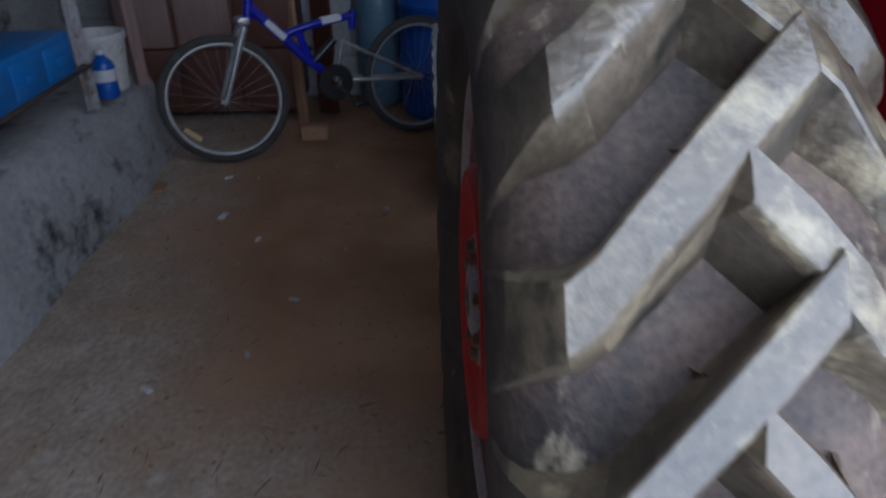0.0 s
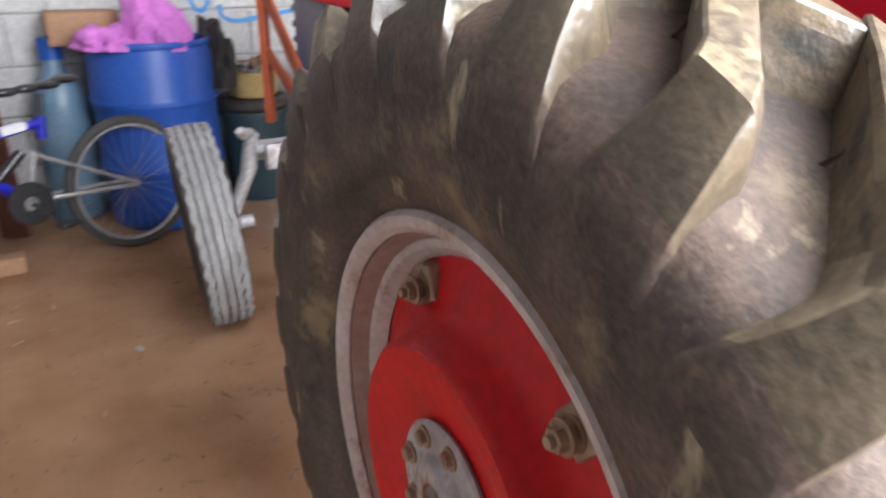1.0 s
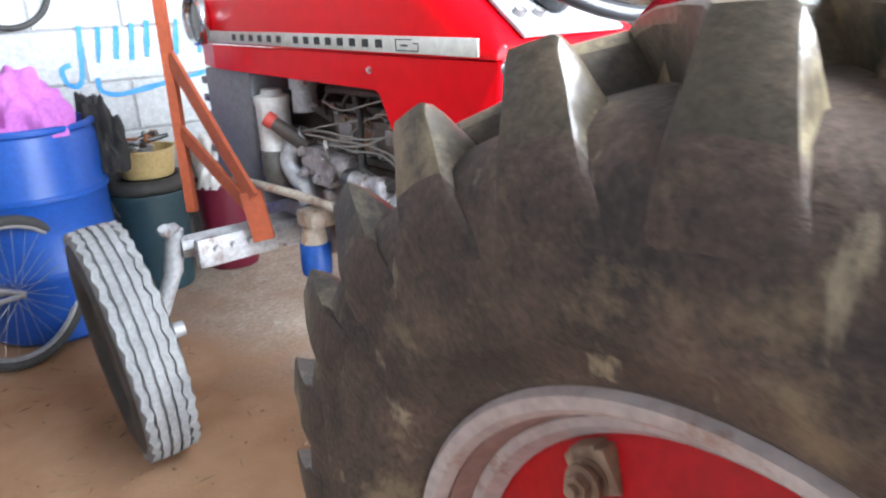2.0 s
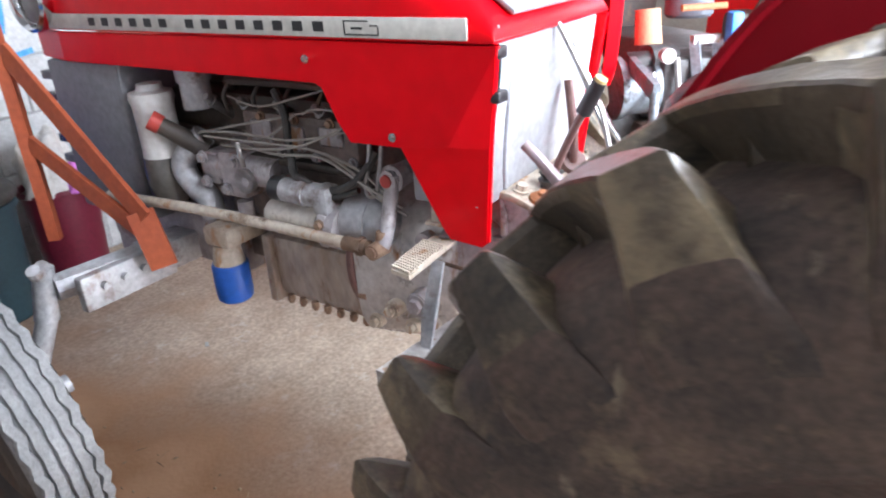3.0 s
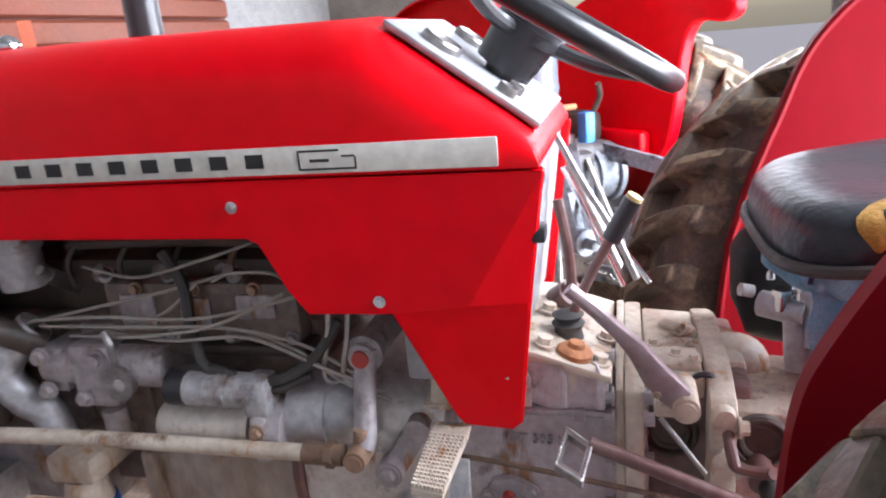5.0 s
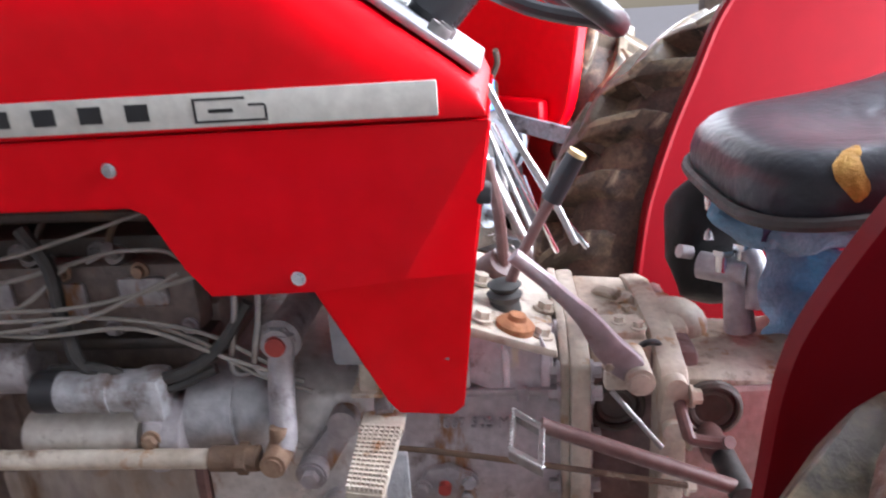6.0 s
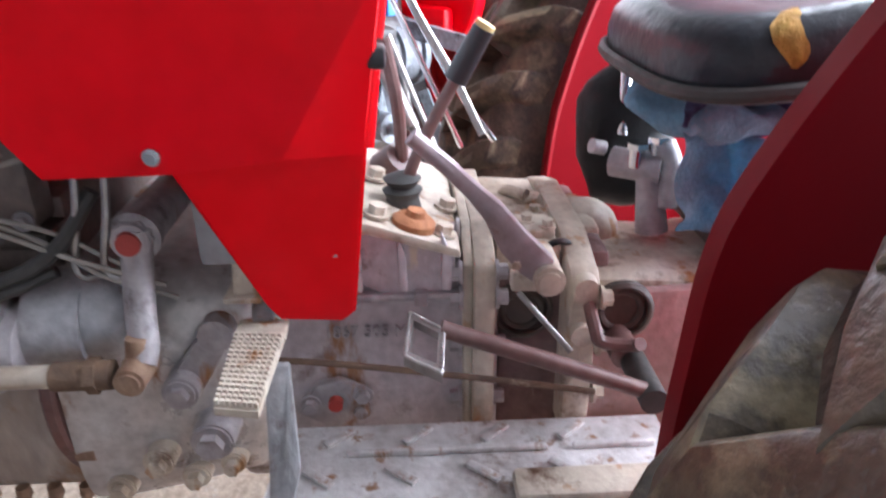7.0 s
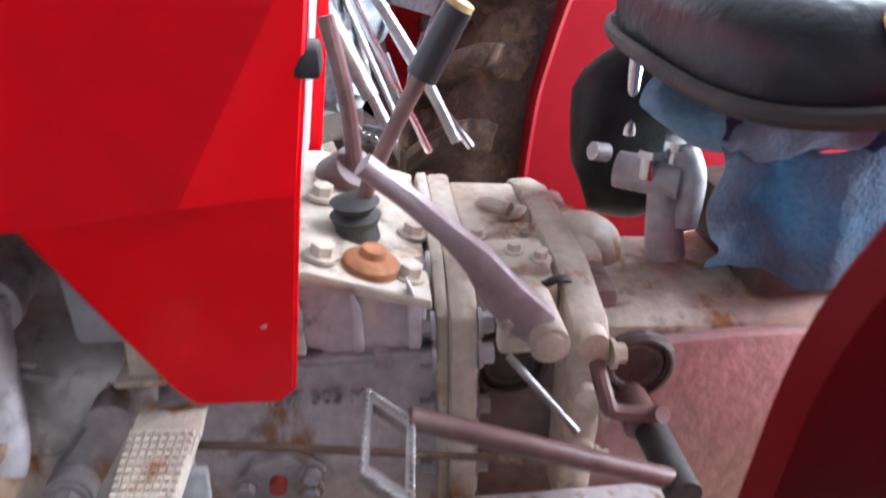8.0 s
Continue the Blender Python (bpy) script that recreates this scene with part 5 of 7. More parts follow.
# brake pedal: tread plate, arm, pivot end
def tread_plate(corners, n, thick=0.008, mat=STEEL, parent=None, along=True):
    """A pedal pad between four corners, with raised ribs across it."""
    a, b, c, d = [Vector(q) for q in corners]
    bm = bmesh.new()
    nrm = (b - a).cross(d - a).normalized()
    if nrm.z < 0:
        nrm = -nrm
    low = [bm.verts.new(q - nrm * thick) for q in (a, b, c, d)]
    top = [bm.verts.new(q) for q in (a, b, c, d)]
    bm.faces.new(low)
    bm.faces.new(top)
    for i in range(4):
        j = (i + 1) % 4
        bm.faces.new((low[i], low[j], top[j], top[i]))
    pad = part("pedal_pad", bm, mat, parent, smooth=30)
    bm = bmesh.new()
    for k in range(n):
        t0, t1 = (k + 0.2) / n, (k + 0.75) / n
        q = [a.lerp(d, t0), b.lerp(c, t0), b.lerp(c, t1), a.lerp(d, t1)] if along else [a.lerp(b, t0), a.lerp(b, t1), d.lerp(c, t1), d.lerp(c, t0)]
        base = [bm.verts.new(p + nrm * 0.0002) for p in q]
        mid = sum(q, Vector()) / 4
        rise = [bm.verts.new(p.lerp(mid, 0.04) + nrm * 0.004) for p in q]
        bm.faces.new(rise)
        for i in range(4):
            j = (i + 1) % 4
            bm.faces.new((base[i], base[j], rise[j], rise[i]))
    tagged(part("tread_ribs", bm, mat, pad, smooth=0), kind="stuff")
    return pad


bm = bmesh.new()
rod(bm, (-0.270, 0.678, 0.884), (-0.278, 0.452, 0.800), 0.0095, n=14)
brake = part("brake_pedal", bm, RUSTRED, tractor, "brown steel brake pedal with worn tread plate")
# the pad is an open rectangle of worn bar with a knurled edge
pad_corners = [Vector(q) for q in ((-0.226, 0.710, 0.880), (-0.272, 0.674, 0.884), (-0.372, 0.681, 0.898), (-0.328, 0.716, 0.889))]
pad_mid = sum(pad_corners, Vector()) / 4
pad_out = (pad_corners[1] - pad_corners[0]).cross(pad_corners[3] - pad_corners[0]).normalized()
bm = bmesh.new()
loops = []
for shift in (0.0, 0.009):
    loops.append([bm.verts.new(q + pad_out * shift) for q in pad_corners])
    loops.append([bm.verts.new(q.lerp(pad_mid, 0.30) + pad_out * shift) for q in pad_corners])
for k in range(4):
    n = (k + 1) % 4
    for p, q in ((0, 1), (1, 3), (3, 2), (2, 0)):
        bm.faces.new((loops[p][k], loops[p][n], loops[q][n], loops[q][k]))
pad = part("pedal_pad", bm, STEEL, brake, "worn open steel pedal pad", smooth=30)
bm = bmesh.new()
for k in range(4):
    p, q = pad_corners[k], pad_corners[(k + 1) % 4]
    for m in range(12):
        s = p.lerp(q, (m + 0.5) / 12).lerp(pad_mid, 0.05)
        ball(bm, s + pad_out * (0.009 if pad_out.z > 0 else 0.0), 0.0026, 6, 4)
tagged(part("knurling", bm, STEEL, pad), kind="stuff")
bm = bmesh.new()
rod(bm, (-0.21, 0.450, 0.796), (-0.292, 0.450, 0.796), 0.0155, n=22)
part("pivot_rubber", bm, BLACKRUB, brake, "black pivot bush")
bm = bmesh.new()
tube(bm, [(-0.18, 0.50, 0.86), (-0.21, 0.498, 0.84), (-0.215, 0.49, 0.825), (-0.22, 0.455, 0.822), (-0.23, 0.45, 0.83)], 0.008, n=10)
rod(bm, (-0.17, 0.46, 0.805), (-0.215, 0.46, 0.805), 0.018, n=18)
part("brake_shaft", bm, RUSTRED, tractor)
bm = bmesh.new()
tube(bm, [(-0.19, 0.905, 0.802), (-0.20, 0.80, 0.798), (-0.205, 0.62, 0.772), (-0.205, 0.49, 0.748)], 0.0040, n=8)
part("brake_rod", bm, DULLRUST, tractor, "thin rusty brake rod")
bm = bmesh.new()
prism(bm, [(0.83, 0.742), (0.855, 0.70), (0.81, 0.672), (0.765, 0.70), (0.77, 0.735), (0.80, 0.748)], "x", -0.165, -0.15, 0.004)
for y, z in ((0.838, 0.715), (0.775, 0.705), (0.772, 0.728)):
    bolt(bm, (-0.165, y, z), (-1, 0, 0), 0.009, 0.009)
plate = part("inspection_plate", bm, CAST, gearbox)
bm = bmesh.new()
rod(bm, (-0.165, 0.806, 0.718), (-0.176, 0.806, 0.718), 0.009, n=14)
part("drain_plug", bm, REDCAP, gearbox, "red drain plug")
# raised casting number
cnum = bpy.data.curves.new("casting_number", "FONT")
cnum.body, cnum.size, cnum.extrude = "1867 505 M", 0.021, 0.003
cob = new("casting_number_text", cnum)
dg = bpy.context.evaluated_depsgraph_get()
cme = bpy.data.meshes.new_from_object(cob.evaluated_get(dg))
bpy.data.objects.remove(cob)
cme.transform(Matrix.Translation((-0.1550, 0.815, 0.806)) @ Matrix.Rotation(radians(-90), 4, "Z") @ Matrix.Rotation(radians(90), 4, "X"))
cme.materials.append(CAST)
o = new("casting_number", cme)
o.parent = gearbox

# clutch pedal: cream pad of small studs on a flat silver arm
assembly(0, 0, 0)
bm = bmesh.new()
prism(bm, [(0.838, 0.835), (0.812, 0.835), (0.802, 0.74), (0.822, 0.662), (0.842, 0.662), (0.834, 0.74)], "x", -0.345, -0.337, 0.002)
for v in bm.verts:
    v.co.x += 0.55 * max(0.0, v.co.z - 0.74)
clutch = part("clutch_pedal", bm, SILVER, tractor, "silver flat-bar clutch pedal with cream studded pad")
pad_quad = [Vector(q) for q in ((-0.275, 0.868, 0.861), (-0.275, 0.818, 0.858), (-0.378, 0.827, 0.842), (-0.378, 0.867, 0.848))]
tread_plate(pad_quad, 1, 0.009, CASTLIGHT, clutch, True)
bm = bmesh.new()
for a in range(8):
    for b in range(15):
        q = pad_quad[0].lerp(pad_quad[1], (a + 0.5) / 8).lerp(pad_quad[3].lerp(pad_quad[2], (a + 0.5) / 8), (b + 0.5) / 15)
        box(bm, q.x - 0.0022, q.x + 0.0022, q.y - 0.0019, q.y + 0.0019, q.z + 0.002, q.z + 0.0075, 0)
tagged(part("pad_studs", bm, CASTLIGHT, clutch), kind="stuff")
bm = bmesh.new()
prism(bm, [(-0.275, 0.872), (-0.275, 0.816), (-0.235, 0.818), (-0.225, 0.845), (-0.235, 0.872)], "z", 0.850, 0.858, 0.003)
part("pad_neck", bm, CASTLIGHT, clutch)
bm = bmesh.new()
tube(bm, [(-0.24, 0.845, 0.852), (-0.21, 0.85, 0.86), (-0.17, 0.852, 0.88)], 0.013, n=12)
part("clutch_link", bm, CAST, clutch)
bm = bmesh.new()
rod(bm, (-0.20, 0.905, 0.83), (-0.225, 0.905, 0.83), 0.02, n=18)
rod(bm, (-0.20, 0.95, 0.765), (-0.24, 0.95, 0.765), 0.021, n=18)
bar_pts = [(0.92, 0.835), (0.89, 0.82), (0.93, 0.755), (0.968, 0.77)]
prism(bm, bar_pts, "x", -0.222, -0.205, 0.004)
bolt(bm, (-0.24, 0.95, 0.765), (-1, 0, 0), 0.012, 0.01)
part("release_lever", bm, CAST, tractor, "grimy clutch release lever on the housing")
assembly(-0.018, -0.024, -0.014)

# footplate with raised lozenges
STEP_Z = 0.69
bm = bmesh.new()
prism(bm, [(0.865, -0.18), (0.40, -0.18), (0.40, -0.43), (0.89, -0.43)], "z", STEP_Z - 0.006, STEP_Z, 0.0)
for v in bm.verts:
    v.co = Vector((v.co.y, v.co.x, v.co.z))
box(bm, -0.43, -0.422, 0.40, 0.89, STEP_Z - 0.04, STEP_Z - 0.001, 0.002)
step = part("footplate", bm, TREADPLATE, tractor, "scuffed silver footplate with raised lozenges")
bm = bmesh.new()
box(bm, -0.006, 0.006, -0.022, 0.022, 0, 0.006, 0.0025)
loz = mesh_of("lozenge", bm, TREADPLATE)
for i in range(4):
    for x, a in ((-0.205, 40), (-0.272, -40), (-0.345, 40), (-0.40, -40)):
        o = new("lozenge", loz)
        o.parent, o.location, o.rotation_euler = step, (x, 0.80 - 0.095 * i + (0.02 if a < 0 else 0), STEP_Z), (0, 0, radians(a))
bm = bmesh.new()
box(bm, -0.240, -0.232, 0.42, 0.52, STEP_Z, STEP_Z + 0.009, 0.003)
box(bm, -0.240, -0.232, 0.55, 0.79, STEP_Z, STEP_Z + 0.009, 0.003)
part("step_rail", bm, TREADPLATE, step)
bm = bmesh.new()
box(bm, -0.33, -0.285, 0.42, 0.60, STEP_Z + 0.002, STEP_Z + 0.02, 0.006)
part("step_pad", bm, CASTLIGHT, step)
bm = bmesh.new()
tube(bm, [(-0.40, 0.86, 0.68), (-0.41, 0.868, 0.62), (-0.405, 0.862, 0.55), (-0.41, 0.85, 0.50)], 0.008, n=8, flat=0.3)
part("hanging_strap", bm, BLACKRUB, step, "worn dark strap hanging down")
bm = bmesh.new()
box(bm, -0.38, -0.10, 0.60, 0.64, 0.62, 0.66, 0.004)
part("step_bracket", bm, CAST, step)

# bolts, brackets and linkage under the seat
assembly(-0.08, -0.03, 0.01)
bm = bmesh.new()
tube(bm, [(0.02, 0.62, 1.0), (0.05, 0.652, 1.064), (0.055, 0.696, 1.139), (0.04, 0.735, 1.22)], 0.0055, n=10)
part("hydraulic_lever", bm, STEEL, tractor)
bm = bmesh.new()
tube(bm, [(0.06, 0.60, 0.98), (0.07, 0.65, 1.05), (0.075, 0.72, 1.18)], 0.0045, n=10)
tube(bm, [(0.1, 0.64, 0.96), (0.1, 0.69, 1.07), (0.09, 0.73, 1.16)], 0.004, n=8)
part("linkage_rod", bm, CHROME, tractor)
bm = bmesh.new()
rod(bm, (0.06, 0.44, 0.948), (0.02, 0.385, 0.948), 0.020, n=20)
rod(bm, (0.030, 0.40, 0.945), (0.020, 0.39, 0.862), 0.016, 0.022, n=18)
rod(bm, (0.065, 0.452, 0.965), (0.06, 0.47, 0.97), 0.010, n=12)
tube(bm, [(0.03, 0.385, 0.98), (0.02, 0.375, 0.95), (0.015, 0.378, 0.90)], 0.016, n=12)
valve = part("spool_valve", bm, CAST, tractor, "grey spool valve with chrome fittings")
for y, z in ((0.392, 0.988), (0.418, 0.98)):
    bm = bmesh.new()
    rod(bm, (0.03, y, z - 0.03), (0.03, y, z), 0.011, n=14)
    rod(bm, (0.03, y, z - 0.006), (0.03, y, z + 0.002), 0.015, n=6)
    part("fitting", bm, CHROME, valve)
bm = bmesh.new()
ball(bm, (0.12, 0.405, 0.965), 0.10, 22, 14, (0.5, 0.75, 1.05))
crumple(bm, 0.018, 14, 3)
part("rubber_cover", bm, SLACKBLACK, tractor, "black slack rubber cover")
bm = bmesh.new()
box(bm, -0.08, 0.10, 0.10, 0.34, 0.862, 0.935, 0.012)
part("seat_base", bm, CASTDARK, tractor)
for x in (-0.07, 0.07):
    bm = bmesh.new()
    bar(bm, (x, 0.14, 0.93), (x, 0.20, 1.12), 0.035, 0.01)
    part("seat_bracket", bm, CASTDARK, tractor)
bm = bmesh.new()
rod(bm, (0.08, 0.425, 0.98), (0.08, 0.428, 1.11), 0.008, n=12)
part("seat_post", bm, CHROME, tractor)


def seat_pan():
    """A puffed seat cushion on a board, rising towards its back."""
    bm = bmesh.new()
    nu = 56
    prof = ((0.0, 0.052), (0.3, 0.053), (0.55, 0.056), (0.75, 0.060), (0.88, 0.060), (0.95, 0.048), (0.985, 0.030), (0.995, 0.012), (0.985, 0.0), (0.9, -0.012), (0.5, -0.016), (0.0, -0.016))
    rings = []
    for i in range(nu):
        a = math.tau * i / nu
        c, d = math.cos(a), math.sin(a)
        sx, sy = 0.195 * math.copysign(abs(c) ** 0.5, c), 0.20 * math.copysign(abs(d) ** 0.5, d)
        ring = []
        for r, z in prof:
            x, y = sx * r, sy * r
            back = max(0.0, -y / 0.2)
            wave = 0.006 * noise.noise(Vector((x * 9, y * 9, 0.4))) if z > 0.03 else 0.0
            ring.append(bm.verts.new((x, y, z + 0.05 * back ** 2 * (1 if z > 0.02 else 0.5) + wave - 0.012 * max(0.0, 1 - (x * x + y * y) / 0.012) * (z > 0.05))))
        rings.append(ring)
    for i in range(nu):
        p, q = rings[i], rings[(i + 1) % nu]
        for j in range(len(p) - 1):
            bm.faces.new((p[j], p[j + 1], q[j + 1], q[j]))
    bmesh.ops.remove_doubles(bm, verts=bm.verts, dist=0.0008)
    return bm


bm = seat_pan()
SEAT = Matrix.Translation((-0.075, 0.275, 1.126)) @ Matrix.Rotation(radians(-9), 4, "X")
bm.transform(SEAT)
seat = part("seat", bm, VINYL, tractor, "torn glossy black vinyl pan seat", smooth=60)
bm = bmesh.new()
welt = []
for k in range(64):
    c, d = math.cos(k * math.tau / 64), math.sin(k * math.tau / 64)
    y = 0.203 * math.copysign(abs(d) ** 0.5, d)
    welt.append(SEAT @ Vector((0.198 * math.copysign(abs(c) ** 0.5, c), y, 0.004 + 0.025 * max(0.0, -y / 0.2) ** 2)))
tube(bm, welt, 0.0075, n=8, steps=0, closed=True)
part("piping", bm, BLACKRUB, seat, "worn grey-black piping round the seat's edge")
# a torn leaf of foam lying on the seat's side roll
seat_skin = BVHTree.FromPolygons([v.co for v in seat.data.vertices], [p.vertices[:] for p in seat.data.polygons])
bm = bmesh.new()
foam = []
ahead = Vector((-1.0, 0.475, 0.22)).normalized()
along, down = ahead.cross(Vector((0, 0, 1))).normalized(), None
down = ahead.cross(along).normalized()
down = down if down.z < 0 else -down
centre = Vector((-0.268, 0.403, 1.158))
for k in range(9):
    u = k / 8
    half = 0.002 + 0.012 * math.sin(math.pi * u) ** 0.8 * (1.0 + 0.5 * noise.noise(Vector((k * 1.3, 2, 0))))
    row = []
    for w in (-1, -0.4, 0.3, 1):
        p = centre + down * (0.052 * (u - 0.5)) + along * (half * w + 0.006 * math.sin(u * 5))
        spot, normal, _, _ = seat_skin.ray_cast(p + ahead * 0.3, -ahead)
        if spot is None:
            spot, normal, _, _ = seat_skin.find_nearest(p)
        row.append(bm.verts.new(spot + ahead * (0.003 + 0.003 * noise.noise(p * 60))))
    foam.append(row)
for k in range(8):
    for w in range(3):
        bm.faces.new((foam[k][w], foam[k][w + 1], foam[k + 1][w + 1], foam[k + 1][w]))
bmesh.ops.solidify(bm, geom=bm.faces[:], thickness=0.003)
part("foam_tear", bm, FOAM, seat, "torn patch of yellow foam")

# ---- front axle, wheels and the loader bracket ----
assembly(-0.01, -0.09, 0.0)
bm = bmesh.new()
prism(bm, [(-0.30, 0.690), (-0.30, 0.61), (0.30, 0.61), (0.30, 0.690)], "y", 1.80, 1.90, 0.008)
axle = part("front_axle", bm, SILVER, tractor, "silver painted front axle beam")
for s in (-1, 1):
    bm = bmesh.new()
    rod(bm, (s * 0.28, 1.87, 0.65), (s * 0.50, 1.93, 0.64), 0.042, 0.036, n=8)
    box(bm, s * 0.24, s * 0.50, 1.80, 1.83, 0.60, 0.69, 0.006)
    for k in range(4):
        rod(bm, (s * (0.28 + 0.055 * k), 1.80, 0.655), (s * (0.28 + 0.055 * k), 1.785, 0.655), 0.010, n=10)
    part("axle_arm", bm, SILVER, axle)
    bm = bmesh.new()
    rod(bm, (s * 0.51, 1.94, 0.70), (s * 0.53, 1.955, 0.56), 0.026, 0.03, n=16)
    rod(bm, (s * 0.53, 1.955, 0.56), (s * 0.60, 1.97, 0.40), 0.026, n=16)
    tube(bm, [(s * 0.51, 1.94, 0.70), (s * 0.53, 1.90, 0.715), (s * 0.565, 1.85, 0.722), (s * 0.575, 1.84, 0.74)], 0.017, n=10)
    rod(bm, (s * 0.53, 1.95, 0.37), (s * 0.62, 1.96, 0.365), 0.025, n=14)
    part("steering_knuckle", bm, SILVER, axle)


def front_wheel(parent, x, y, s):
    bm = bmesh.new()
    lathe(bm, [(0.0, s * 0.035), (0.05, s * 0.035), (0.055, s * 0.02), (0.12, s * 0.0), (0.17, s * 0.02), (0.195, s * 0.055), (0.212, s * 0.062), (0.212, s * 0.05), (0.19, s * 0.04), (0.185, -s * 0.06), (0.21, -s * 0.065), (0.2, -s * 0.07), (0.17, -s * 0.06), (0.17, 0.0), (0.12, -s * 0.015), (0.0, -s * 0.015)], n=40, axis="x")
    w = part("front_wheel", bm, CASTDARK, parent, "narrow front wheel with grey ribbed tyre")
    w.location, w.scale = (x, y, 0.372), (0.86, 1, 1)
    bm = bmesh.new()
    side = [(0.208, 0.055), (0.225, 0.078), (0.262, 0.092), (0.305, 0.092), (0.338, 0.084), (0.352, 0.078)]
    tread = []
    for c in (0.066, 0.034, 0.0, -0.034, -0.066):
        hw = 0.0125
        r = 0.372 - 0.9 * c * c
        tread += [(r - 0.012, c + hw + 0.001), (r, c + hw - 0.001), (r, c - hw + 0.001), (r - 0.012, c - hw - 0.001)]
    prof = side + tread + [(r, -h) for r, h in side[::-1]]
    lathe(bm, prof, n=72, axis="x")
    for v in bm.verts:
        rr = math.hypot(v.co.y, v.co.z)
        if rr > 0.355:
            a = math.atan2(v.co.z, v.co.y)
            v.co.x += (0.005 * math.cos(a * 36) + 0.004 * noise.noise(Vector((a * 9, rr * 40, 1)))) * (1 if abs(v.co.x) > 0.05 else 0.3)
    part("tyre", bm, RUBBERGREY, w, "grey dusty ribbed tyre", smooth=30)
    bm = bmesh.new()
    for q in (-1, 1):
        lathe(bm, [(0.208, q * 0.056), (0.225, q * 0.080), (0.262, q * 0.0945), (0.305, q * 0.0945), (0.336, q * 0.086)], n=72, axis="x")
    part("sidewall", bm, BLACKRUB, w)
    return w


fw = front_wheel(tractor, -0.70, 1.88, -1)
fw.rotation_euler = (0, radians(-5), radians(-5))
fw = front_wheel(tractor, 0.70, 1.88, 1)
fw.rotation_euler = (0, radians(4), radians(2))


assembly(0, 0, 0)
for s in (-1, 1):
    bm = bmesh.new()
    bar(bm, (s * 0.40, 2.0, 1.50), (s * 0.40, 2.0, 0.70), 0.03, 0.03)
    frame_part = part("guard_frame", bm, BRACKET, tractor, "red-oxide painted steel guard frame")
    bm = bmesh.new()
    bar(bm, (s * 0.40, 1.985, 1.195), (s * 0.345, 1.65, 0.80), 0.05, 0.012)
    part("brace", bm, BRACKET, frame_part)
    bm = bmesh.new()
    bar(bm, (s * 0.40, 1.985, 0.965), (s * 0.35, 1.67, 0.765), 0.045, 0.012)
    part("brace", bm, BRACKET, frame_part)
    bm = bmesh.new()
    bar(bm, (s * 0.345, 1.665, 0.815), (s * 0.335, 1.63, 0.67), 0.065, 0.012)
    part("foot_plate", bm, BRACKET, frame_part)

# exhaust
assembly(0, 0, 0)
bm = bmesh.new()
rod(bm, (0.05, 1.42, 1.40), (0.05, 1.42, 1.9), 0.03, n=18)
part("exhaust_pipe", bm, BLACK, tractor, "black upright exhaust pipe")
bm = bmesh.new()
ball(bm, (-0.05, 1.62, 1.425), 0.02)
part("radiator_cap", bm, CHROME, tractor)

# rag hanging under the seat, and the second tractor behind
def cloth(nx, ny, shape, fold, seed):
    """A draped sheet: shape(u, v) gives the place, fold the depth of its creases."""
    bm = bmesh.new()
    grid = []
    for i in range(nx + 1):
        row = []
        for j in range(ny + 1):
            p = Vector(shape(i / nx, j / ny))
            q = p * 16 + Vector((seed, seed * 2, 0))
            p += Vector((noise.noise(q), noise.noise(q + Vector((7, 1, 3))), noise.noise(q + Vector((2, 9, 4))))) * fold
            q *= 2.7
            p += Vector((noise.noise(q), noise.noise(q + Vector((7, 1, 3))), noise.noise(q + Vector((2, 9, 4))))) * fold * 0.35
            row.append(bm.verts.new(p))
        grid.append(row)
    for i in range(nx):
        for j in range(ny):
            bm.faces.new((grid[i][j], grid[i + 1][j], grid[i + 1][j + 1], grid[i][j + 1]))
    r = bmesh.ops.solidify(bm, geom=bm.faces[:], thickness=0.003)
    return bm


rag = part("rag", cloth(40, 26, lambda u, v: (-0.178 + 0.012 * math.sin(u * 11), 0.388 - 0.30 * u - 0.018 * v, 1.046 - 0.135 * v - 0.012 * u + 0.006 * math.sin(u * 15)), 0.016, 3), DENIM, smooth=60)
tagged(rag, "crumpled teal-blue denim rag hanging under the tractor seat", "rag")
bm = bmesh.new()
tube(bm, [(-0.09, 0.410, 1.066), (-0.125, 0.402, 1.060), (-0.165, 0.37, 1.052), (-0.178, 0.32, 1.054), (-0.175, 0.25, 1.062), (-0.165, 0.16, 1.065)], 0.023, n=18, steps=8, flat=0.85)
crumple(bm, 0.016, 26, 5)
tagged(part("rag", bm, DENIM, smooth=60), "rolled blue denim cloth bunched below the seat's edge", "rag")
rag2 = part("rag", cloth(26, 16, lambda u, v: (-0.195 + 0.02 * math.sin(u * 7), 0.385 - 0.26 * u, 1.100 - 0.05 * v - 0.02 * math.sin(u * 6)), 0.02, 8), material("navy_cloth", (0.035, 0.05, 0.12), 0.95, second=(0.08, 0.10, 0.19), scale=9, fine=150, bump=0.5), smooth=60)
tagged(rag2, "dark navy cloth tucked under the seat", "cloth")

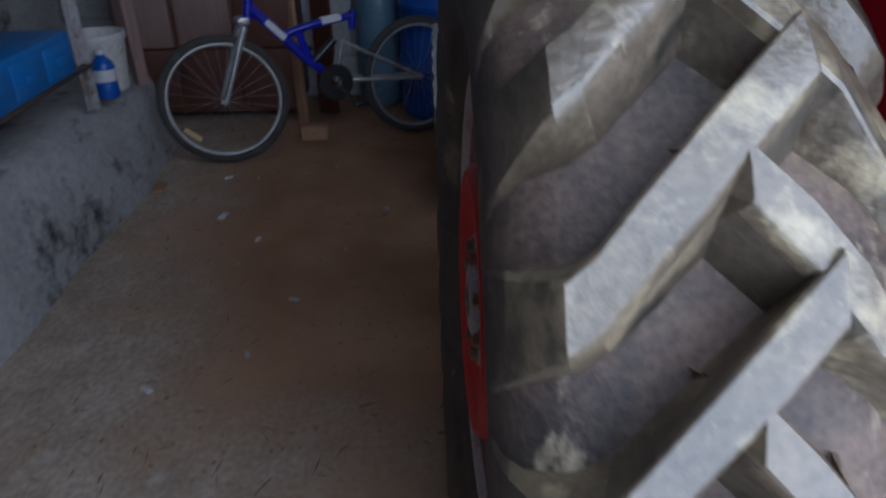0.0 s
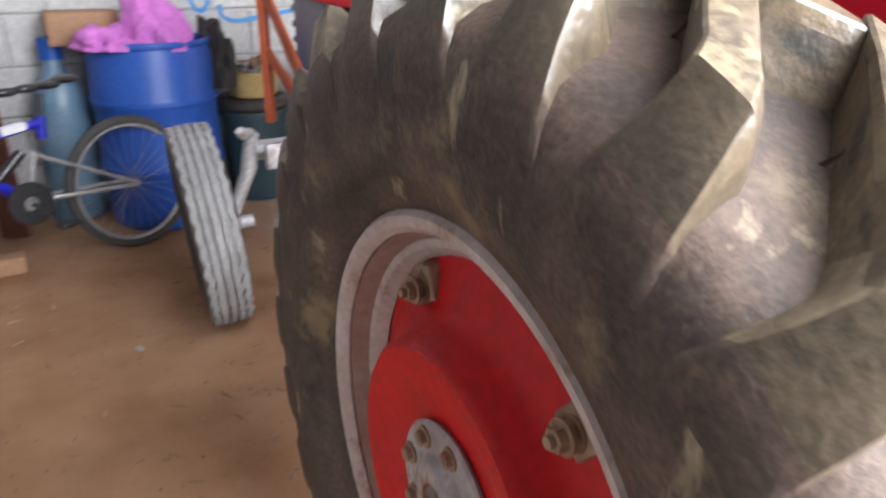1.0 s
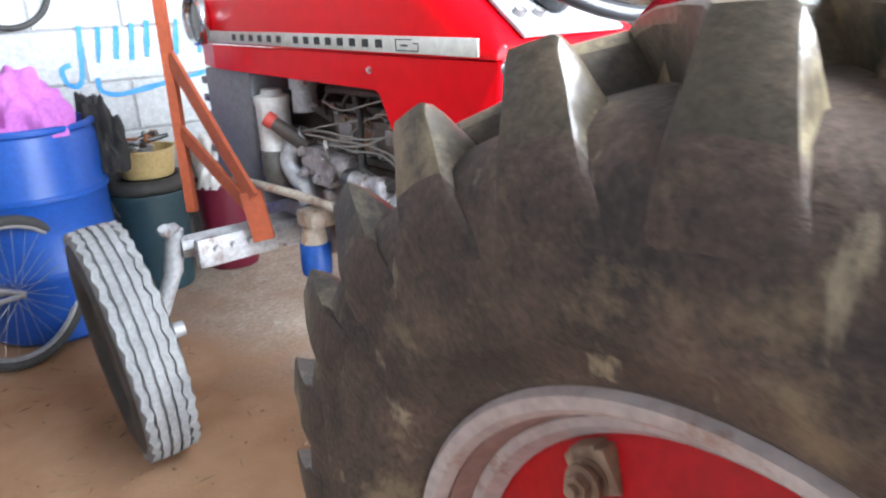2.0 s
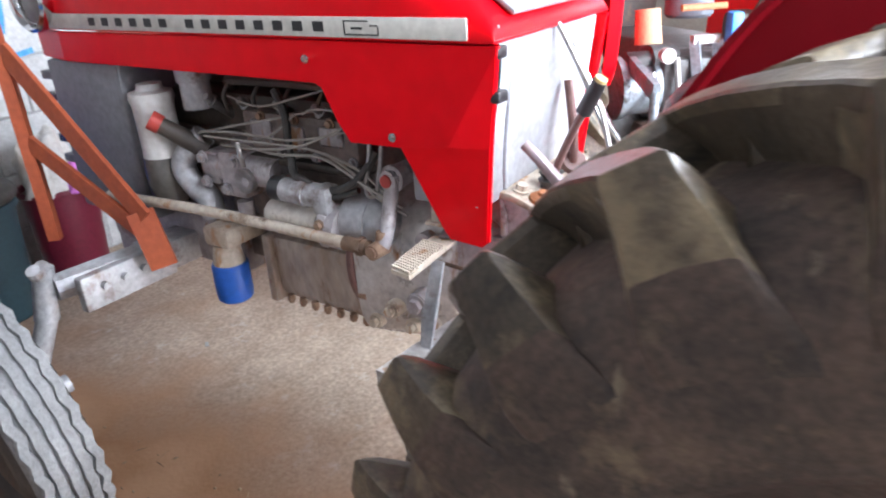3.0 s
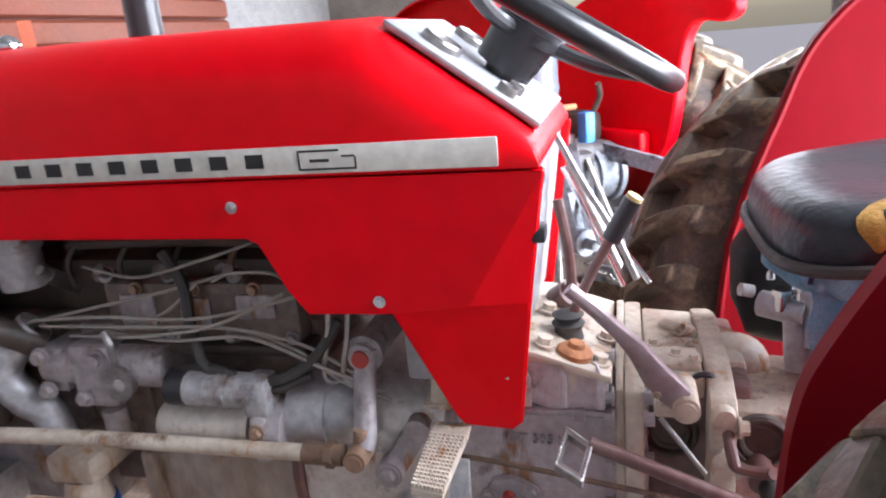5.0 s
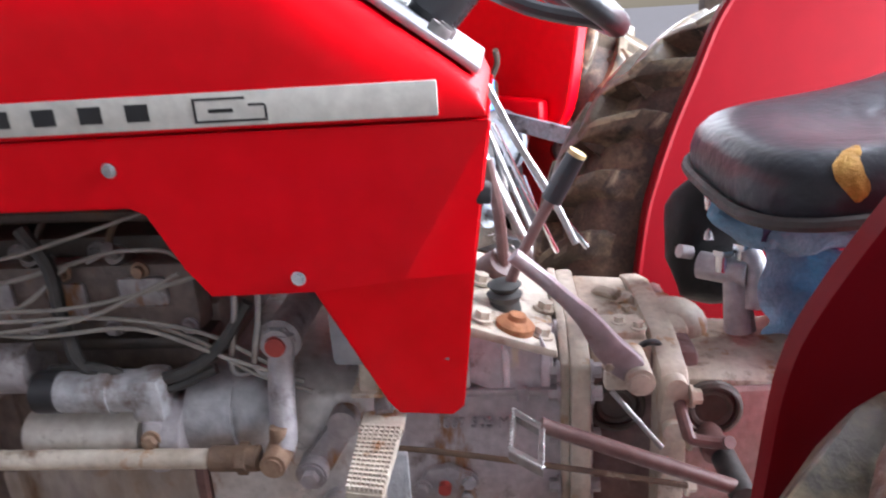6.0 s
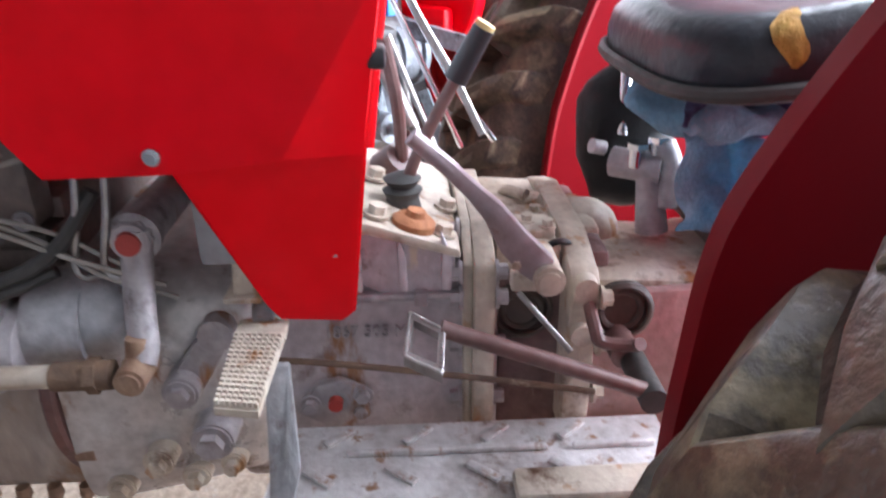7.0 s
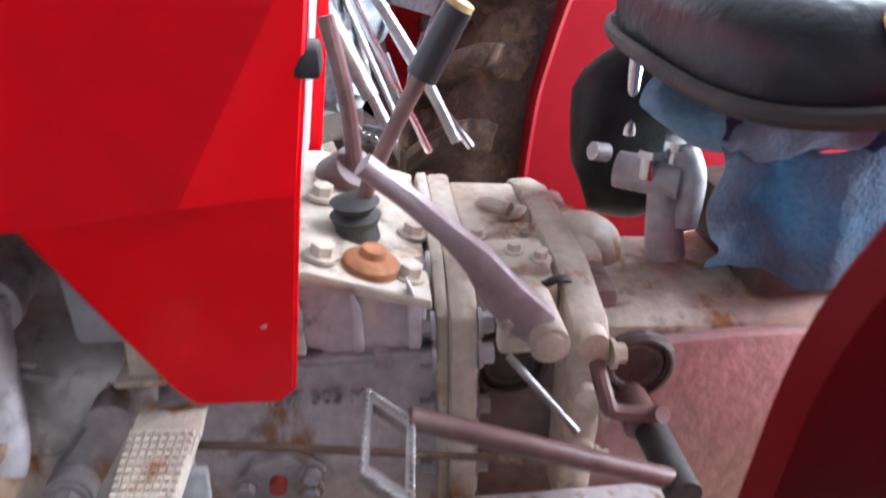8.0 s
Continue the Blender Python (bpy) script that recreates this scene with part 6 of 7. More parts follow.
# ---- the second tractor ----
assembly(0, 0, 0)
second = thing("tractor", (1.68, 1.0, 0), "second red tractor with silver three-point linkage, seen from behind", "tractor", turn=-47)
rear_wheel(second, -0.68, 0.0, 0.668, -1)
rear_wheel(second, 0.68, 0.0, 0.668, 1, 4.0)
FENDER_TWO = [(0.472, 0.80), (0.478, 0.90), (0.45, 1.05), (0.38, 1.22), (0.22, 1.40), (-0.05, 1.49), (-0.35, 1.48), (-0.60, 1.42), (-0.66, 1.40), (-0.62, 1.36), (-0.50, 1.365), (-0.44, 1.28), (-0.40, 1.05), (-0.37, 0.93), (-0.33, 0.87), (-0.1, 0.84), (0.3, 0.80)]
fender(second, -0.40, -1, RED, FENDER_TWO, 0.045)
fender(second, 0.40, 1, RED, FENDER_TWO, 0.045)
bm = bmesh.new()
box(bm, 0.34, 0.398, -0.30, 0.20, 0.86, 0.97, 0.02)
part("fender_box", bm, RED, second)
part("bonnet", bonnet(), RED, second)
bm = bmesh.new()
box(bm, -0.16, 0.16, 0.5, 1.9, 0.58, 1.15, 0.03)
part("engine", bm, CASTDARK, second)
bm = bmesh.new()
prism(bm, [(0.55, 0.95), (0.55, 0.55), (-0.24, 0.52), (-0.26, 0.92), (0.0, 0.97)], "x", -0.16, 0.16, 0.025)
rod(bm, (-0.30, 0.0, 0.66), (0.30, 0.0, 0.66), 0.13, n=26)
for s in (-1, 1):
    rod(bm, (s * 0.28, 0, 0.64), (s * 0.46, 0, 0.64), 0.10, 0.085, n=24)
part("rear_axle", bm, LINKDARK, second, "silver painted rear axle housing")
bm = bmesh.new()
rod(bm, (-0.30, -0.14, 0.81), (0.30, -0.14, 0.81), 0.105, n=32)
housing = part("lift_housing", bm, LINKAGE, second, "ribbed blue-silver lift housing")
for x in (-0.30, -0.17, -0.06, 0.09, 0.20, 0.30):
    bm = bmesh.new()
    rod(bm, (x - 0.012, -0.14, 0.81), (x + 0.012, -0.14, 0.81), 0.122, n=32)
    part("housing_ring", bm, LINKAGE, housing)
# dark box added so the gap behind the linkage stays dark
bm = bmesh.new()
box(bm, -0.22, 0.22, -0.22, 0.1, 0.42, 0.68, 0.03)
part("lower_casting", bm, CASTDARK, second, "plain dark casting added behind the linkage")
for x in (-0.20, 0.23):
    bm = bmesh.new()
    bar(bm, (x, -0.30, 0.70), (x * 1.2, -0.42, 0.36), 0.04, 0.012)
    part("slotted_bar", bm, LINKAGE, second)
bm = bmesh.new()
rod(bm, (-0.27, -0.16, 0.90), (0.27, -0.16, 0.90), 0.045, n=20)
for x in (-0.13, 0.13):
    rod(bm, (x - 0.05, -0.16, 0.90), (x + 0.05, -0.16, 0.90), 0.065, n=20)
part("cross_shaft", bm, LINKDARK, second)
for s in (-1, 1):
    bm = bmesh.new()
    bar(bm, (s * 0.25, -0.14, 0.91), (s * 0.30, -0.50, 0.86), 0.06, 0.025)
    part("lift_arm", bm, LINKAGE, second)
    bm = bmesh.new()
    rod(bm, (s * 0.30, -0.49, 0.86), (s * 0.34, -0.56, 0.42), 0.016, n=12)
    rod(bm, (s * 0.31, -0.51, 0.74), (s * 0.325, -0.535, 0.58), 0.026, n=12)
    part("lift_rod", bm, LINKAGE, second)
    bm = bmesh.new()
    bar(bm, (s * 0.20, -0.05, 0.40), (s * 0.40, -0.82, 0.40), 0.07, 0.022)
    part("lower_link", bm, LINKAGE, second)
    bm = bmesh.new()
    for k in range(16):
        a = k / 15
        c = Vector((s * (0.12 + 0.22 * a), -0.20 - 0.36 * a, 0.50 - 0.10 * math.sin(a * 3.1)))
        ring = [c + Vector((0.014 * math.cos(q * math.tau / 10) if k % 2 else 0.003 * math.cos(q), 0.016 * math.sin(q * math.tau / 10), 0.0 if k % 2 else 0.012 * math.cos(q * math.tau / 10))) for q in range(10)]
        tube(bm, ring, 0.0035, n=6, steps=0, closed=True)
    part("check_chain", bm, STEEL, second, "steel check chain")
for x in (-0.045, 0.045):
    bm = bmesh.new()
    bar(bm, (x, -0.25, 0.98), (x * 0.9, -0.36, 0.62), 0.035, 0.018)
    part("rocker_bar", bm, LINKAGE, second)
bm = bmesh.new()
bar(bm, (-0.055, -0.25, 0.985), (0.055, -0.25, 0.985), 0.03, 0.03)
rod(bm, (-0.16, -0.255, 0.94), (-0.16, -0.29, 0.94), 0.028, n=18)
part("rocker_head", bm, CAST, second)
bm = bmesh.new()
rod(bm, (0.0, -0.30, 0.90), (0.02, -0.60, 0.46), 0.018, n=14)
rod(bm, (0.0, -0.32, 0.86), (0.012, -0.47, 0.64), 0.027, n=14)
part("top_link", bm, STEEL, second)
bm = bmesh.new()
for a, b in (((-0.12, -0.27, 0.93), (-0.10, -0.34, 0.50)), ((-0.20, -0.25, 0.88), (-0.22, -0.34, 0.46)), ((0.11, -0.26, 0.90), (0.17, -0.42, 0.52)), ((0.16, -0.24, 0.86), (0.20, -0.30, 0.48)), ((-0.06, -0.28, 0.72), (-0.14, -0.40, 0.44))):
    rod(bm, a, b, 0.011, n=10)
tagged(part("control_linkage", bm, STEEL, second), kind="stuff")
bm = bmesh.new()
box(bm, -0.12, 0.12, -0.30, -0.22, 0.55, 0.80, 0.02)
rod(bm, (0.0, -0.28, 0.62), (0.0, -0.38, 0.62), 0.05, n=20)
rod(bm, (0.0, -0.36, 0.62), (0.0, -0.43, 0.62), 0.02, n=12)
part("power_take_off", bm, LINKAGE, second)
bm = bmesh.new()
box(bm, 0.05, 0.095, -0.33, -0.28, 0.97, 1.08, 0.008)
part("valve_block", bm, CRATE, second, "bright blue valve block")
bm = bmesh.new()
rod(bm, (-0.11, -0.26, 1.10), (0.06, -0.26, 1.098), 0.012, n=12)
part("pull_bar", bm, RUST, second, "orange and cream handled bar")
bm = bmesh.new()
lathe(bm, [(0.0, 0.0), (0.08, 0.0), (0.09, 0.012), (0.09, 0.10), (0.094, 0.11), (0.094, 0.12), (0.09, 0.13), (0.09, 0.60), (0.08, 0.62), (0.0, 0.62)], n=32, at=(0.0, -0.10, 1.05))
part("canister", bm, CANGREY, second, "dull grey cylindrical canister behind the seat")
bm = bmesh.new()
box(bm, 0.20, 0.32, -0.12, 0.02, 0.92, 1.05, 0.03)
tube(bm, [(0.25, -0.1, 1.0), (0.27, -0.15, 1.1), (0.24, -0.18, 1.16)], 0.012)
part("hydraulic_quadrant", bm, CASTDARK, second)
bm = bmesh.new()
rod(bm, (-0.22, -0.24, 0.98), (-0.22, -0.22, 1.10), 0.05, 0.045, n=18)
part("cushion_roll", bm, PALEWOOD, second)
for s in (-1, 1):
    w = front_wheel(second, s * 0.62, 1.95, s)
bm = bmesh.new()
rod(bm, (-0.58, 1.95, 0.40), (0.58, 1.95, 0.40), 0.04, n=16)
box(bm, -0.15, 0.15, 1.8, 2.05, 0.4, 0.62, 0.02)
part("front_axle", bm, LINKAGE, second)


# ---- things along the far wall and the side wall ----
standing = set(bpy.data.objects)


def set_down(dx, dy, dz):
    """Moves the things drawn since the last call to their place on the floor plan."""
    for ob in set(bpy.data.objects) - standing:
        if ob.parent is None:
            ob.location += Vector((dx, dy, dz))
    standing.update(bpy.data.objects)


def bicycle():
    ob = thing("bicycle", (-0.845, 2.90, 0), "blue and silver mountain bike without handlebars, leaning by the barrel", "bicycle", turn=-156.7, lean=(4, 0))
    turning = []
    for x, nm in ((0.0, "rear_wheel"), (1.014, "front_wheel")):
        bm = bmesh.new()
        lathe(bm, [(0.258, -0.011), (0.270, -0.013), (0.275, -0.011), (0.275, 0.011), (0.270, 0.013), (0.258, 0.011), (0.253, 0.0)], n=64, axis="y", closed=True)
        w = part(nm, bm, ALLOY, ob)
        turning.append(w)
        w.location = (x, 0, 0.307)
        if x:
            w.rotation_euler = (0, 0, radians(-8))
        bm = bmesh.new()
        tube(bm, [(0.285 * math.cos(k * math.tau / 56), 0, 0.285 * math.sin(k * math.tau / 56)) for k in range(56)], 0.022, n=10, steps=0, closed=True)
        part("tyre", bm, material("grey_black_rubber", (0.07, 0.068, 0.065), 0.8, second=(0.035, 0.035, 0.035), scale=14, bump=0.3) if not x else material("dusty_bike_rubber", (0.085, 0.078, 0.066), 0.85, second=(0.03, 0.028, 0.026), scale=12, bump=0.3), w)
        bm = bmesh.new()
        for k in range(28):
            a = math.tau * k / 28
            b = a + (0.45 if k % 2 else -0.45)
            s = 0.022 if k % 4 < 2 else -0.022
            rod(bm, (0.018 * math.cos(b), s, 0.018 * math.sin(b)), (0.256 * math.cos(a), 0, 0.256 * math.sin(a)), 0.0011, n=5, cap=False)
        tagged(part("spokes", bm, STEEL, w), kind="stuff")
        bm = bmesh.new()
        rod(bm, (0, -0.045, 0), (0, 0.045, 0), 0.016, n=14)
        rod(bm, (0, -0.06, 0), (0, 0.06, 0), 0.006, n=10)
        part("hub", bm, STEEL, w)
    bm = bmesh.new()
    tube(bm, [(0.838, 0, 0.721), (0.72, 0, 0.596), (0.60, 0, 0.466), (0.50, 0, 0.376)], 0.024, n=12)
    tube(bm, [(0.70, 0, 0.576), (0.56, 0, 0.611), (0.335, 0, 0.641)], 0.019, n=12)
    tube(bm, [(0.62, 0, 0.591), (0.60, 0, 0.526), (0.565, 0, 0.431)], 0.02, n=10)
    rod(bm, (0.85, 0, 0.666), (0.832, 0, 0.776), 0.024, n=16)
    rod(bm, (0.345, 0, 0.576), (0.333, 0, 0.666), 0.02, n=14)
    part("frame", bm, BIKEBLUE, ob, "glossy blue main frame")
    for a, b in (((0.77, -0.0235, 0.651), (0.69, -0.0235, 0.566)), ((0.50, -0.018, 0.628), (0.40, -0.018, 0.640))):
        bm = bmesh.new()
        bar(bm, a, b, 0.03, 0.004)
        part("decal", bm, WHITE, ob)
        bm = bmesh.new()
        bar(bm, (a[0], -a[1], a[2]), (b[0], -b[1], b[2]), 0.03, 0.004)
        part("decal", bm, WHITE, ob)
    for s in (-1, 1):
        bm = bmesh.new()
        rod(bm, (0.905, s * 0.05, 0.576), (1.014, s * 0.05, 0.306), 0.0155, 0.011, n=12)
        rod(bm, (0.88, s * 0.05, 0.641), (0.925, s * 0.05, 0.531), 0.019, n=12)
        part("fork_leg", bm, ALLOY, ob, "silver fork leg")
        bm = bmesh.new()
        tube(bm, [(0.43, s * 0.03, 0.336), (0.2, s * 0.05, 0.321), (0.0, s * 0.06, 0.306)], 0.0105, n=10)
        tube(bm, [(0.40, s * 0.03, 0.521), (0.2, s * 0.05, 0.416), (0.0, s * 0.06, 0.311)], 0.008, n=10)
        rod(bm, (0.405, s * 0.025, 0.536), (0.455, s * 0.025, 0.336), 0.014, n=10)
        part("swing_arm", bm, ALLOY, ob, "silver rear swing arm")
        bm = bmesh.new()
        bar(bm, (0.47, s * 0.075, 0.336), (0.47 - s * 0.10, s * 0.085, 0.336 - s * 0.13), 0.02, 0.012)
        box(bm, 0.47 - s * 0.10 - 0.04, 0.47 - s * 0.10 + 0.04, s * 0.09, s * 0.15, 0.35 - s * 0.13, 0.37 - s * 0.13, 0.005)
        part("crank", bm, BLACK, ob)
    bm = bmesh.new()
    box(bm, 0.85, 0.91, -0.06, 0.06, 0.645, 0.68, 0.01)
    part("fork_crown", bm, ALLOY, ob)
    bm = bmesh.new()
    lathe(bm, [(0.03, 0.055), (0.085, 0.055), (0.09, 0.06), (0.085, 0.065), (0.03, 0.065)], n=36, axis="y", at=(0.47, 0, 0.336), closed=True)
    part("chainring", bm, BLACK, ob)
    bm = bmesh.new()
    rod(bm, (0.335, 0, 0.636), (0.315, 0, 0.756), 0.0135, n=12)
    part("seat_post", bm, BLACK, ob)
    bm = bmesh.new()
    for i, (x, w, z) in enumerate(((0.44, 0.02, 0.776), (0.36, 0.03, 0.781), (0.28, 0.065, 0.786), (0.20, 0.075, 0.801))):
        ball(bm, (x, 0, z), 0.05, 14, 8, (1.1, w / 0.05, 0.376))
    part("saddle", bm, BLACK, ob)
    bm = bmesh.new()
    rod(bm, (0.57, 0.0, 0.426), (0.44, 0.0, 0.536), 0.021, n=12)
    part("shock", bm, BLACK, ob)
    bm = bmesh.new()
    bar(bm, (0.205, 0.0, -0.118), (0.135, 0.0, -0.178), 0.024, 0.014)
    part("spoke_reflector", bm, YELLOW, turning[1], "yellow spoke reflector")
    return ob


bicycle()
set_down(0.0, -0.14, 0.0)

# blue drum with a heap of pink cloth
drum = thing("barrel", (-0.68, 3.40, 0), "tall blue plastic barrel standing against the block wall", "barrel")
bm = bmesh.new()
lathe(bm, [(0.0, 0.0), (0.26, 0.0), (0.282, 0.02), (0.288, 0.08), (0.29, 0.28), (0.298, 0.295), (0.298, 0.315), (0.29, 0.33), (0.29, 0.60), (0.298, 0.615), (0.298, 0.635), (0.29, 0.65), (0.287, 0.84), (0.275, 0.875), (0.285, 0.882), (0.285, 0.905), (0.265, 0.905), (0.26, 0.87), (0.0, 0.865)], n=56)
part("drum", bm, BARREL, drum)
for z, r in ((0.305, 0.2985), (0.625, 0.2985), (0.893, 0.286)):
    bm = bmesh.new()
    lathe(bm, [(r - 0.004, z - 0.015), (r + 0.003, z - 0.009), (r + 0.004, z), (r + 0.003, z + 0.009), (r - 0.004, z + 0.015)], n=56, closed=True)
    part("rolling_hoop", bm, BARREL, drum)


def heap(name, at, size, mat, label, category, seed, amount=0.35, squash=0.6):
    bm = bmesh.new()
    o = bmesh.ops.create_icosphere(bm, subdivisions=5, radius=1)
    for v in bm.verts:
        q = v.co * 1.6 + Vector((seed * 2.3, seed, 0))
        k = 1 + amount * noise.noise(q) + amount * 0.5 * noise.noise(q * 2.4) + amount * 0.22 * noise.noise(Vector((q.x * 7, q.y * 7, q.z * 2)))
        v.co = Vector((v.co.x * size[0], v.co.y * size[1], max(v.co.z, -0.12) * size[2])) * k
        v.co.z = max(v.co.z, 0.0)
    bm.transform(Matrix.Translation(at))
    return tagged(part(name, bm, mat, smooth=70), label, category)


heap("cloth", (-0.64, 3.35, 0.865), (0.17, 0.2, 0.27), PINK, "crumpled bright pink cloth heaped on the barrel", "cloth", 2)
heap("cloth", (-0.87, 3.31, 0.875), (0.14, 0.16, 0.11), PINK, "crumpled bright pink cloth lying over the barrel rim", "cloth", 5)
heap("cloth", (-0.36, 3.42, 0.66), (0.09, 0.16, 0.34), DARKCLOTH, "dark jacket hanging beside the barrel", "jacket", 7)
bm = bmesh.new()
box(bm, -1.10, -0.78, 3.5, 3.72, 0.87, 1.02, 0.006)
tagged(part("carton", bm, PALEWOOD), "open brown cardboard carton behind the pink cloth", "carton")


def bucket(name, at, r, h, mat, label, handle=True, lid=False):
    ob = thing(name, at, label, "bucket")
    bm = bmesh.new()
    lathe(bm, [(0.0, 0.0), (r * 0.8, 0.0), (r * 0.83, 0.012), (r * 0.97, h - 0.03), (r * 1.03, h - 0.028), (r * 1.05, h - 0.012), (r * 1.03, h), (r * 0.96, h), (r * 0.93, h - 0.03), (r * 0.78, 0.02), (0.0, 0.02)], n=40)
    part("body", bm, mat, ob)
    if handle:
        bm = bmesh.new()
        tube(bm, [(r * 1.02 * math.cos(a), -0.02 - r * 0.25 * math.sin(a), h - 0.04 - r * 0.75 * math.sin(a)) for a in [math.pi * k / 10 for k in range(11)]], 0.0035, n=6)
        part("handle", bm, STEEL, ob)
    return ob


bucket("bucket", (-0.165, 3.52, 0.0), 0.18, 0.50, TEAL, "tall dark teal plastic bucket on the floor")
bm = bmesh.new()
tube(bm, [(0.165 * math.cos(k * math.tau / 40) - 0.165, 0.165 * math.sin(k * math.tau / 40) + 3.52, 0.536) for k in range(40)], 0.036, n=12, steps=0, closed=True)
tagged(part("small_tyre", bm, BLACKRUB), "small black tyre lying on the teal bucket", "tyre")
pan = thing("basin", (-0.16, 3.5, 0.57), "cream yellow plastic basin full of metal scrap", "basin")
bm = bmesh.new()
lathe(bm, [(0.0, 0.0), (0.115, 0.0), (0.122, 0.01), (0.138, 0.125), (0.148, 0.13), (0.146, 0.137), (0.132, 0.135), (0.118, 0.02), (0.0, 0.018)], n=40)
part("body", bm, YELLOW, pan)
random.seed(4)
scrap_mats = [STEEL, CASTDARK, WHITEPL, RUST, BLACK, ALLOY]
for k in range(16):
    bm = bmesh.new()
    a, r = random.uniform(0, math.tau), random.uniform(0, 0.1)
    p = Vector((-0.16 + r * math.cos(a), 3.5 + r * math.sin(a), 0.70 + random.uniform(0, 0.05)))
    d = Vector((random.uniform(-1, 1), random.uniform(-1, 1), random.uniform(-0.2, 0.5))).normalized() * random.uniform(0.03, 0.09)
    if k % 3 == 0:
        tube(bm, [p - d, p + Vector((0, 0, 0.02)), p + d], random.uniform(0.007, 0.014), n=8)
    else:
        rod(bm, p - d, p + d, random.uniform(0.01, 0.022), random.uniform(0.008, 0.02), n=random.choice((6, 10)))
    tagged(part("scrap_piece", bm, scrap_mats[k % 6]), "loose piece of scrap metal heaped in the basin", "scrap", "scrap in the basin")
bucket("bucket", (0.23, 3.55, 0.0), 0.16, 0.47, MAROON, "maroon plastic bucket standing by the block wall", False)
heap("bag", (0.21, 3.54, 0.45), (0.13, 0.13, 0.26), WHITEPL, "crumpled white sack stuffed in the maroon bucket", "sack", 9)
heap("bag", (0.28, 3.42, 0.45), (0.07, 0.08, 0.12), PINK, "small pink bag on the maroon bucket", "bag", 11)

# cabinet with a cluttered top
cab = thing("cabinet", (0, 0, 0), "low reddish-brown wooden cabinet with a cluttered top", "cabinet")
bm = bmesh.new()
box(bm, -2.52, -1.56, 3.30, 3.76, 0.05, 0.81, 0.004)
part("body", bm, BOARD, cab)
bm = bmesh.new()
box(bm, -2.57, -1.53, 3.25, 3.78, 0.812, 0.848, 0.005)
part("top", bm, WOOD, cab)
for k, (x, m2) in enumerate(((-2.50, PINKWOOD), (-2.18, PINKWOOD), (-1.86, BOARD))):
    bm = bmesh.new()
    box(bm, x, x + 0.29, 3.275, 3.298, 0.42, 0.80, 0.004)
    part("door_panel", bm, m2, cab)
    bm = bmesh.new()
    box(bm, x, x + 0.29, 3.275, 3.298, 0.07, 0.405, 0.004)
    part("door_panel", bm, BOARD, cab)


def bottle(at, r, h, mat, label, cap=BLACK, band=None):
    ob = thing("bottle", at, label, "bottle")
    bm = bmesh.new()
    lathe(bm, [(0.0, 0.0), (r * 0.92, 0.0), (r, 0.01), (r, h * 0.3), (r * 0.97, h * 0.32), (r, h * 0.34), (r, h * 0.62), (r * 0.85, h * 0.74), (r * 0.4, h * 0.84), (r * 0.36, h * 0.9), (0.0, h * 0.9)], n=28)
    part("body", bm, mat, ob)
    bm = bmesh.new()
    rod(bm, (0, 0, h * 0.89), (0, 0, h), r * 0.42, n=16)
    part("cap", bm, cap, ob)
    if band:
        bm = bmesh.new()
        lathe(bm, [(r + 0.001, h * 0.36), (r + 0.0015, h * 0.36), (r + 0.0015, h * 0.6), (r + 0.001, h * 0.6)], n=28, closed=True)
        part("band", bm, band, ob)
    return ob


bottle((-2.38, 3.42, 0.848), 0.05, 0.24, TEAL, "dark green oil bottle on the cabinet", BLACK, WHITE)
bottle((-2.22, 3.48, 0.848), 0.045, 0.2, WHITEPL, "dull white bottle on the cabinet", FILTERBLUE)
bottle((-2.10, 3.40, 0.848), 0.05, 0.17, WHITEPL, "pale plastic bottle on the cabinet", BLACK)
heap("rag", (-2.50, 3.45, 0.848), (0.09, 0.1, 0.09), RUST, "orange rag bundled on the cabinet top", "rag", 13)
heap("rag", (-1.92, 3.47, 0.848), (0.1, 0.1, 0.07), DARKCLOTH, "dark oily rag on the cabinet top", "rag", 15)
bottle((-1.74, 3.42, 0.848), 0.045, 0.19, ALLOY, "grey metal spray can on the cabinet", BLACK)
bottle((-1.10, 3.62, 0.0), 0.13, 0.90, material("pale_blue_plastic", (0.10, 0.20, 0.30), 0.35, second=(0.16, 0.26, 0.34), bump=0.05), "tall pale blue water jug by the wall", FILTERBLUE)
bm = bmesh.new()
bar(bm, (-1.53, 3.18, 0.0), (-1.59, 3.40, 1.25), 0.06, 0.025)
tagged(part("plank", bm, PALEWOOD), "narrow raw wood plank leaning on the cabinet", "plank")
bm = bmesh.new()
bar(bm, (-1.40, 3.38, 0.0), (-1.46, 3.74, 1.3), 0.16, 0.02)
tagged(part("plank", bm, BOARD), "wide brown board leaning on the wall", "plank")
bm = bmesh.new()
bar(bm, (-2.15, 2.54, 0.42), (-2.20, 2.60, 1.75), 0.055, 0.05)
tagged(part("wooden_post", bm, PINKWOOD), "weathered pinkish timber post beside the low wall", "post")
bm = bmesh.new()
box(bm, -1.51, -1.37, 2.90, 2.99, 0.0, 0.075, 0.008)
crumple(bm, 0.008, 18, 4)
tagged(part("wood_block", bm, PALEWOOD), "rough pale wooden block on the floor", "wood block")

set_down(0.03, -0.26, 0.0)

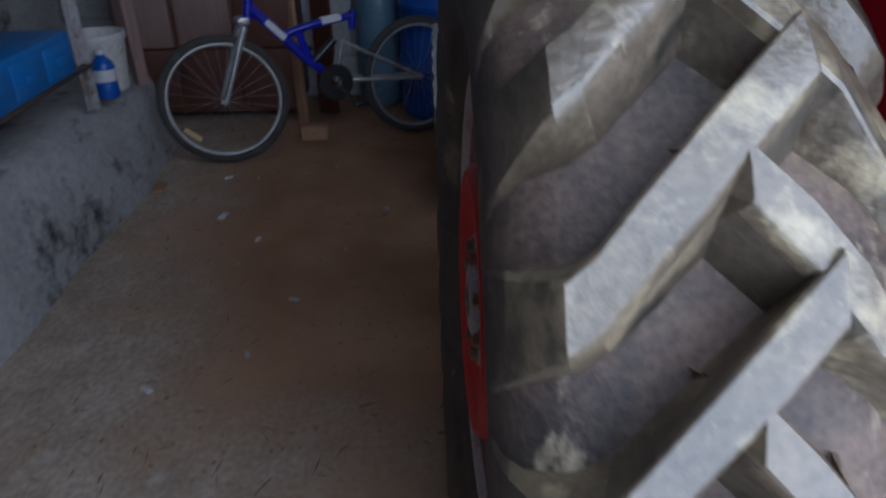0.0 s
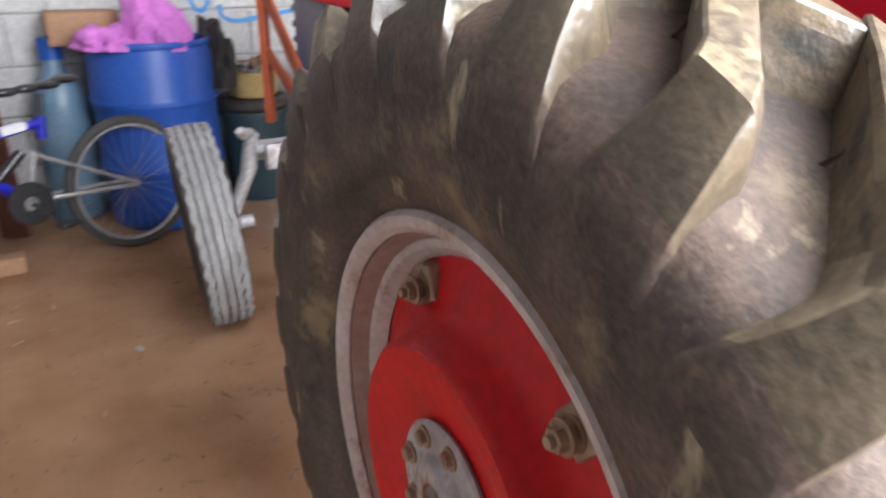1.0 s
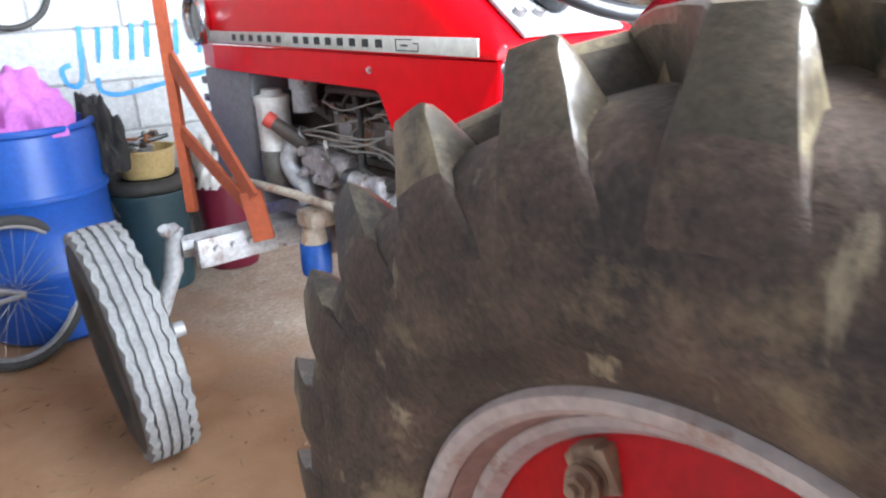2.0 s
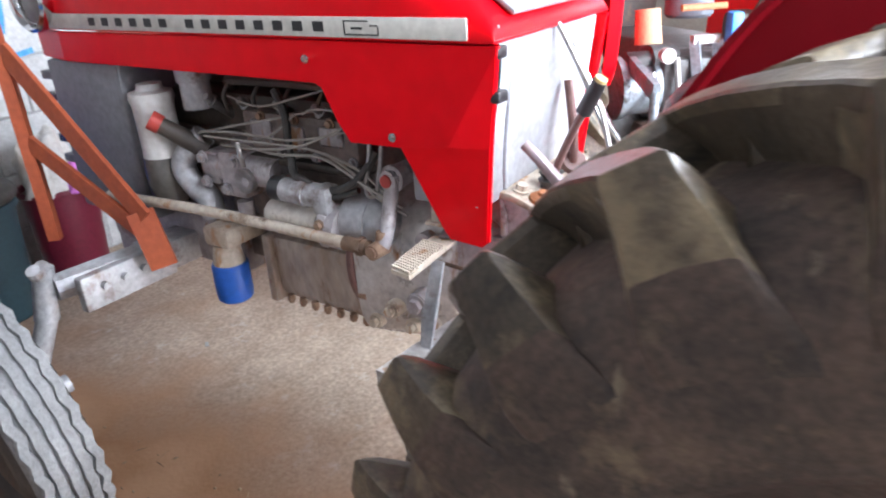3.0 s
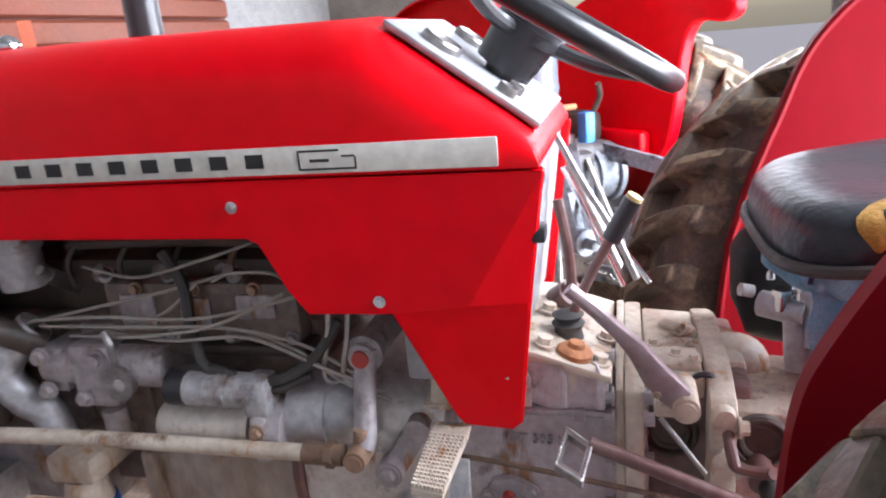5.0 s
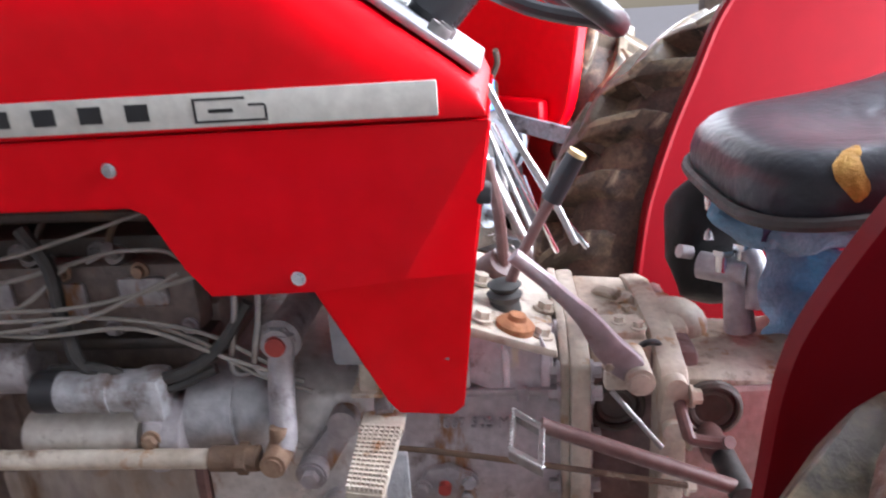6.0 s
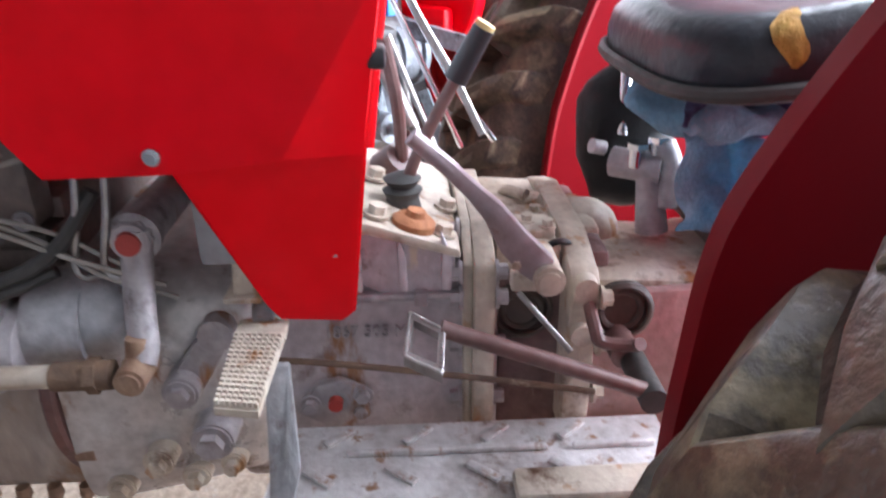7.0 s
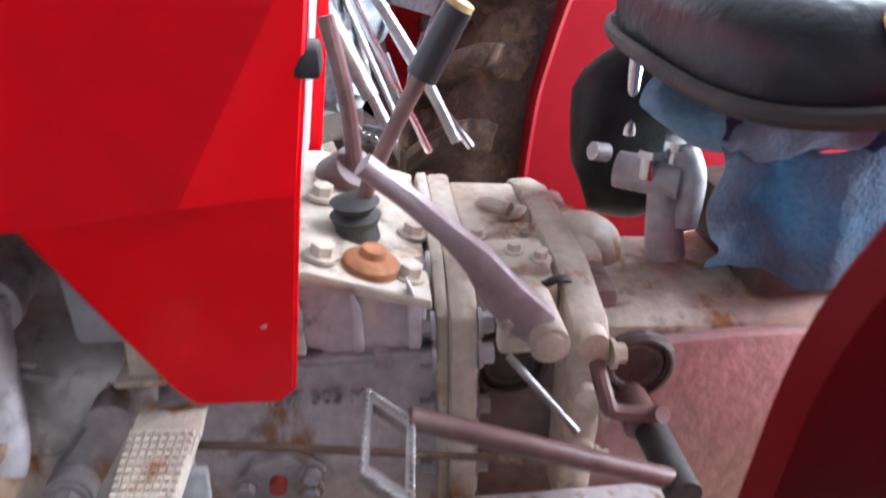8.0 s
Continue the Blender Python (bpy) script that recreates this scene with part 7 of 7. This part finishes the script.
# steel stand with a blue drawer box, bottles and a white pail
stand = thing("stand", (0, 0, 0), "grey angle-iron stand on the low wall", "stand")
for x, y in ((-2.22, 1.90), (-2.22, 1.05), (-2.75, 1.90), (-2.75, 1.05)):
    bm = bmesh.new()
    box(bm, x - 0.02, x + 0.02, y - 0.004, y + 0.004, 0.42, 1.05, 0.002)
    box(bm, x - 0.02, x - 0.012, y - 0.035, y + 0.004, 0.42, 1.05, 0.002)
    part("leg", bm, CAST, stand)
for z in (0.60, 0.93):
    bm = bmesh.new()
    box(bm, -2.78, -2.20, 1.0, 1.93, z - 0.015, z, 0.003)
    part("shelf", bm, CASTDARK if z < 0.7 else WOOD, stand)
dbox = thing("drawer_box", (-2.42, 1.42, 0.60), "bright blue plastic drawer box on the steel stand", "drawer box")
bm = bmesh.new()
box(bm, -0.22, 0.22, -0.36, 0.36, 0.0, 0.155, 0.01)
part("body", bm, CRATE, dbox)
for k in range(3):
    bm = bmesh.new()
    box(bm, 0.22, 0.23, -0.34 + 0.23 * k, -0.13 + 0.23 * k, 0.02, 0.13, 0.005)
    d = part("drawer_front", bm, CRATE, dbox)
    bm = bmesh.new()
    box(bm, 0.23, 0.24, -0.27 + 0.23 * k, -0.20 + 0.23 * k, 0.06, 0.085, 0.004)
    part("pull", bm, CRATE, d)
bucket("pail", (-2.27, 2.17, 0.43), 0.115, 0.24, WHITEPL, "dull white plastic pail on the low wall")
bottle((-2.33, 1.75, 0.93), 0.075, 0.26, TEAL, "dark green oil can with a blue band", BLACK, FILTERBLUE)
bottle((-2.21, 2.03, 0.43), 0.045, 0.2, FILTERBLUE, "blue and white bottle beside the steel stand", WHITE, WHITE)
heap("sack", (-2.5, 1.2, 0.76), (0.2, 0.25, 0.14), DARKCLOTH, "dark sacking piled on the blue drawers", "sack", 17)

set_down(0.05, -0.03, 0.01)

# litter on the floor
random.seed(11)
for k, (x, y, s) in enumerate(((-1.635, 1.672, 0.03), (-1.99, 1.99, 0.055), (-1.25, 1.0, 0.018), (-1.45, 1.45, 0.018), (-1.1, 1.35, 0.014), (-0.95, 1.7, 0.02), (-1.7, 2.1, 0.02), (-1.2, 2.2, 0.02), (-1.35, 0.7, 0.015), (-1.6, 0.55, 0.02), (-0.3, 2.4, 0.015), (0.2, 2.2, 0.015), (-0.5, 2.3, 0.02))):
    bm = bmesh.new()
    box(bm, -s, s, -s * 0.45, s * 0.45, 0.0, s * 0.22, s * 0.06)
    crumple(bm, s * 0.18, 30 / s * 0.03, k)
    bm.transform(Matrix.Translation((x, y, 0.0)) @ Matrix.Rotation(random.uniform(0, 3), 4, "Z"))
    tagged(part("chip", bm, (WHITEPL, PALEWOOD, PALECONC)[k % 3]), "small pale chip of plaster or wood on the floor", "debris", "chips on the floor")
bm = bmesh.new()
random.seed(21)
for k in range(700):
    x, y = random.uniform(-2.0, 1.2), random.uniform(-0.6, 3.0)
    s = random.uniform(0.001, 0.0035)
    top = bm.verts.new((x, y, s * 0.9 - 0.003))
    base = [bm.verts.new((x + s * math.cos(q * 1.57 + k), y + s * 0.8 * math.sin(q * 1.57 + k), -0.004)) for q in range(4)]
    for q in range(4):
        bm.faces.new((base[q], base[(q + 1) % 4], top))
tagged(part("grit", bm, FLOOR, smooth=0), "loose pale grit scattered over the floor", "grit", kind="stuff")

set_down(-0.06, 0.05, 0.0)

# hoop on the wall, sprayed strokes, ribbed red sheet
bm = bmesh.new()
tube(bm, [(-0.53 + 0.18 * math.cos(k * math.tau / 44), WALL_Y - 0.03, 1.44 + 0.17 * math.sin(k * math.tau / 44)) for k in range(44)], 0.014, n=10, steps=0, closed=True)
tagged(part("hoop", bm, BLACKRUB), "thin black rubber hoop hung on the block wall", "hoop")


def stroke(pts, w):
    """One sprayed stroke lying on the wall."""
    bm = bmesh.new()
    p = smooth_path([(x, WALL_Y - 0.0045, z) for x, z in pts], 8)
    rows = []
    for i, q in enumerate(p):
        d = (p[min(i + 1, len(p) - 1)] - p[max(i - 1, 0)]).normalized()
        nrm = Vector((-d.z, 0, d.x))
        ww = w * (0.8 + 0.35 * noise.noise(q * 14))
        rows.append([bm.verts.new(q + nrm * ww), bm.verts.new(q - nrm * ww)])
    for i in range(len(rows) - 1):
        bm.faces.new((rows[i][0], rows[i + 1][0], rows[i + 1][1], rows[i][1]))
    part("spray_stroke", bm, PAINTBLUE, wall_north, smooth=0)


def spray(pts, w):
    stroke([(1.06 * x + 0.09, 1.02 * z - 0.10) for x, z in pts], w)


# what is written on the wall, as plain slanting bars and a sweep below them
for x, low, high, w in ((-0.33, 1.10, 1.34, 0.017), (-0.25, 1.17, 1.33, 0.014), (-0.17, 1.18, 1.33, 0.016), (-0.10, 1.17, 1.34, 0.014), (-0.03, 1.18, 1.35, 0.016), (0.04, 1.19, 1.34, 0.014), (0.11, 1.18, 1.35, 0.016), (0.23, 1.18, 1.38, 0.018)):
    spray([(x - 0.012, low), (x + 0.002, (low + high) / 2), (x + 0.012, high)], w)
spray([(-0.342, 1.10), (-0.37, 1.07), (-0.41, 1.09), (-0.42, 1.15), (-0.38, 1.17)], 0.015)
spray([(-0.28, 1.10), (-0.27, 1.04), (-0.20, 1.015), (-0.08, 1.03), (0.10, 1.06), (0.32, 1.10)], 0.015)

sheet = thing("shutter", (0, 0, 0), "red-brown ribbed metal shutter on the far wall", "shutter")
for k in range(16):
    bm = bmesh.new()
    prism(bm, [(WALL_Y - 0.012, 0.1 + 0.14 * k), (WALL_Y - 0.045, 0.115 + 0.14 * k), (WALL_Y - 0.045, 0.215 + 0.14 * k), (WALL_Y - 0.012, 0.238 + 0.14 * k)], "x", 0.75, 3.9, 0.003)
    part("slat", bm, SHEET, sheet)

# blocks of the far wall
bm = bmesh.new()
box(bm, -0.195, 0.195, -0.03, 0.012, -0.12, 0.12, 0.006, 1)
block_mesh = mesh_of("block", bm, BLOCK, 0)
for j in range(12):
    for i in range(24):
        x = -2.85 + 0.4 * i + (0.2 if j % 2 else 0.0)
        z = 0.125 + 0.25 * j
        if x > 1.3 or z > 2.2:
            continue
        o = new("block", block_mesh)
        o.parent = wall_north
        o.location = (x, WALL_Y + 0.03 + 0.003 * math.sin(i * 7.1 + j * 3.3), z)
        o.rotation_euler = (0.004 * math.sin(i * 3 + j), 0.004 * math.sin(i * 5 + 2 * j), 0)


# chaff, straw and grit trodden over the floor
def floor_chaff():
    rng = random.Random(11)
    bm = bmesh.new()
    for k in range(620):
        x, y = rng.uniform(-1.9, -0.32), rng.uniform(0.2, 2.9)
        a = rng.uniform(0, math.pi)
        long, wide = (rng.uniform(0.012, 0.04), 0.0016) if rng.random() < 0.45 else (rng.uniform(0.004, 0.012), rng.uniform(0.003, 0.007))
        d, e = Vector((math.cos(a), math.sin(a), 0)) * long, Vector((-math.sin(a), math.cos(a), 0)) * wide
        p = Vector((x, y, 0.008 * noise.noise(Vector((x * 1.1, y * 1.1, 0))) + 0.004 * noise.noise(Vector((x * 5, y * 5, 3))) - 0.003))
        up = Vector((0, 0, rng.uniform(0.002, 0.006)))
        base = [bm.verts.new(p + q) for q in (d, e, -d, -e)]
        tip = bm.verts.new(p + up + e * 0.2)
        for i in range(4):
            bm.faces.new((base[i], base[(i + 1) % 4], tip))
    return bm


CHAFF = material("straw_and_grit", (0.32, 0.22, 0.13), 0.9, second=(0.12, 0.075, 0.045), scale=9, amount=0.7, bump=0)
tagged(part("floor_chaff", floor_chaff(), CHAFF, smooth=0), "scattered straw, chaff and grit on the floor", "litter", kind="stuff")
